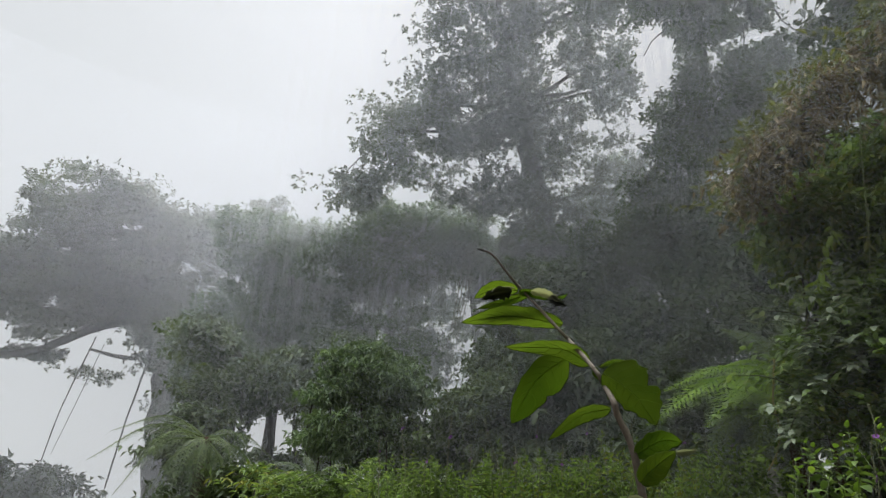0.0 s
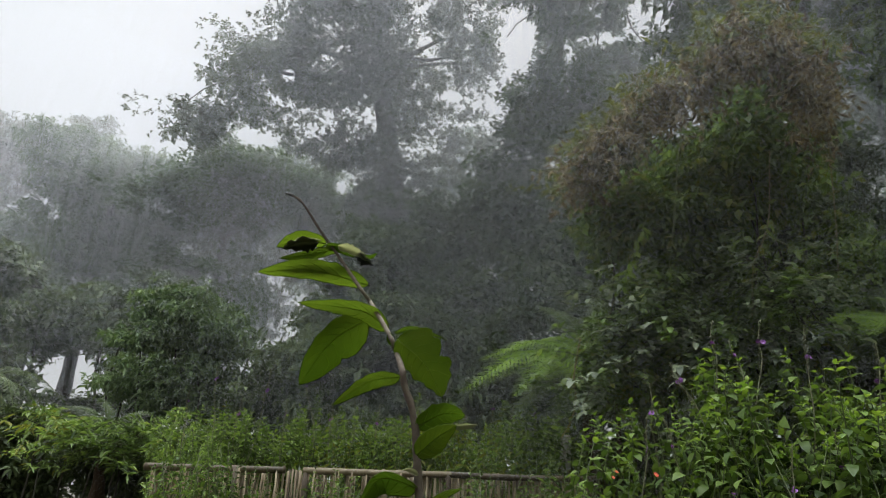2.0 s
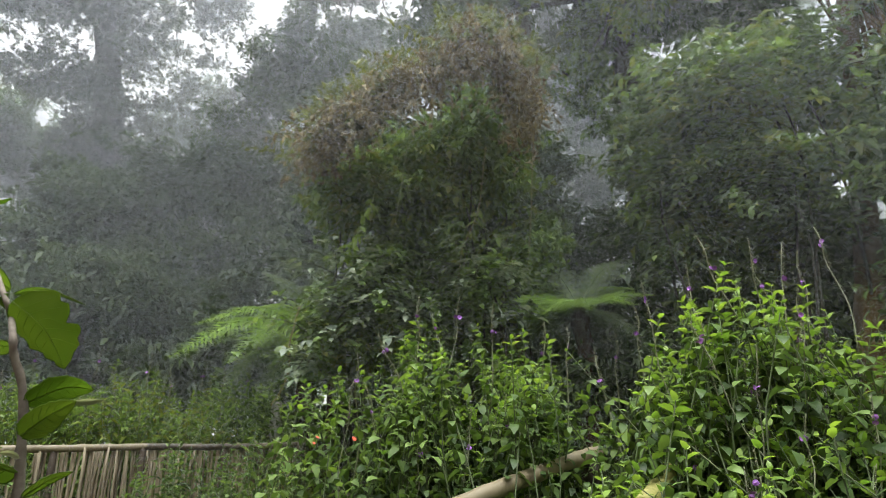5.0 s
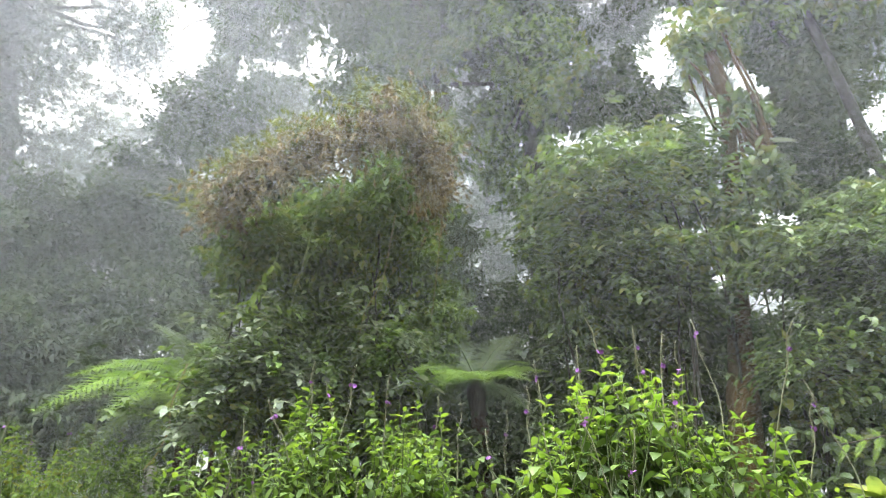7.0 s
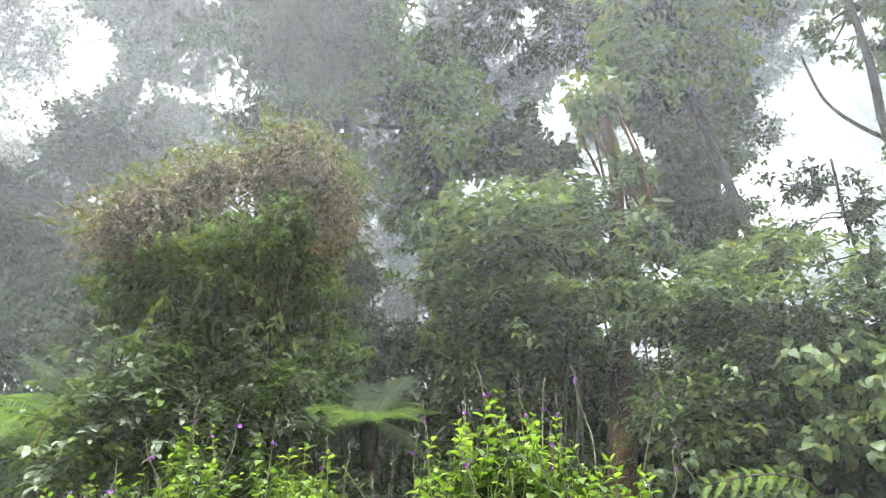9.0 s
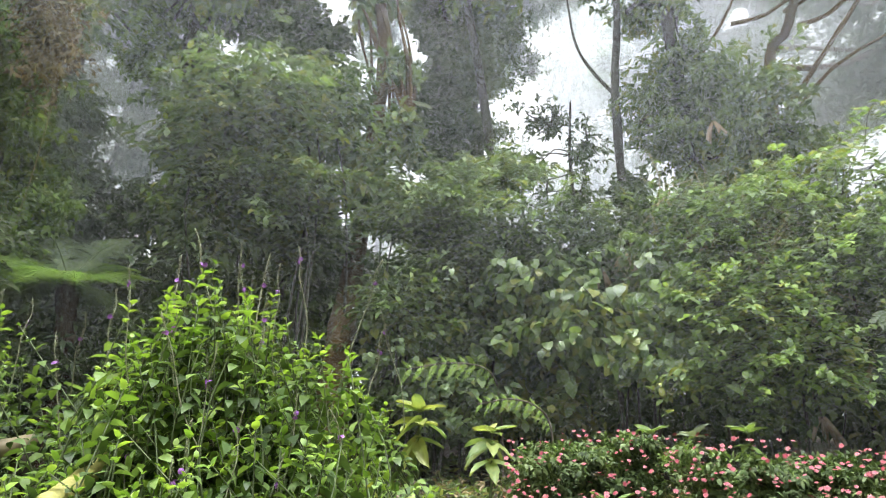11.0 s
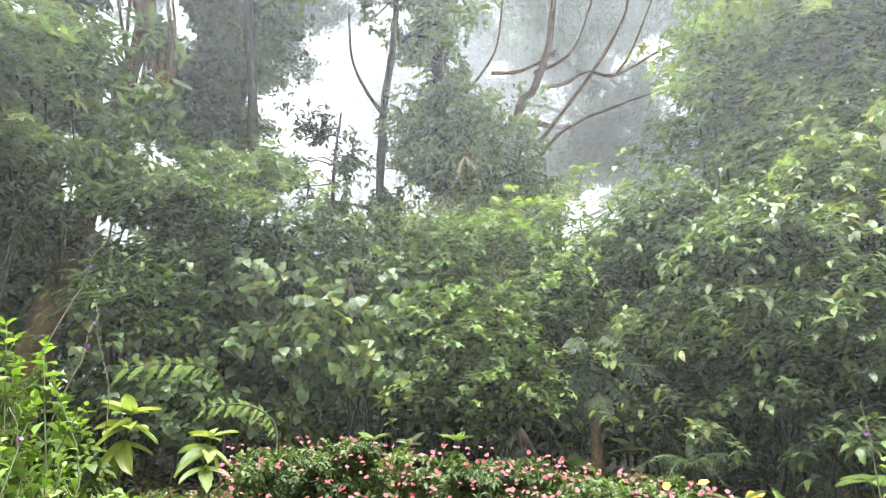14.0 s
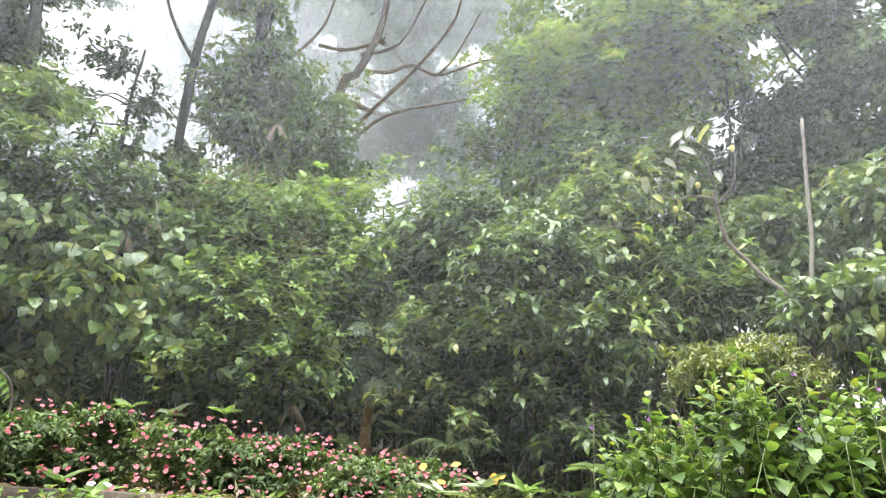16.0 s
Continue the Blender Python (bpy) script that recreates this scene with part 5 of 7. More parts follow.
def frond(length, width, pairs=26, sag=0.22, seed=0, hang=0.15):
    """A fern frond along +y: a tapering rachis, pinnae in pairs, each a comb of narrow pinnules."""
    rng = np.random.default_rng(seed)
    pieces = [tube([(0, 0, 0), (0, length * 0.5, length * 0.06), (0, length, -sag * length)], 0.009 * length + 0.002, 0.002, 10, 5)]
    line = curve_points([(0, 0, 0), (0, length * 0.5, length * 0.06), (0, length, -sag * length)], 200)
    pos, way, nor, size = [], [], [], []
    for i in range(pairs):
        s = 0.1 + 0.89 * i / pairs
        p = line[int(s * 199)]
        reach = width / 2 * min(1, 0.35 + 2.4 * (s - 0.1)) * (1 - max(0, s - 0.3) / 0.72) ** 0.8 + 0.012 * length
        for side in (-1, 1):
            out = unit(np.array([side, 0.42, -hang + rng.normal(0, 0.06)]))
            m = max(5, int(reach / (0.0155 * length)))
            for k in range(m):
                t = (k + 0.5) / m
                q = p + out * reach * t - np.array([0, 0, hang * reach * t * t])
                for d in (-1, 1):
                    pos.append(q)
                    way.append(np.array([side * 0.45, d * 1.0, -0.12]))
                    nor.append(np.array([0, 0, 1.0]) + rng.normal(0, 0.15, 3))
                    size.append(0.046 * length * (1 - 0.75 * t) * rng.uniform(0.8, 1.1) * min(1, 0.4 + 2 * (1 - s)))
    pieces.append(place_leaves(np.array(pos), np.array(way), np.array(nor), np.array(size), blade(0.42, 0.0, 0.1, False)))
    return join(pieces)


def fern(name, label, seed, crown, tips, width, mat, pairs=24, trunk_r=0.0, sag=0.2, hang=0.15, category="fern", tilt=0.55):
    """A fern or tree fern: fronds from the crown to the given tips, on a fibrous trunk if it has one."""
    rng = np.random.default_rng(seed)
    c = sph(*crown)
    near = unit(np.array([-c[0], -c[1], 0]))
    face = np.array([0, 0, 1.0]) + tilt * near
    foot = np.array([c[0], c[1], float(ground_z(c[0], c[1])) - 0.03])
    ob = thing(name, label, category, tuple(foot))
    r = trunk_r or 0.02
    part("trunk", *tube([foot, (foot + c) / 2 + rng.normal(0, 0.03, 3), c], r, r * 0.8, 14, 9, 0.15, rng), FIBRE, ob)
    for i, t in enumerate(tips):
        end = sph(*t[:3])
        length = float(np.linalg.norm(end - c))
        v, f = frond(length, width * length, pairs, sag, seed + i, hang)
        lift = end + np.array([0, 0, sag * length * 0.9])
        part("frond", stand(aim(c, lift, face), v), f, t[3] if len(t) > 3 else mat, ob)
    return ob


# ---- ferns ----
# upper rear and lower fronds have shade put into their colour
fern("tree_fern", "tree fern with flat lime green fronds", 101, (53, 13.2, 5.0),
     [(41, 11.2, 4.45), (44, 13.2, 4.7), (46.6, 12.4, 4.3), (50, 12.6, 4.2), (54, 12.8, 4.25), (58, 12.9, 4.5), (59.6, 13.6, 5.1), (45.6, 14.1, 5.3), (51, 14.4, 5.8), (57.5, 14.4, 5.7),
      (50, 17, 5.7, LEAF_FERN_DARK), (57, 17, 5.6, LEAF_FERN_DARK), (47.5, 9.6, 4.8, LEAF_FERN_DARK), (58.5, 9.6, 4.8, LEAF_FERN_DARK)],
     0.66, LEAF_FERN, 32, 0.08, 0.05, 0.08)
# the fronds behind and below are coloured darker, as if shaded
fern("tree_fern", "tree fern with bright fronds drooping over the hedge", 102, (29.2, 12.2, 5.7),
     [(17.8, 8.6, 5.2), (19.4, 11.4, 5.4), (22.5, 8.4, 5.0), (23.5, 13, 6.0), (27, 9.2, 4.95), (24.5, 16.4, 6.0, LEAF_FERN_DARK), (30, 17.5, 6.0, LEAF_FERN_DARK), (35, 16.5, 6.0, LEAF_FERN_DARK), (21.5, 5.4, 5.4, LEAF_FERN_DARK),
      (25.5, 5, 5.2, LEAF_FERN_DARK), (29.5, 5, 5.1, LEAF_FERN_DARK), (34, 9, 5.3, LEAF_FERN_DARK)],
     0.6, LEAF_FERN, 32, 0.09, 0.14, 0.14)
fern("tree_fern", "dark tree fern on the valley edge", 103, (-19.5, 6.6, 9),
     [(-27.4, 4.6, 9), (-26.4, 6.8, 9.2), (-25.2, 2.4, 8.7), (-22.8, 0.8, 8.5), (-20, 0.2, 8.4), (-17.4, 0.8, 8.5), (-14.8, 2.6, 8.8), (-13.8, 5.0, 9), (-16.2, 6.6, 9.3), (-23.6, 6.8, 9.4), (-24.4, 4.4, 8.4), (-17, 3.8, 8.3), (-21.2, 3.0, 8.2)],
     0.44, LEAF_FERN_DARK, 22, 0.11, 0.34, 0.4, tilt=0.2)
fern("tree_fern", "half hidden tree fern among the shrubs", 104, (-10.5, 3.6, 7.6), [(-15.5, 3.0, 7.4), (-13.5, 1.0, 7.2), (-8.5, 1.2, 7.2), (-6, 3.4, 7.4), (-11.5, 6, 7.8), (-14.5, 5, 7.8), (-11, 0.6, 7.0), (-7.5, 5.2, 7.7)],
     0.5, LEAF_FERN_DARK, 20, 0.08, 0.2, 0.2)
def pinna(length, rng):
    """One pinna along +y: a midrib with close rows of narrow leaflets, shorter to the tip."""
    n = 24
    s = np.repeat(np.linspace(0.06, 0.97, n), 2)
    side = np.tile([-1.0, 1.0], n)
    pos = np.stack([0 * s, s * length, -0.14 * length * s * s], -1)
    way = np.stack([side, 0.42 + 0 * s, -0.12 + 0 * s], -1) + rng.normal(0, 0.05, (2 * n, 3))
    size = length * 0.19 * np.minimum(1, 0.5 + 2.5 * s) * (1.04 - s) ** 0.55 * rng.uniform(0.9, 1.08, 2 * n)
    leaflets = place_leaves(pos, way, np.tile([0, 0, 1.0], (2 * n, 1)) + rng.normal(0, 0.12, (2 * n, 3)), size, blade(0.24, 0.02, 0.12, False, 0.3))
    return join([tube([(0, 0, 0), (0, length * 0.5, -0.035 * length), (0, length, -0.14 * length)], 0.0022, 0.0008, 8, 5), leaflets])


def hanging_fern(label, seed, line, pinnae, size, mat):
    """A fern whose arching stalk carries long pinnae that hang towards the path."""
    rng = np.random.default_rng(seed)
    pts = [sph(*p) for p in line]
    foot = pts[0].copy()
    foot[2] = float(ground_z(foot[0], foot[1])) - 0.03
    ob = thing("wood_fern", label, "fern", tuple(foot))
    part("stalk", *tube([foot] + pts, 0.009, 0.003, 24, 6, 0.05, rng), STEM_BROWN, ob, smooth_faces=True)
    path = curve_points(pts, 100)
    near = -unit(np.array([pts[1][0], pts[1][1], 0]))
    along = unit(pts[-1] - pts[0])
    for i in range(pinnae):
        s = (i + 0.5) / pinnae
        p = path[int(s * 99)]
        for k, (sink, out) in enumerate(((-0.85, 0.55), (0.25, -0.6))):
            length = size * (0.55 + 0.9 * s * (1.35 - s)) * rng.uniform(0.9, 1.1) * (1.0 if k == 0 else 0.8)
            way = out * near + np.array([0, 0, sink]) + 0.45 * along + rng.normal(0, 0.08, 3)
            v, f = pinna(length, rng)
            part("pinna", stand(aim(p, p + way, near * 1.2 + np.array([0, 0, 0.5])), v), f, mat, ob)


hanging_fern("arching green fern below the leaf wall", 105, [(88.8, 3.5, 4.6), (88, 6.6, 4.55), (85, 7.4, 4.4), (80.8, 6.9, 4.35)], 13, 0.18, LEAF_FERN)
hanging_fern("small yellow-green fern beside the flower bed", 112, [(93, 1.8, 4.4), (92, 3.6, 4.35), (89.8, 4.3, 4.3), (87, 3.9, 4.2)], 12, 0.13, LEAF_FERN)
fern("wood_fern", "shaded fern under the tree ferns", 107, (47, 18.5, 6.8), [(40, 17.5, 6.6), (43, 20.5, 6.8), (53, 20, 6.8), (55, 17.6, 6.6), (49, 15.5, 6.3)], 0.45, LEAF_FERN_DARK, 20, 0.05, 0.2, 0.15)
fern("wood_fern", "fern at the end of the flower bed", 108, (126, -0.5, 4.3), [(122, -1, 4.1), (124, -2.4, 3.9), (128, -2.2, 3.9), (130, -0.8, 4.1), (126, 2, 4.4)], 0.4, LEAF_FERN_DARK, 16, 0, 0.25, 0.3)
fern("wood_fern", "shaded fern hanging beside the vine mound", 109, (31, 15.5, 5.3), [(25.4, 17.6, 5.2), (26.4, 15.2, 5.0), (27.8, 19.2, 5.4)], 0.5, LEAF_FERN_DARK, 16, 0, 0.25, 0.3)


# ---- the young plant in front ----
def seedling():
    rng = np.random.default_rng(110)
    stem = [(17.1, 1.1, 0.67), (16.9, 2.6, 0.67), (16.7, 4.4, 0.67), (16.5, 6.1, 0.67), (16.1, 7.8, 0.67), (15.4, 9.5, 0.67), (15.2, 10.6, 0.67), (14.4, 12.1, 0.7), (13.9, 13.2, 0.7), (11.7, 15.9, 0.77), (10.9, 16.8, 0.77),
            (7.9, 20.1, 0.82), (6.6, 21.5, 0.82), (4.8, 23.6, 0.82), (3.6, 24.1, 0.82)]
    pts = [sph(*p) for p in stem]
    foot = pts[0] + np.array([0.012, -0.005, 0])
    foot[2] = float(ground_z(foot[0], foot[1])) - 0.03
    ob = thing("seedling_plant", "young plant with few large green leaves, nibbled", "plant", tuple(foot))
    part("stem", *tube([foot] + [foot + (pts[0] - foot) * q for q in (0.35, 0.6, 0.78, 0.9, 0.96, 0.985)] + pts, 0.0056, 0.0011, 80, 8, 0.06, rng, 14, 0.22), STEM_BROWN, ob, "knobbly grey-brown stem", True)
    part("bud", *tube([pts[-1] + np.array([0.004, 0, -0.001]), pts[-1], pts[-1] + np.array([-0.004, 0, 0.001])], 0.0022, 0.0008, 6, 6, 0.2, rng), LEAF_BLACKENED, ob, "dark dried bud")

    def leaf(base, mid, tip, up, down, mat=LEAF_SEEDLING, text="", curl=0.0, ragged=0.05, fullness=0.3, veins=True):
        """A blade along a bent midrib; up and down are how wide its two halves show, in degrees; the rest of each half leans away or forward."""
        line = curve_points([sph(*base), sph(*mid), sph(*tip)], 17)
        length = float(np.linalg.norm(np.diff(line, axis=0), axis=1).sum())
        toward = unit(np.array([0, 0, EYE]) - line[8])
        along = unit(np.gradient(line, axis=0))
        side = unit(np.cross(along, toward))
        if side[8][2] < 0:
            side = -side
        d = float(np.linalg.norm(line[8] - np.array([0, 0, EYE])))
        s_ = np.linspace(0, 1, 17)
        shape = np.clip(2.3 * (s_ + 0.004) ** 0.48 * (1 - s_) ** 0.78, 0, 1.05)
        v = []
        for i in range(17):
            row = []
            for t in (-1.0, -0.66, -0.33, 0.0, 0.33, 0.66, 1.0):
                shown = radians(up if t > 0 else down) * d
                deep = math.sqrt(max(0.0, (fullness * length) ** 2 - shown ** 2))
                k = abs(t) * shape[i] * (1 + ragged * rng.normal() * (abs(t) == 1.0))
                lean_ = (deep if t > 0 else -deep) * k * (1 - 0.25 * abs(t))
                row.append(line[i] + side[i] * shown * k * (1 if t > 0 else -1) + toward * (lean_ + 0.012 * curl * abs(t) ** 2 - 0.0012 * (t == 0)))
            v += row
        f = np.array([(i * 7 + j, i * 7 + j + 1, (i + 1) * 7 + j + 1, (i + 1) * 7 + j) for i in range(16) for j in range(6)])
        v = np.array(v)
        blade_ = part("leaf", v, f, mat, ob, text, True)
        if veins:
            rows_ = v.reshape(17, 7, 3) + toward * 0.0006
            ribs = [tube(rows_[:, 3], 0.0008, 0.0003, 17, 5)]
            for r in range(2, 12, 2):
                for e in (0, 6):
                    ribs.append(tube([rows_[r, 3], rows_[r + 1, 3 + (e - 3) // 2], rows_[min(16, r + 3), e] * 0.85 + rows_[min(16, r + 3), 3] * 0.15], 0.00034, 0.00015, 5, 4))
            ribs += [tube(rows_[:, e], 0.00055, 0.00035, 17, 4) for e in (0, 6)]
            part("midrib", *join(ribs), LEAF_VEIN, blade_, "pale midrib, side veins and rim", True)

    leaf((11.2, 17.3, 0.82), (6.4, 18.1, 0.82), (1.8, 17.5, 0.82), 0.95, 0.8)
    leaf((7.2, 20.4, 0.84), (4.9, 20.5, 0.84), (3.0, 19.7, 0.84), 0.75, 0.5)
    leaf((8.6, 20.2, 0.83), (6.0, 19.4, 0.83), (3.4, 18.8, 0.83), 0.36, 0.41)
    leaf((7.3, 20.3, 0.82), (8.7, 20.1, 0.82), (9.9, 19.5, 0.82), 0.31, 0.41)
    leaf((13.4, 13.7, 0.76), (11.1, 15.1, 0.76), (5.8, 15.4, 0.74), 0.75, 0.85)
    leaf((11.4, 14.4, 0.8), (8.6, 12.4, 0.81), (6.3, 8.8, 0.82), 1.3, 1.9)
    leaf((14.5, 13.0, 0.69), (16.8, 11.3, 0.68), (18.5, 8.6, 0.68), 2.1, 1.5, ragged=0.14)
    leaf((14.2, 13.5, 0.72), (15.9, 13.9, 0.73), (18.5, 13.1, 0.74), 0.2, 0.15)
    leaf((14.0, 13.5, 0.7), (13.8, 13.0, 0.7), (14.1, 12.4, 0.7), 0.26, 0.26, veins=False)
    leaf((14.9, 10.0, 0.7), (12.4, 9.5, 0.72), (9.5, 7.5, 0.73), 0.56, 0.68)
    leaf((16.6, 6.2, 0.67), (18.7, 7.3, 0.68), (20.4, 7.2, 0.69), 0.87, 0.87)
    leaf((16.8, 4.1, 0.66), (18.1, 5.3, 0.66), (19.8, 6.5, 0.66), 0.92, 0.97)
    leaf((16.9, 1.7, 0.67), (14.2, 2.3, 0.66), (12.6, 0.2, 0.65), 0.46, 1.2)
    leaf((17.4, 0.2, 0.67), (19.0, 1.3, 0.66), (20.3, 1.8, 0.66), 0.26, 0.26)
    leaf((6.6, 20.4, 0.81), (5.0, 20.2, 0.8), (3.7, 19.6, 0.8), 0.36, 0.7, LEAF_BLACKENED, "withered dark curled leaf", 1.0, 0.3, 0.25, False)
    leaf((6.9, 20.6, 0.81), (5.4, 20.6, 0.8), (3.9, 19.9, 0.8), 0.16, 0.1, LEAF_PALE, "pale rolled leaf edge", 0.5, 0.2, 0.1, False)
    leaf((8.4, 20.3, 0.81), (10.0, 20.0, 0.8), (11.1, 19.3, 0.8), 0.36, 0.42, LEAF_PALE, "pale curled leaf", 0.8, 0.15, 0.25, False)
    leaf((10.1, 19.7, 0.81), (10.8, 19.3, 0.8), (11.7, 18.9, 0.8), 0.4, 0.36, LEAF_BLACKENED, "withered dark curled leaf", 1.0, 0.3, 0.25, False)
    leaf((10.5, 19.7, 0.82), (11.2, 19.6, 0.82), (11.9, 20.0, 0.82), 0.18, 0.14, veins=False)
    leaf((19.4, 6.4, 0.67), (20.5, 6.5, 0.67), (21.5, 6.6, 0.67), 0.15, 0.3, LEAF_PALE, "pale leaf tip", 0.3, 0.1, 0.2, False)
    leaf((17.0, 2.7, 0.66), (16.4, 3.0, 0.66), (15.7, 3.0, 0.66), 0.2, 0.2, LEAF_PALE, "pale young leaf", 0.2, 0.1, 0.2, False)


seedling()


# ---- flower spikes and flowers ----
def spike_mesh():
    rng = np.random.default_rng(150)
    stalk = tube([(0.02, 0.01, -0.34), (-0.01, 0, -0.16), (0, 0, 0), (0.012, 0, 0.1), (-0.004, 0.01, 0.2), (0.006, 0, 0.28)], 0.003, 0.0019, 22, 6, 0.2, rng)
    scale_ = place_leaves(np.stack([np.zeros(60), np.zeros(60), np.linspace(0.06, 0.27, 60)], -1), rng.normal(0, 1, (60, 3)) + np.array([0, 0, 0.8]), rng.normal(0, 1, (60, 3)), np.full(60, 0.0085), blade(0.6, 0.05, 0, False))
    return mesh_of("flower_spike", *join([stalk, scale_]), SPIKE_PURPLE)


def blossom_mesh(name, petals, r, mat, eye=None, cup=0.15, width=0.85):
    """A small open flower: petals round an eye, in the xy plane."""
    v, f = place_leaves(np.zeros((petals, 3)), np.array([(math.cos(a), math.sin(a), cup) for a in np.linspace(0, 2 * math.pi, petals, endpoint=False)]), np.tile([0, 0, 1.0], (petals, 1)), np.full(petals, r), blade(width, 0.06, 0.1, True, 0.62))
    me = mesh_of(name, v, f, mat)
    if eye:
        n = len(v)
        ring = np.array([(0.3 * r * math.cos(a), 0.3 * r * math.sin(a), 0.18 * r) for a in np.linspace(0, 2 * math.pi, 6, endpoint=False)] + [(0, 0, 0.26 * r)])
        me2 = mesh_of(name, np.concatenate([v, ring]), np.concatenate([f, [(n + k, n + (k + 1) % 6, n + 6) for k in range(6)]]), mat)
        me2.materials.append(eye)
        for k in range(6):
            me2.polygons[len(f) + k].material_index = 1
        return me2
    return me


SPIKE = spike_mesh()
PURPLE = blossom_mesh("blossom", 7, 0.0115, PETAL_PURPLE, None, 0.5)
PINK = blossom_mesh("flower", 5, 0.0118, PETAL_PINK, PETAL_EYE)
WHITE = blossom_mesh("flower", 5, 0.018, PETAL_WHITE, PETAL_PURPLE)
RED = blossom_mesh("flower", 6, 0.0105, PETAL_RED, PETAL_ORANGE)
ORANGE = blossom_mesh("flower", 6, 0.02, PETAL_ORANGE, None)


def spikes(bush, tops, seed, length=1.0):
    """Flower spikes whose tips stand at the given places, each with one or two open blossoms part way up."""
    rng = np.random.default_rng(seed)
    base = Vector(bush.location)
    for az, el, d in tops:
        tip = Vector(sph(az, el, d))
        k = length * rng.uniform(0.8, 1.15)
        lean_ = Euler((rng.normal(0, 0.16), rng.normal(0, 0.16), rng.uniform(0, 6.28)))
        m = Matrix.LocRotScale(tip - Vector((0, 0, 0.28 * k)) - base, lean_, (k, k, k))
        ob = shared_part("flower_spike", SPIKE, bush, m, "slender upright flower spike")
        at = rng.uniform(0.1, 0.2)
        for _ in range(2):
            shared_part("blossom", PURPLE, ob, Matrix.LocRotScale((rng.normal(0, 0.006), rng.normal(0, 0.006), at + rng.normal(0, 0.006)), Euler(rng.uniform(0, 3, 3)), None), "violet blossom")


spikes(bush_b, [(62.4, 16.4, 3.06), (65.2, 18.6, 3.06), (67.6, 17.1, 3.07), (68.4, 15.9, 3.07), (69.3, 17.0, 3.07), (73.0, 17.7, 3.07), (70.8, 15.9, 3.07), (59.3, 14.9, 3.06), (58.1, 12.9, 3.06), (56.0, 10.7, 3.06), (55.3, 9.3, 3.06),
                (69.3, 11.8, 3.0), (66.8, 8.1, 2.8), (60.9, 7.9, 2.8), (78.2, 16.5, 3.11), (80.8, 12.1, 3.12), (76.6, 3.7, 2.75), (79.0, 11.1, 3.11), (61.5, 3.2, 2.5), (65.4, 3, 2.45), (68.9, 4.3, 2.5), (65.2, 0.2, 2.4), (78.1, 4.0, 2.6),
                (73.2, 5.0, 2.55), (75.0, -1, 2.45), (72.2, 0.4, 2.45), (64.0, 11.5, 2.6), (66.4, 9.1, 2.6), (70, 13, 2.75), (63.5, 12.5, 2.8)], 151)
spikes(bush_a, [(51.9, 11.6, 3.31), (42.1, 14.6, 3.3), (45.6, 13.6, 3.3), (39.1, 14.7, 3.29), (37.8, 11.7, 3.29), (49.8, 12.0, 3.3), (41.1, 13.2, 3.3), (34, 9.5, 3.2), (36, 7, 3.05), (39, 3, 2.95), (43, 5, 2.95), (47, 6, 3.0), (33, 7, 3.2)], 152)
spikes(bush_c, [(142.0, 4.3, 3.2), (143.6, 4.6, 3.2), (144.9, 3.6, 3.15), (145.4, 3.4, 3.1), (152.5, 6.6, 3.2), (137.8, 3.4, 3.3), (152.2, 3.4, 2.95), (157, 5.6, 3.1)], 153, 0.75)
spikes(hedge, [(a, 8.2 + 1.2 * math.sin(a * 1.7), 5.5) for a in np.linspace(-5, 26, 17)], 154, 1.1)


def scatter_flowers(bush, me, n, seed, az, el_top, el_low, d, depth, name="flower"):
    """Flowers on the upper and front skin of a bed, facing up and outwards."""
    rng = np.random.default_rng(seed)
    base = Vector(bush.location)
    for _ in range(n):
        a, s = rng.uniform(*az), rng.random()
        el = el_top(a) + (el_low - el_top(a)) * s ** 1.25
        p = Vector(sph(a, el, d - depth * s ** 0.5 + rng.normal(0, 0.03)))
        out = Vector((-math.sin(radians(a)) * 0.45, -math.cos(radians(a)) * 0.45, 0.9 + rng.normal(0, 0.15)))
        q = (out + Vector(rng.normal(0, 0.35, 3))).to_track_quat("Z", "Y")
        k = rng.uniform(0.7, 1.2)
        shared_part(name, me, bush, Matrix.LocRotScale(p - base, q, (k, k, k)), "")


bed_top = lambda a: 1.7 - 0.0055 * max(0, a - 96) ** 1.9 - 0.02 * max(0, 96 - a) ** 2  # noqa: E731
for n, span in enumerate(((89.5, 103), (102, 116), (115, 129))):
    scatter_flowers(impatiens[n], PINK, 185, 155 + 10 * n, span, bed_top, -5.4, 3.72, 0.42)
scatter_flowers(impatiens[1], WHITE, 5, 156, (98, 112), lambda a: -4.0, -5.2, 3.4, 0.05)
scatter_flowers(impatiens[2], ORANGE, 7, 157, (124, 131), lambda a: -1.6, -3.6, 3.5, 0.1)
scatter_flowers(bush_a, RED, 3, 158, (30, 34), lambda a: 5.0, 1.5, 3.1, 0.05)


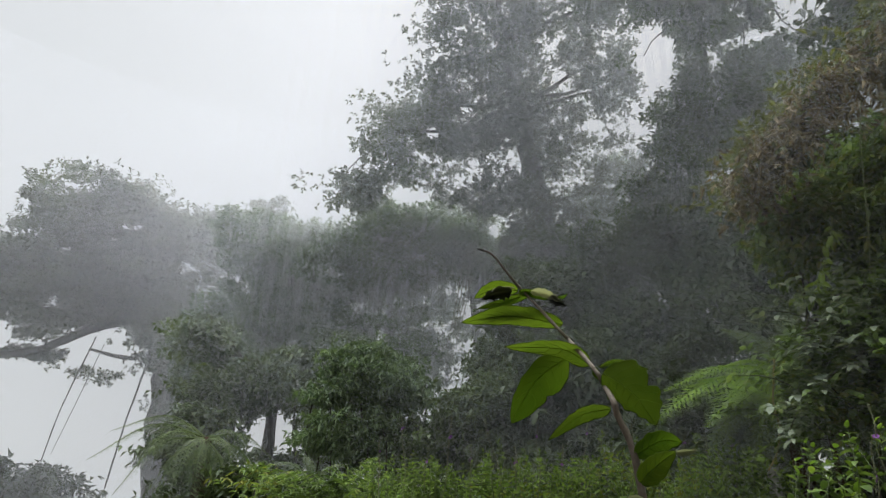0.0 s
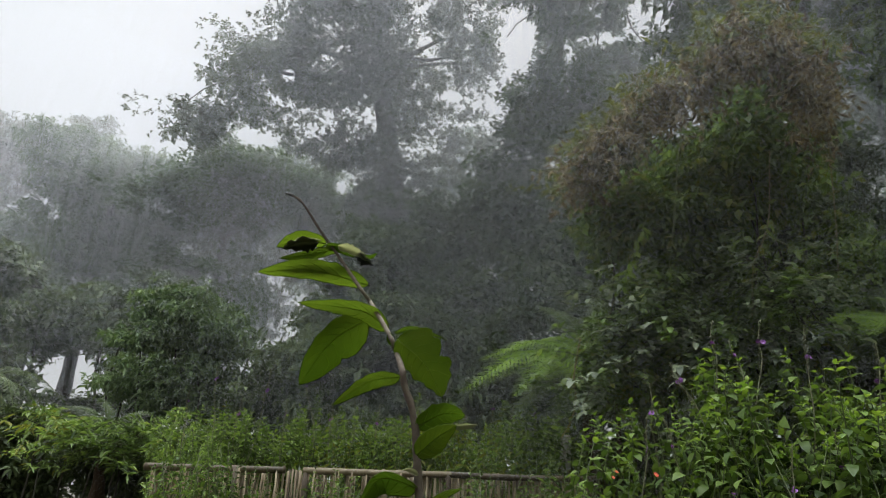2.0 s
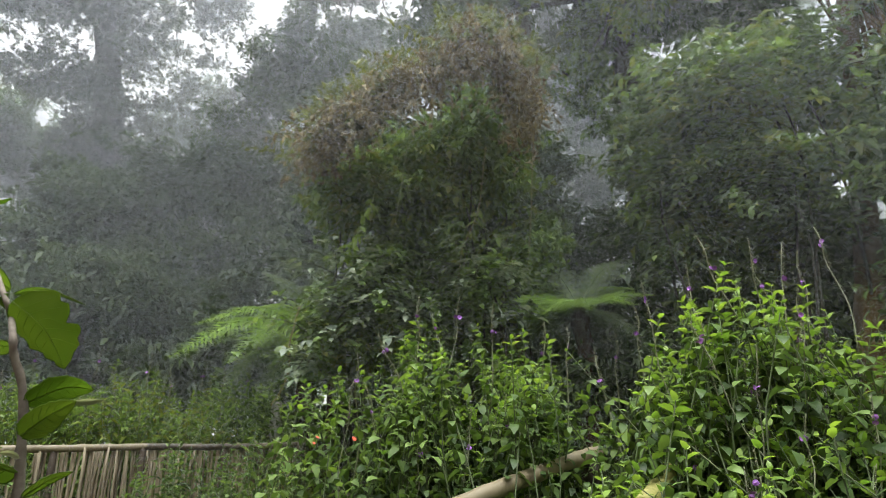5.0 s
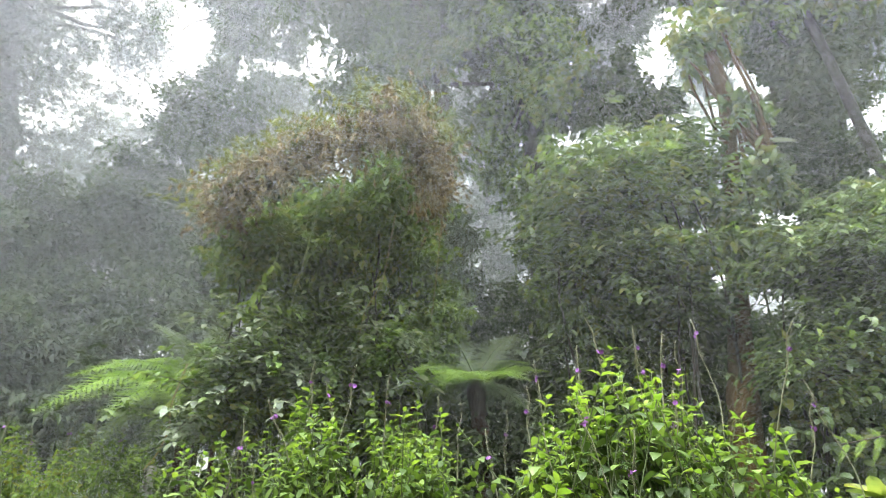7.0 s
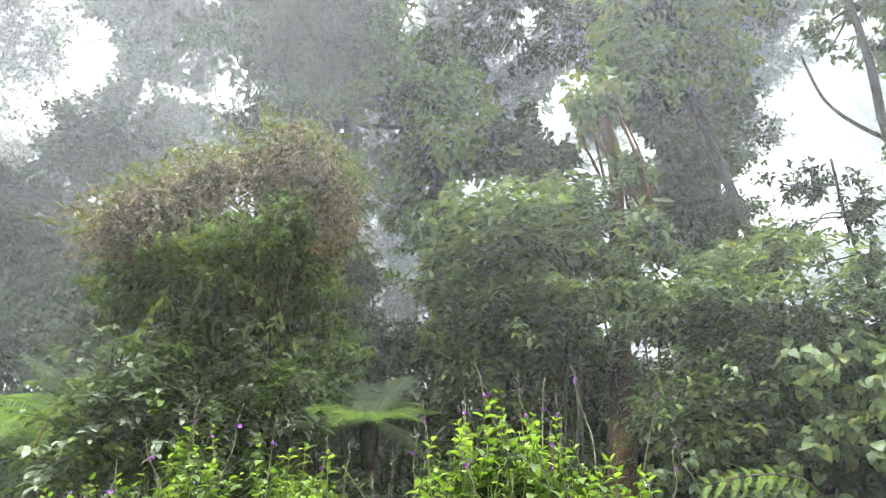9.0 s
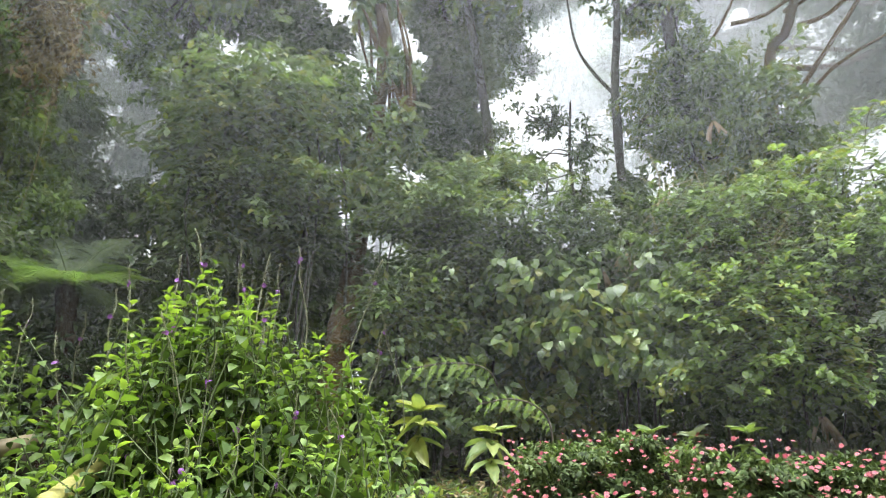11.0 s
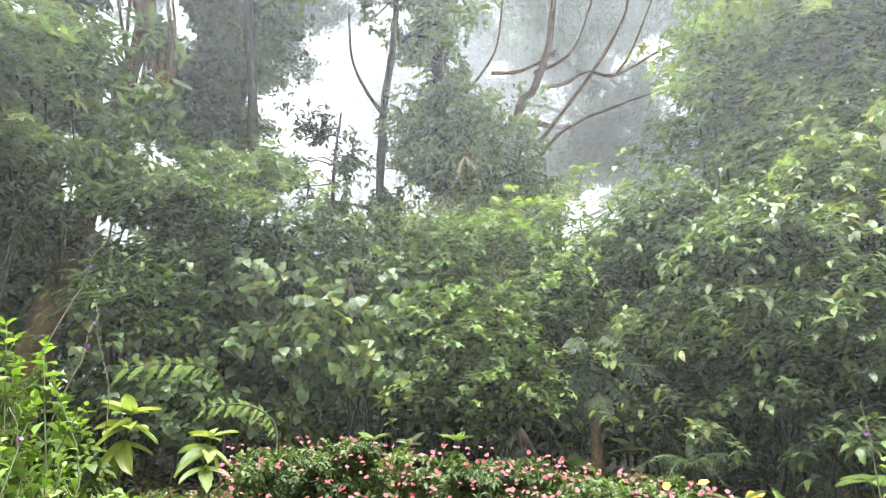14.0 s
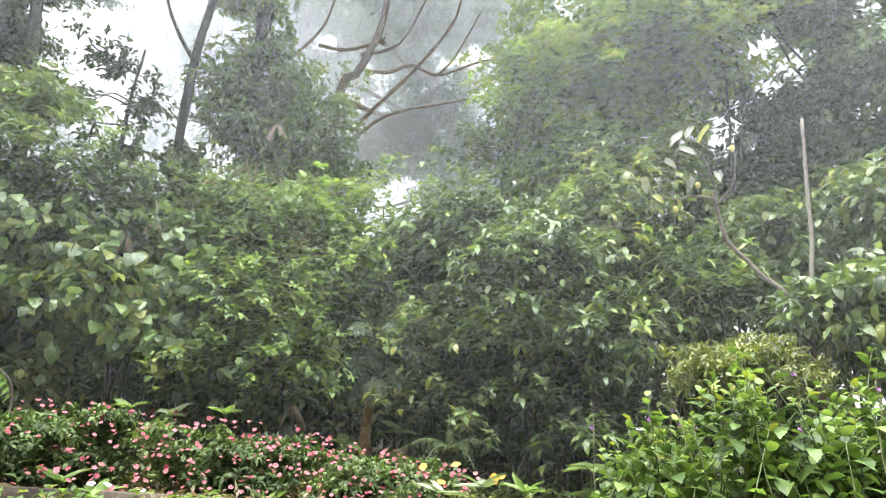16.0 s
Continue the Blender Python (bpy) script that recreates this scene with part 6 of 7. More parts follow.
# ---- plants with single large leaves ----
def leafy_plant(name, label, seed, stem, whorls, mat, category="plant", stem_r=0.008, stem_mat=None, lobes=0, cup=0.12, thick_label=""):
    """One stem through the given places; whorls: (place, leaves, length, width, opening in degrees, droop)."""
    rng = np.random.default_rng(seed)
    pts = [sph(*p) for p in stem]
    foot = pts[0].copy()
    foot[2] = float(ground_z(foot[0], foot[1])) - 0.03
    ob = thing(name, label, category, tuple(foot))
    part("stem", *tube([foot] + pts[1:], stem_r, stem_r * 0.6, 14, 8, 0.08, rng), stem_mat or STEM_GREEN, ob, thick_label, True)
    for place, n, length, width, opening, drop in whorls:
        c = sph(*place)
        for i in range(n):
            a = 2.4 * i + rng.normal(0, 0.25)
            o = radians(opening * rng.uniform(0.75, 1.2))
            way = np.array([math.cos(a) * math.sin(o), math.sin(a) * math.sin(o), math.cos(o)])
            k = length * rng.uniform(0.8, 1.15)
            start = c + np.array([0, 0, -0.02 * i * length])
            v, f = big_leaf(k, width * k / length, cup, drop, 13 if lobes else 9, 0.06, lobes, 0.12, seed * 50 + i)
            part("leaf", stand(aim(start, start + way, np.array([0, 0, 1.0]) + 0.3 * rng.normal(0, 1, 3)), v), f, mat, ob, smooth_faces=True)
    return ob


leafy_plant("yellow_leaved_plant", "yellowing plant with large drooping leaves", 160, [(82.4, -2.0, 3.63), (82.4, 0.5, 3.63), (82.6, 3.5, 3.62)], [((82.6, 3.6, 3.62), 7, 0.15, 0.085, 70, 0.2), ((82.5, 2.7, 3.6), 8, 0.17, 0.11, 95, 0.4), ((82.4, 1.2, 3.6), 6, 0.16, 0.1, 115, 0.35)], LEAF_YELLOW)
leafy_plant("yellow_leaved_plant", "smaller yellow-green plant beside the pink flowers", 161, [(88.3, -4, 3.5), (88.5, -1, 3.55), (88.6, 1.6, 3.6)], [((88.6, 1.8, 3.6), 6, 0.13, 0.07, 70, 0.2), ((88.5, 0.9, 3.58), 7, 0.15, 0.09, 95, 0.4), ((88.4, -0.6, 3.55), 5, 0.14, 0.08, 115, 0.35)], LEAF_YELLOW)
def split_leaf_plant():
    rng = np.random.default_rng(162)
    line = [sph(118.8, -2.4, 4.5), sph(118.9, 0.5, 4.5), sph(119.2, 3.0, 4.5), sph(119.6, 6.5, 4.55)]
    foot = line[0].copy()
    foot[2] = float(ground_z(foot[0], foot[1])) - 0.03
    ob = thing("split_leaf_plant", "climbing plant with drooping grey-green split leaves", "plant", tuple(foot))
    part("stem", *tube([foot] + line[1:], 0.045, 0.025, 18, 9, 0.12, rng), BARK_MOSS, ob, "thick mossy stem", True)
    near = -unit(np.array([line[2][0], line[2][1], 0]))
    for i, (a, e, size) in enumerate(((117.8, 6.0, 0.2), (118.6, 6.6, 0.22), (120.0, 6.2, 0.24), (121.6, 7.4, 0.24), (120.8, 5.2, 0.18), (118.4, 4.2, 0.16), (119.4, 4.0, 0.18), (117.2, 4.4, 0.13), (120.6, 9.0, 0.16), (118.4, 8.6, 0.15), (122, 9.6, 0.18))):
        start = sph(a, e + 0.6, 4.42 + 0.05 * (i % 3))
        side = np.array([math.cos(radians(119)), -math.sin(radians(119)), 0]) * (a - 119.2) * 0.35
        way = side + np.array([0, 0, -1.0 if e < 8.5 else -0.4]) + 0.35 * near + rng.normal(0, 0.12, 3)
        heart = big_leaf(size * 0.95, size * 0.42, 0.12, 0.2, 8, 0.02, 0, 0.2, 900 + i)
        s_ = np.repeat(np.linspace(0.02, 0.78, 6), 2)
        sign = np.tile([-1.0, 1.0], 6)
        lobes = place_leaves(np.stack([0 * s_, s_ * size * 0.95, -0.2 * size * s_ * s_ * 0.95], -1), np.stack([sign, 0.15 + 0.9 * s_, -0.25 + 0 * s_], -1) + rng.normal(0, 0.05, (12, 3)), np.tile([0, 0, 1.0], (12, 1)) + 0.25 * np.stack([-sign, 0 * s_, 0 * s_], -1),
                             size * (0.62 - 0.28 * s_), blade(0.3, 0.02, 0.22, True, 0.5))
        tri = np.concatenate([heart[1][:, [0, 1, 2]], heart[1][:, [0, 2, 3]]])
        v, f = join([(heart[0], tri), lobes])
        part("leaf", stand(aim(start, start + way, near * 0.8 + np.array([0, 0, 0.9]) + rng.normal(0, 0.15, 3)), v), f, LEAF_MONSTERA, ob)
        stalk_to = sph(119.3, max(2.5, min(8, e - 0.5)), 4.52)
        part("stalk", *tube([stalk_to, (stalk_to + start) / 2 + np.array([0, 0, 0.05]), start], 0.006, 0.005, 8, 5), STEM_GREEN, ob)


split_leaf_plant()
for s, place, text in ((163, (121.5, 0.6, 4.55), "leafy young plant under the split leaves"), (164, (117.2, -0.6, 4.5), "leafy young plant beside a mossy stem"), (165, (137.3, -1.6, 4.0), "broad-leaved seedling on shaded soil")):
    a, e, d = place
    leafy_plant("young_plant", text, s, [(a, -6, d), (a, e - 2, d), (a, e, d)], [((a, e, d), 5, 0.16, 0.1, 75, 0.25), ((a, e - 1.8, d), 5, 0.16, 0.1, 95, 0.3)], LEAF_LIGHT)
leafy_plant("young_plant", "young plant with rounded green and yellowing leaves", 166, [(57, -4, 3.1), (57, 1.5, 3.1), (57.2, 4.4, 3.1)], [((57.2, 4.6, 3.1), 3, 0.13, 0.1, 55, 0.2), ((57, 2.6, 3.1), 4, 0.14, 0.11, 85, 0.3), ((57, 0.8, 3.1), 4, 0.12, 0.09, 100, 0.35)], LEAF_YELLOW)
for s, (a, e, d) in enumerate(((100.5, -4.6, 3.35), (112.5, -5.2, 3.3), (98, -3.8, 3.4), (129, -3.4, 3.3), (132.5, -3.6, 3.3), (126, -4.0, 3.2), (108, 1.4, 3.95), (104, 1.2, 4.0), (101, 1.5, 4.0))):
    leafy_plant("border_plant", "small grey-green leafy plant in the flower bed", 170 + s, [(a, e - 3, d), (a, e - 1, d), (a, e, d)], [((a, e, d), 6, 0.12, 0.055, 65, 0.25), ((a, e - 1.0, d), 5, 0.11, 0.05, 95, 0.3)], LEAF_GREYGREEN if s % 2 else LEAF_LIGHT, "plant")
leafy_plant("orchid_on_trunk", "epiphyte with broad grey leaves on a trunk", 185, [(77.4, 27.2, 6.0), (78.3, 27.6, 5.95), (78.8, 28, 5.9)], [((78.9, 28.3, 5.9), 6, 0.24, 0.13, 80, 0.3), ((78.0, 25.6, 5.9), 4, 0.22, 0.12, 100, 0.35), ((80, 30, 5.95), 3, 0.22, 0.12, 90, 0.3)], LEAF_GREYGREEN)


# ---- fruit tree stem, pole and withered leaves at the garden's end ----
def fruit_tree():
    rng = np.random.default_rng(190)
    pts = [sph(153.9, 2, 4.4)] + [sph(a, e, d) for a, e, d in ((153.5, 8.6, 4.35), (150.5, 13.4, 4.35), (148.7, 15.8, 4.34), (148.1, 18.5, 4.34), (148.1, 20.3, 4.34))]
    foot = pts[0]
    foot[2] = float(ground_z(foot[0], foot[1])) - 0.03
    ob = thing("fruit_tree", "thin crooked fruit tree with pale leaves and yellow fruit", "tree", tuple(foot))
    part("trunk", *tube(pts, 0.018, 0.008, 26, 8, 0.08, rng), STEM_BROWN, ob, smooth_faces=True)
    for line in (((148.0, 19.2), (146.3, 19.6), (144.9, 19.5), (143.6, 20.5)), ((148.1, 18.6), (149.6, 20.5), (149.9, 23.4)), ((148.1, 20.2), (147.6, 22), (146.4, 24))):
        part("limb", *tube([sph(a, e, 4.33) for a, e in line], 0.007, 0.003, 12, 6, 0.08, rng), STEM_BROWN, ob, smooth_faces=True)
    for a, e in ((142.7, 20.9), (144.4, 22.1), (143.8, 20.7), (145.4, 22.9), (146.9, 24.4), (146.2, 24.1), (148.0, 24.3), (143.3, 19.4), (146.5, 20.5), (148.6, 20.7)):
        base = sph(a + rng.normal(0, 0.3), e + 0.5, 4.32)
        way = np.array([rng.normal(0, 0.6), rng.normal(0, 0.6), -0.6])
        v, f = big_leaf(rng.uniform(0.08, 0.13), rng.uniform(0.05, 0.075), 0.2, 0.2, 8, 0.1, 0, 0.1, int(a * 10))
        part("leaf", stand(aim(base, base + way, np.array([-0.5, 0.8, 0.7])), v), f, LEAF_PALE if rng.random() < 0.7 else LEAF_YELLOW, ob, "pale silvery leaf", True)
    for a, e in ((144.9, 18.7), (149.7, 22.9), (146.8, 20.4)):
        bm = bmesh.new()
        bmesh.ops.create_uvsphere(bm, u_segments=10, v_segments=8, radius=0.016, matrix=Matrix.Diagonal((1, 1, 1.25, 1)))
        me = bpy.data.meshes.new("fruit")
        bm.to_mesh(me)
        bm.free()
        me.materials.append(FRUIT_SKIN)
        fr = shared_part("fruit", me, ob, Matrix.Translation(Vector(sph(a, e, 4.32)) - Vector(ob.location)), "round yellow fruit")
        top = sph(a, e + 0.9, 4.32)
        part("stalk", *tube([sph(a, e + 0.2, 4.32), top], 0.002, 0.002, 4, 4), STEM_GREEN, ob)


fruit_tree()
rng = np.random.default_rng(195)
pole_pts = [sph(154.0, 2, 4.6), sph(154.0, 9.8, 4.6), sph(154.5, 15.2, 4.6), sph(154.7, 19.5, 4.6), sph(155.0, 24.3, 4.6)]
pole_pts[0][2] = float(ground_z(pole_pts[0][0], pole_pts[0][1])) - 0.05
pole = thing("garden_pole", "bleached upright wooden pole among the shrubs", "pole", tuple(pole_pts[0]))
part("shaft", *tube(pole_pts, 0.014, 0.009, 24, 8, 0.07, rng), BARK_PALE, pole, smooth_faces=True)


def dead_leaf(seed, az, el, d, size, fingers=9):
    """A withered hand-shaped leaf hanging by its stalk."""
    rng = np.random.default_rng(seed)
    top = sph(az, el, d)
    ob = thing("withered_leaf", "withered pale brown leaf caught in the creepers", "leaf", tuple(top), "withered leaves")
    part("stalk", *tube([top + np.array([0.02, 0.02, size * 0.9]), top + np.array([0.01, 0, size * 0.3]), top], 0.004, 0.003, 6, 5), STEM_BROWN, ob)
    for i in range(fingers):
        a = rng.uniform(0, 6.28)
        way = np.array([0.7 * math.cos(a), 0.7 * math.sin(a), -1.0])
        v, f = big_leaf(size * rng.uniform(0.7, 1.1), size * 0.15, 0.8, 0.05 + 0.3 * rng.random(), 7, 0.35, 0, 0, seed * 9 + i)
        part("blade", stand(aim(top, top + way, np.array([way[0], way[1], 0.3])), v), f, DEAD_LEAF, ob, smooth_faces=True)


for i, (a, e, d, s) in enumerate(((108.4, 25.6, 6.3, 0.22), (103.6, 20.4, 5.4, 0.2), (104.8, 20.1, 5.4, 0.22), (99.9, 16.0, 5.2, 0.24), (106.8, 16.3, 5.1, 0.16), (105.4, 16.7, 5.1, 0.16), (94.0, 12.6, 5.0, 0.14), (103.8, 10.0, 4.75, 0.18),
                                  (113.0, 10.0, 4.75, 0.16), (127.3, 2.6, 4.6, 0.2), (122.9, 7.9, 4.9, 0.28), (116.7, 5.9, 4.7, 0.22), (114.1, 12.4, 4.9, 0.18), (108.5, 6.0, 4.6, 0.22), (112.8, 2.2, 4.6, 0.22), (126, 0.2, 4.6, 0.2), (98, 14.5, 5.1, 0.2), (110.5, 14, 5.1, 0.16))):
    dead_leaf(200 + i, a, e, d, s * 0.8)


# ---- hanging vines ----
def hanging_vine(seed, line, r, mat, label, leaves=0, leaf_mat=None, size=0.07):
    rng = np.random.default_rng(seed)
    pts = [sph(*p) for p in line]
    ob = thing("hanging_vine", label, "vine", tuple(pts[0]), "hanging vines")
    part("stem", *tube(pts, r, r * 0.7, 8 * len(pts), 5, 0.1, rng), mat, ob, smooth_faces=True)
    path = curve_points(pts, 200)
    for i in range(leaves):
        p = path[rng.integers(10, 199)]
        way = rng.normal(0, 1, 3) + np.array([0, 0, -0.5])
        v, f = big_leaf(size * rng.uniform(0.7, 1.3), size * 0.62, 0.15, 0.25, 6, 0.05, 0, 0.15, seed + i)
        part("leaf", stand(aim(p, p + way, rng.normal(0, 0.4, 3) + np.array([-0.3, -0.3, 1])), v), f, leaf_mat or LEAF_LIGHT, ob, smooth_faces=True)
    return ob


hanging_vine(220, [(38.8, 31.7, 4.5), (37.9, 28.5, 4.45), (37.2, 24.6, 4.45), (36.6, 21.1, 4.45), (36.2, 19.1, 4.45), (36.1, 17.4, 4.45), (36.6, 17.2, 4.45)], 0.004, STEM_LIGHT, "long pale green vine hanging from the mound", 8)
hanging_vine(221, [(45.4, 27.5, 4.5), (44.6, 22.5, 4.45), (43.9, 20.6, 4.4), (42.9, 18.6, 4.4), (42.4, 15.6, 4.4), (42.2, 13.6, 4.4)], 0.0035, VINE_BROWN, "twisted brown vine hanging from the mound", 9)
hanging_vine(222, [(49.9, 27.7, 5.1), (49.3, 21.3, 5.1), (48.7, 16.4, 5.1)], 0.004, VINE_BROWN, "straight thin vine hanging over the ferns")
hanging_vine(223, [(44, 21, 4.45), (46.6, 19.0, 4.45), (46.7, 17.0, 4.45), (46.7, 14.8, 4.45)], 0.0035, STEM_LIGHT, "leafy vine hanging beside the mound", 9)
hanging_vine(224, [(34.6, 23.6, 4.5), (33.9, 21.6, 4.45), (32.4, 18.5, 4.4), (30.8, 15.5, 4.4)], 0.0035, STEM_LIGHT, "slanting vine with bright young leaves", 22, LEAF_FRESH, 0.08)
hanging_vine(225, [(28.3, 13.5, 4.3), (27.6, 10.1, 4.25), (27.7, 8.2, 4.25), (27.2, 6.3, 4.25), (26.4, 5, 4.3)], 0.006, VINE_BROWN, "looping vine at the foot of the mound", 6)
hanging_vine(226, [(-29.2, 13.5, 21), (-30.3, 8.0, 21), (-30.7, 4.0, 21)], 0.022, BARK_DARK, "long liana hanging below the fig tree")
hanging_vine(227, [(-24.9, 13.6, 20.4), (-25.4, 9.4, 20.4), (-25.7, 7.2, 20.4), (-26.1, 2.4, 20.4)], 0.03, BARK_DARK, "knotted liana hanging to the ground")
hanging_vine(228, [(-28.5, 13, 21.4), (-29.5, 8.0, 21.4), (-30.2, 4.6, 21.4)], 0.012, BARK_DARK, "thin liana in the mist")
for k in range(4):
    hanging_vine(230 + k, [(2.1 + 0.35 * k, 24.1, 11), (1.1 + 0.3 * k, 18.1, 11), (0.1 + 0.25 * k, 14.0, 11)], 0.006, BARK_PALE, "pale aerial root hanging from the large tree")
for k, (a, e) in enumerate(((103, 24), (106.5, 22), (109.5, 21), (100.5, 14), (112.5, 19), (96, 9.5))):
    hanging_vine(240 + k, [(a, e, 5.3), (a + 0.6, e - 2.5, 5.2), (a - 0.3, e - 5, 5.1), (a + 0.3, e - 7.5, 5.0)], 0.0035, VINE_BROWN, "thin brown creeper stem hanging down", 3)


# ---- the brown, half dead top of the vine mound ----
def tangle(name, label, seed, patches, mat, n, length, r=0.0022):
    rng = np.random.default_rng(seed)
    pieces, first = [], sph(*patches[0][:3])
    for az, el, d, ha, he in patches:
        for _ in range(n):
            s = unit(rng.normal(0, 1, 3))
            p = sph(az + ha * s[0], el + he * s[2], d + 0.3 * s[1])
            way = rng.normal(0, 0.6, 3) + np.array([0, 0, -0.9])
            q = p + way * length * rng.uniform(0.4, 1.0)
            pieces.append(tube([p, (p + q) / 2 + rng.normal(0, 0.05, 3), q], r, r * 0.6, 5, 3))
    ob = thing(name, label, "vine", tuple(first))
    tagged(part("strand_tangle", *join(pieces), mat, ob), kind="stuff")
    return ob


ARCH = curve_points([(27.6, 25.6), (30.5, 28.2), (34, 30.4), (38, 32.6), (42.5, 34.6), (46, 35.4), (48.6, 33), (50, 28.6)], 200)


def withered_crown():
    """Withered strands that spill over an arching ridge and hang down before the dark hollow of the mound, with small brown leaves on them."""
    rng = np.random.default_rng(250)
    strands, pos, way = [], [], []
    for _ in range(700):
        i = int(rng.integers(0, 200))
        az, el = ARCH[i]
        back = rng.uniform(-0.3, 0.45)
        p = sph(az + rng.normal(0, 0.5), el + 1.2 - abs(back) * 2.0 + rng.normal(0, 0.7), 4.75 + back)
        drop = rng.uniform(0.06, 0.34) * (1.1 if i > 70 else 0.8)
        q = p + np.array([rng.normal(0, 0.1), rng.normal(0, 0.1), -drop]) + 0.12 * unit(-p * np.array([1, 1, 0]))
        mid = (p + q) / 2 + rng.normal(0, 0.05, 3) + np.array([0, 0, 0.05])
        strands.append(tube([p, mid, q], 0.0026, 0.0012, 6, 3))
        line = curve_points([p, mid, q], 9)
        for k in range(1, 9):
            for _n in range(2):
                pos.append(line[k] + rng.normal(0, 0.012, 3)), way.append(rng.normal(0, 0.7, 3) + np.array([0, 0, -0.55]))
    ob = thing("dead_vine_top", "brown withered vine tangle crowning the mound", "vine", tuple(sph(45, 33, 4.85)))
    tagged(part("strand_tangle", *join(strands), VINE_BROWN, ob), kind="stuff")
    pos, way = np.array(pos), np.array(way)
    part("foliage", *place_leaves(pos, way, rng.normal(0, 1, pos.shape) + np.array([0, 0, 0.6]), rng.uniform(0.028, 0.07, len(pos)), blade(0.34, 0.15, 0.2, False)), VINE_BROWN, ob)


withered_crown()


def mound_shoots():
    """Yellow-green shoots that stand and arch out of the withered ridge."""
    rng = np.random.default_rng(252)
    stems, pos, way = [], [], []
    for _ in range(420):
        az, el = ARCH[int(rng.integers(0, 186))]
        p = sph(az + rng.normal(0, 0.6), el + rng.uniform(-0.6, 1.6), 4.75 + rng.uniform(-0.25, 0.4))
        tip = p + np.array([rng.normal(0, 0.13), rng.normal(0, 0.13), rng.uniform(-0.04, 0.2)])
        bow = (p + tip) / 2 + np.array([0, 0, 0.05])
        stems.append(tube([p, bow, tip], 0.0022, 0.001, 5, 3))
        line = curve_points([p, bow, tip], 8)
        for k in range(1, 8):
            for _n in range(2):
                pos.append(line[k]), way.append((tip - p) * 2 + rng.normal(0, 0.5, 3) + np.array([0, 0, -0.1]))
    ob = thing("vine_mound_shoots", "yellow-green vine shoots spreading over the mound top", "vine", tuple(sph(44, 34, 4.85)))
    tagged(part("shoot_growth", *join(stems), STEM_GREEN, ob), kind="stuff")
    pos, way = np.array(pos), np.array(way)
    part("foliage", *place_leaves(pos, way, rng.normal(0, 0.6, pos.shape) + np.array([0, 0, 1.0]), rng.uniform(0.035, 0.085, len(pos)), blade(0.36, 0.12, 0.25, False)), LEAF_YELLOWGREEN, ob)


mound_shoots()
tangle("dry_creeper", "dry brown creeper strands on the bank", 253, [(107, 18, 5.2, 5, 4), (101, 14, 5.2, 2.5, 3), (112, 14, 5.0, 3, 4)], VINE_BROWN, 130, 0.35, 0.002)


# ---- bamboo rails, timber, post and bricks ----
def bamboo_rail(seed, a, b, r, mat, label, posts):
    rng = np.random.default_rng(seed)
    a, b = np.array(a), np.array(b)
    ob = thing("bamboo_rail", label, "rail", tuple(a), "bamboo rails")
    part("pole", *tube([a, (a + b) / 2 + np.array([0, 0, 0.008]), b], r, r * 0.92, 40, 12, 0.012, rng, 4, 0.14), mat, ob, smooth_faces=True)
    for s in posts:
        p = a + (b - a) * s
        q = p.copy()
        q[2] = float(ground_z(q[0], q[1])) - 0.05
        part("post", *tube([q, p - np.array([0, 0, r * 0.6])], r * 1.1, r, 10, 10, 0.04, rng), TIMBER, ob, smooth_faces=True)


bamboo_rail(260, (1.5, 1.95, EYE - 0.2), (2.6, 1.89, EYE + 0.07), 0.034, BAMBOO, "weathered bamboo rail beside the bush", (0.12, 0.95))
bamboo_rail(261, (1.9, 1.28, EYE - 0.16), (2.6, 1.4, EYE + 0.07), 0.036, BAMBOO_GREEN, "mossy yellow bamboo rail", (0.2, 0.93))
bamboo_rail(262, (2.75, 1.55, EYE + 0.05), (3.4, 1.5, EYE + 0.14), 0.03, BAMBOO, "short bamboo rail half hidden by leaves", (0.1, 0.9))


def box(size):
    x, y, z = (s / 2 for s in size)
    b = min(size) * 0.12
    v = []
    for sz, inset in ((-z, b), (-z + b, 0), (z - b, 0), (z, b)):
        v += [(-x + inset, -y + inset, sz), (x - inset, -y + inset, sz), (x - inset, y - inset, sz), (-x + inset, y - inset, sz)]
    f = [(3, 2, 1, 0), (12, 13, 14, 15)]
    for k in range(3):
        f += [(4 * k + j, 4 * k + (j + 1) % 4, 4 * k + 4 + (j + 1) % 4, 4 * k + 4 + j) for j in range(4)]
    return np.array(v), np.array(f)


for a, b in (((3.33, 0.62, EYE - 0.25), (3.19, -0.55, EYE - 0.31)), ((3.17, -0.6, EYE - 0.31), (2.95, -1.6, EYE - 0.36)), ((2.94, -1.63, EYE - 0.36), (2.6, -2.5, EYE - 0.42))):
    a, b = np.array(a), np.array(b)
    v, f = box((0.035, float(np.linalg.norm(b - a)), 0.12))
    ob = new("edging_board", mesh_of("edging_board", v, f, TIMBER))
    ob.matrix_world = aim((a + b) / 2, b, (0, 0, 1))
    tagged(ob, "old wooden board edging the flower bed", "board", "edging boards")
for k in range(4):
    v, f = box((0.11, 0.2, 0.06))
    ob = new("brick", mesh_of("brick", v, f, BRICK_RED))
    p = sph(73.2 + 2.0 * k, -2.4 - 0.1 * k, 3.05)
    p[2] = float(ground_z(p[0], p[1])) + 0.03
    ob.matrix_world = pose(*p, 4 * (k % 2), 3, 12 * k + 70)
    tagged(ob, "weathered terracotta brick lying on the soil", "brick", "terracotta bricks")

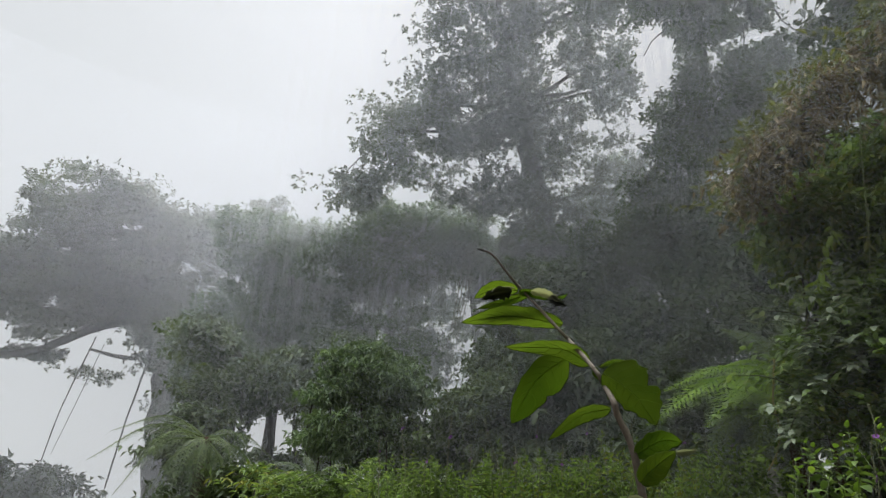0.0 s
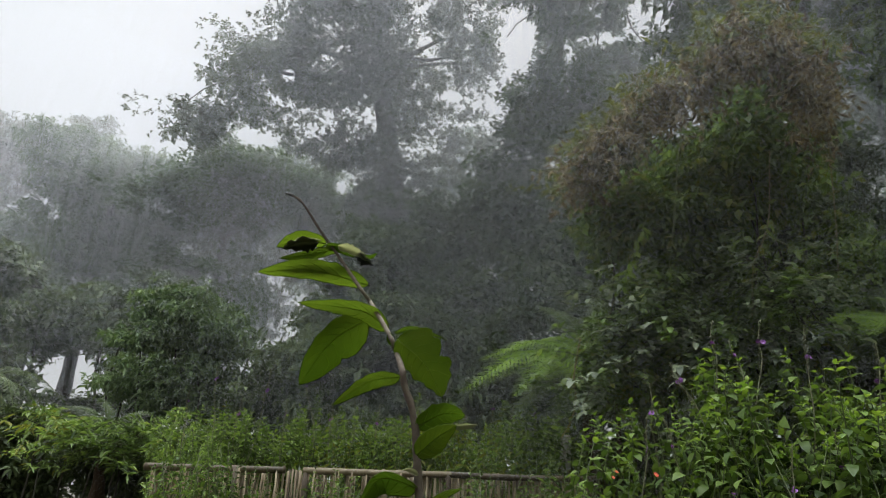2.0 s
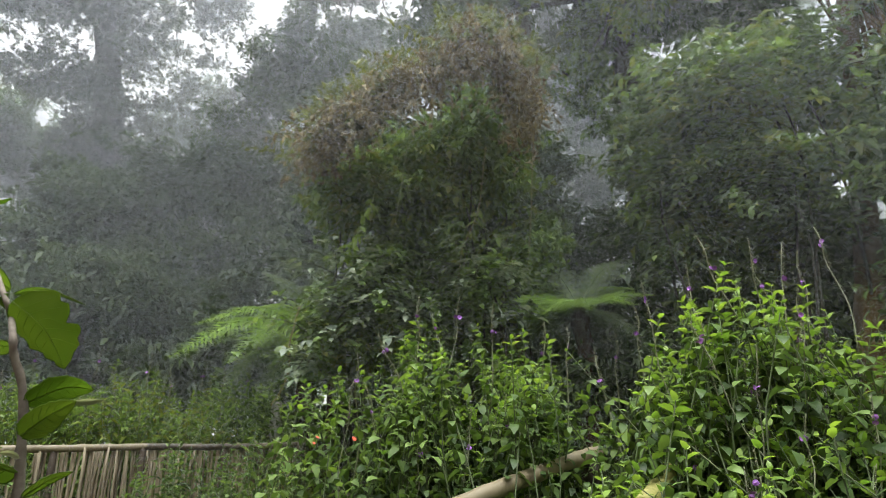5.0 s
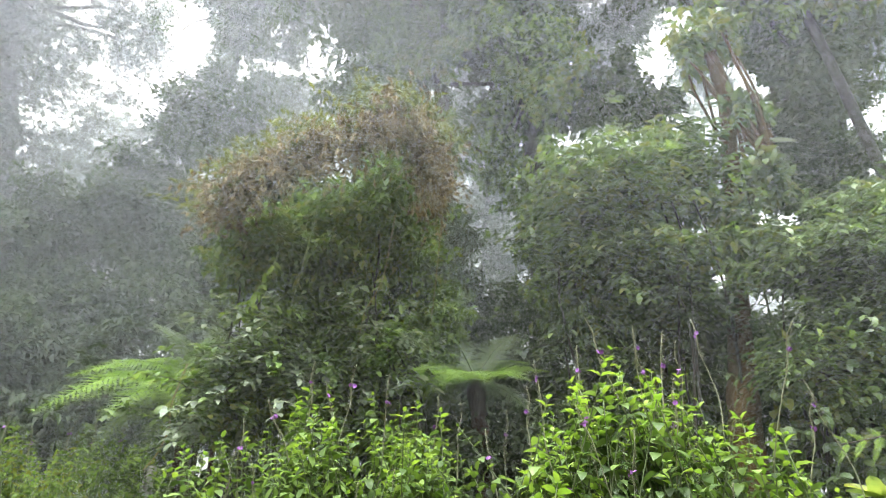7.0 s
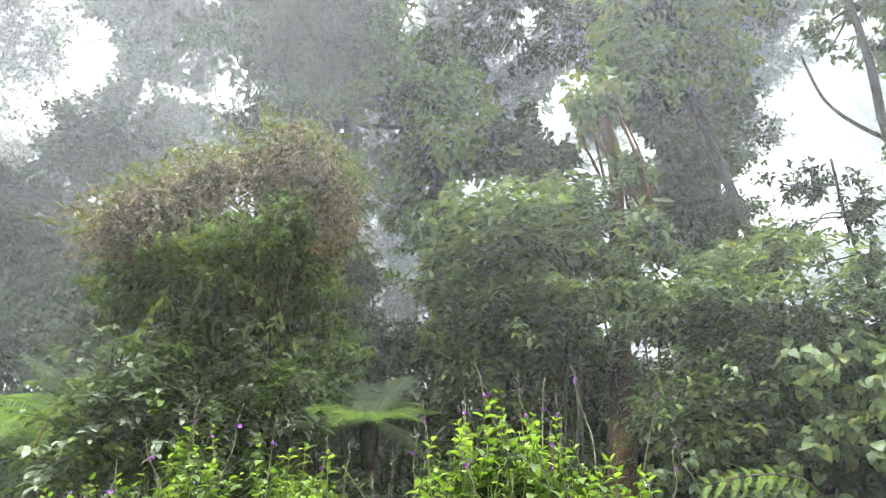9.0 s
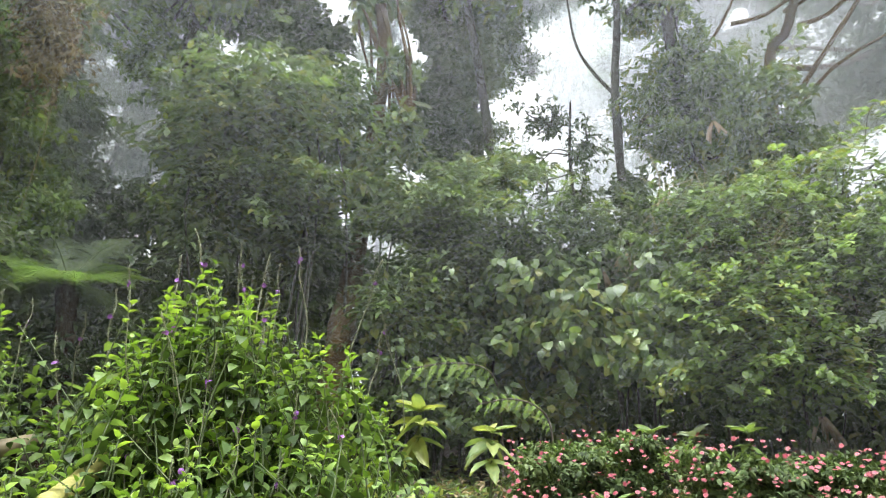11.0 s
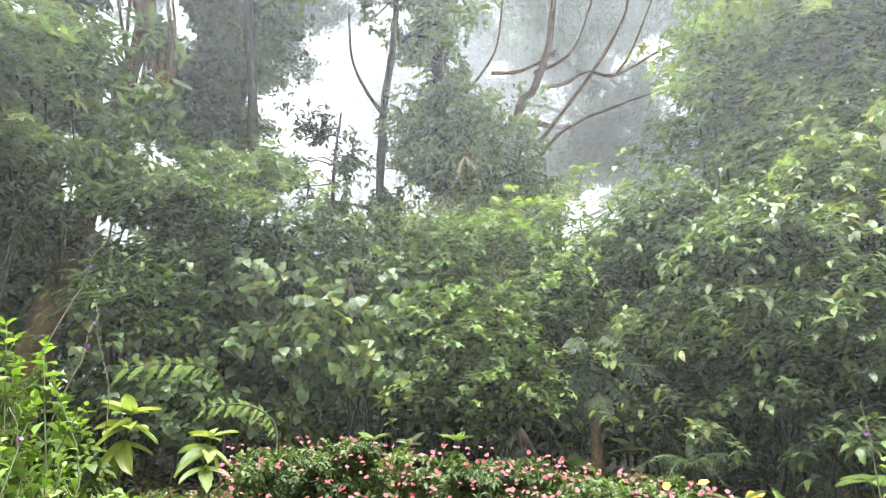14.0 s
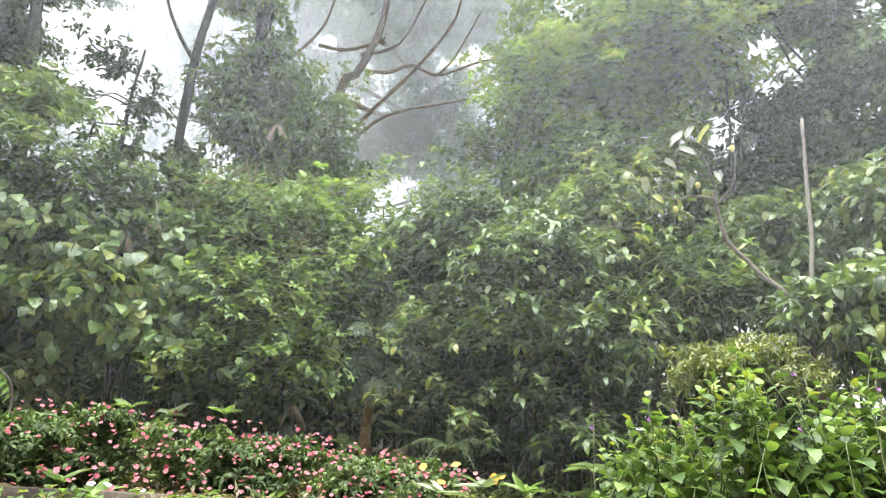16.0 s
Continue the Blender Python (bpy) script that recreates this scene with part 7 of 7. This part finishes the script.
post_top = np.array([2.27, 4.51, EYE + 0.46])
post_foot = np.array([2.24, 4.5, float(ground_z(2.24, 4.5)) - 0.05])
v, f = box((0.055, 0.055, float(np.linalg.norm(post_top - post_foot))))
post = new("wooden_post", mesh_of("wooden_post", v, f, TIMBER_PALE))
post.matrix_world = Matrix.Translation((post_top + post_foot) / 2) @ pose(0, 0, 0, 0, 2.2, 18)
tagged(post, "weathered grey wooden post beside the cane fence", "post")


def herbs(name, label, seed, n, area, mat, leaf, template, k=6):
    """Low herbs and seedlings all over a stretch of soil."""
    rng = np.random.default_rng(seed)
    a, d = rng.uniform(*area[0], n), rng.uniform(*area[1], n)
    p = np.stack([d * np.sin(np.radians(a)), d * np.cos(np.radians(a)), 0 * a], -1)
    p[:, 2] = ground_z(p[:, 0], p[:, 1]) + rng.uniform(0.02, 0.11, n)
    v, f = sprays(rng, p, np.tile([0, 0, 1.0], (n, 1)) + rng.normal(0, 0.3, (n, 3)), k, leaf, template, 1.2, 0.1)
    ob = new(name, mesh_of(name, v, f, mat))
    tagged(ob, label, "ground cover", kind="stuff")


herbs("ground_cover", "low bright green herbs on the garden soil", 270, 4500, ((38, 128), (1.9, 3.3)), LEAF_LIGHT, 0.05, blade(0.55, fine=False), 5)
herbs("leaf_litter", "brown fallen leaves on the soil", 271, 2500, ((60, 128), (2.6, 4.6)), DEAD_LEAF, 0.06, blade(0.4, fine=False), 2)
herbs("ground_cover", "dark seedlings under the shrubs", 272, 3000, ((30, 160), (3.4, 6.0)), LEAF_MID, 0.06, blade(0.5, fine=False))


# ---- the cane fence, each cane by itself ----
def cane_fence():
    rng = np.random.default_rng(280)
    a, b = np.array([-0.62, 5.18]), np.array([2.42, 4.28])
    way = (b - a) / np.linalg.norm(b - a)
    length = float(np.linalg.norm(b - a))
    top_z = lambda s: EYE + 0.10 + 0.06 * s / length  # noqa: E731
    foot = np.array([a[0], a[1], float(ground_z(*a))])
    ob = thing("cane_fence", "low fence of dry upright canes under a bamboo rail", "fence", tuple(foot))
    ends = [np.append(a + way * s, top_z(s)) for s in (-0.05, length * 0.3, length * 0.34, length * 0.68, length * 0.66, length + 0.05)]
    for p, q, r in ((ends[0], ends[1], 0.026), (ends[2], ends[3], 0.024), (ends[4], ends[5], 0.022)):
        part("top_rail", *tube([p, (p + q) / 2 + rng.normal(0, 0.01, 3), q], r, r * 0.9, 30, 9, 0.03, rng, 4, 0.12), BAMBOO, ob, "split bamboo rail", True)
    for s in np.arange(0.1, length, 0.5):
        p = np.append(a + way * s, top_z(s) + 0.01)
        q = np.append(a + way * s, float(ground_z(*(a + way * s))) - 0.05)
        part("post", *tube([q, p], 0.024, 0.022, 10, 8, 0.04, rng), TIMBER, ob, smooth_faces=True)
    canes = [mesh_of("cane", *tube([(0, 0, 0), (rng.normal(0, 0.006), rng.normal(0, 0.006), 0.5), (0, 0, 1.0)], 0.0085, 0.0075, 6, 5, 0.06, rng), CANE_DRY, True) for _ in range(5)]
    back = np.array([way[1], -way[0]]) * -0.03
    n = 285
    for i in range(n):
        s = length * (i + rng.uniform(-0.25, 0.25)) / n
        xy = a + way * s + back * (1 + rng.normal(0, 0.2))
        low = float(ground_z(*xy)) - 0.02
        high = top_z(s) - 0.005 + abs(rng.normal(0, 0.012))
        m = Matrix.LocRotScale(Vector((*xy, low)) - Vector(foot), Euler((rng.normal(0, 0.02), rng.normal(0, 0.03), rng.uniform(0, 6))), (1, 1, high - low))
        shared_part("cane", canes[i % 5], ob, m)


cane_fence()
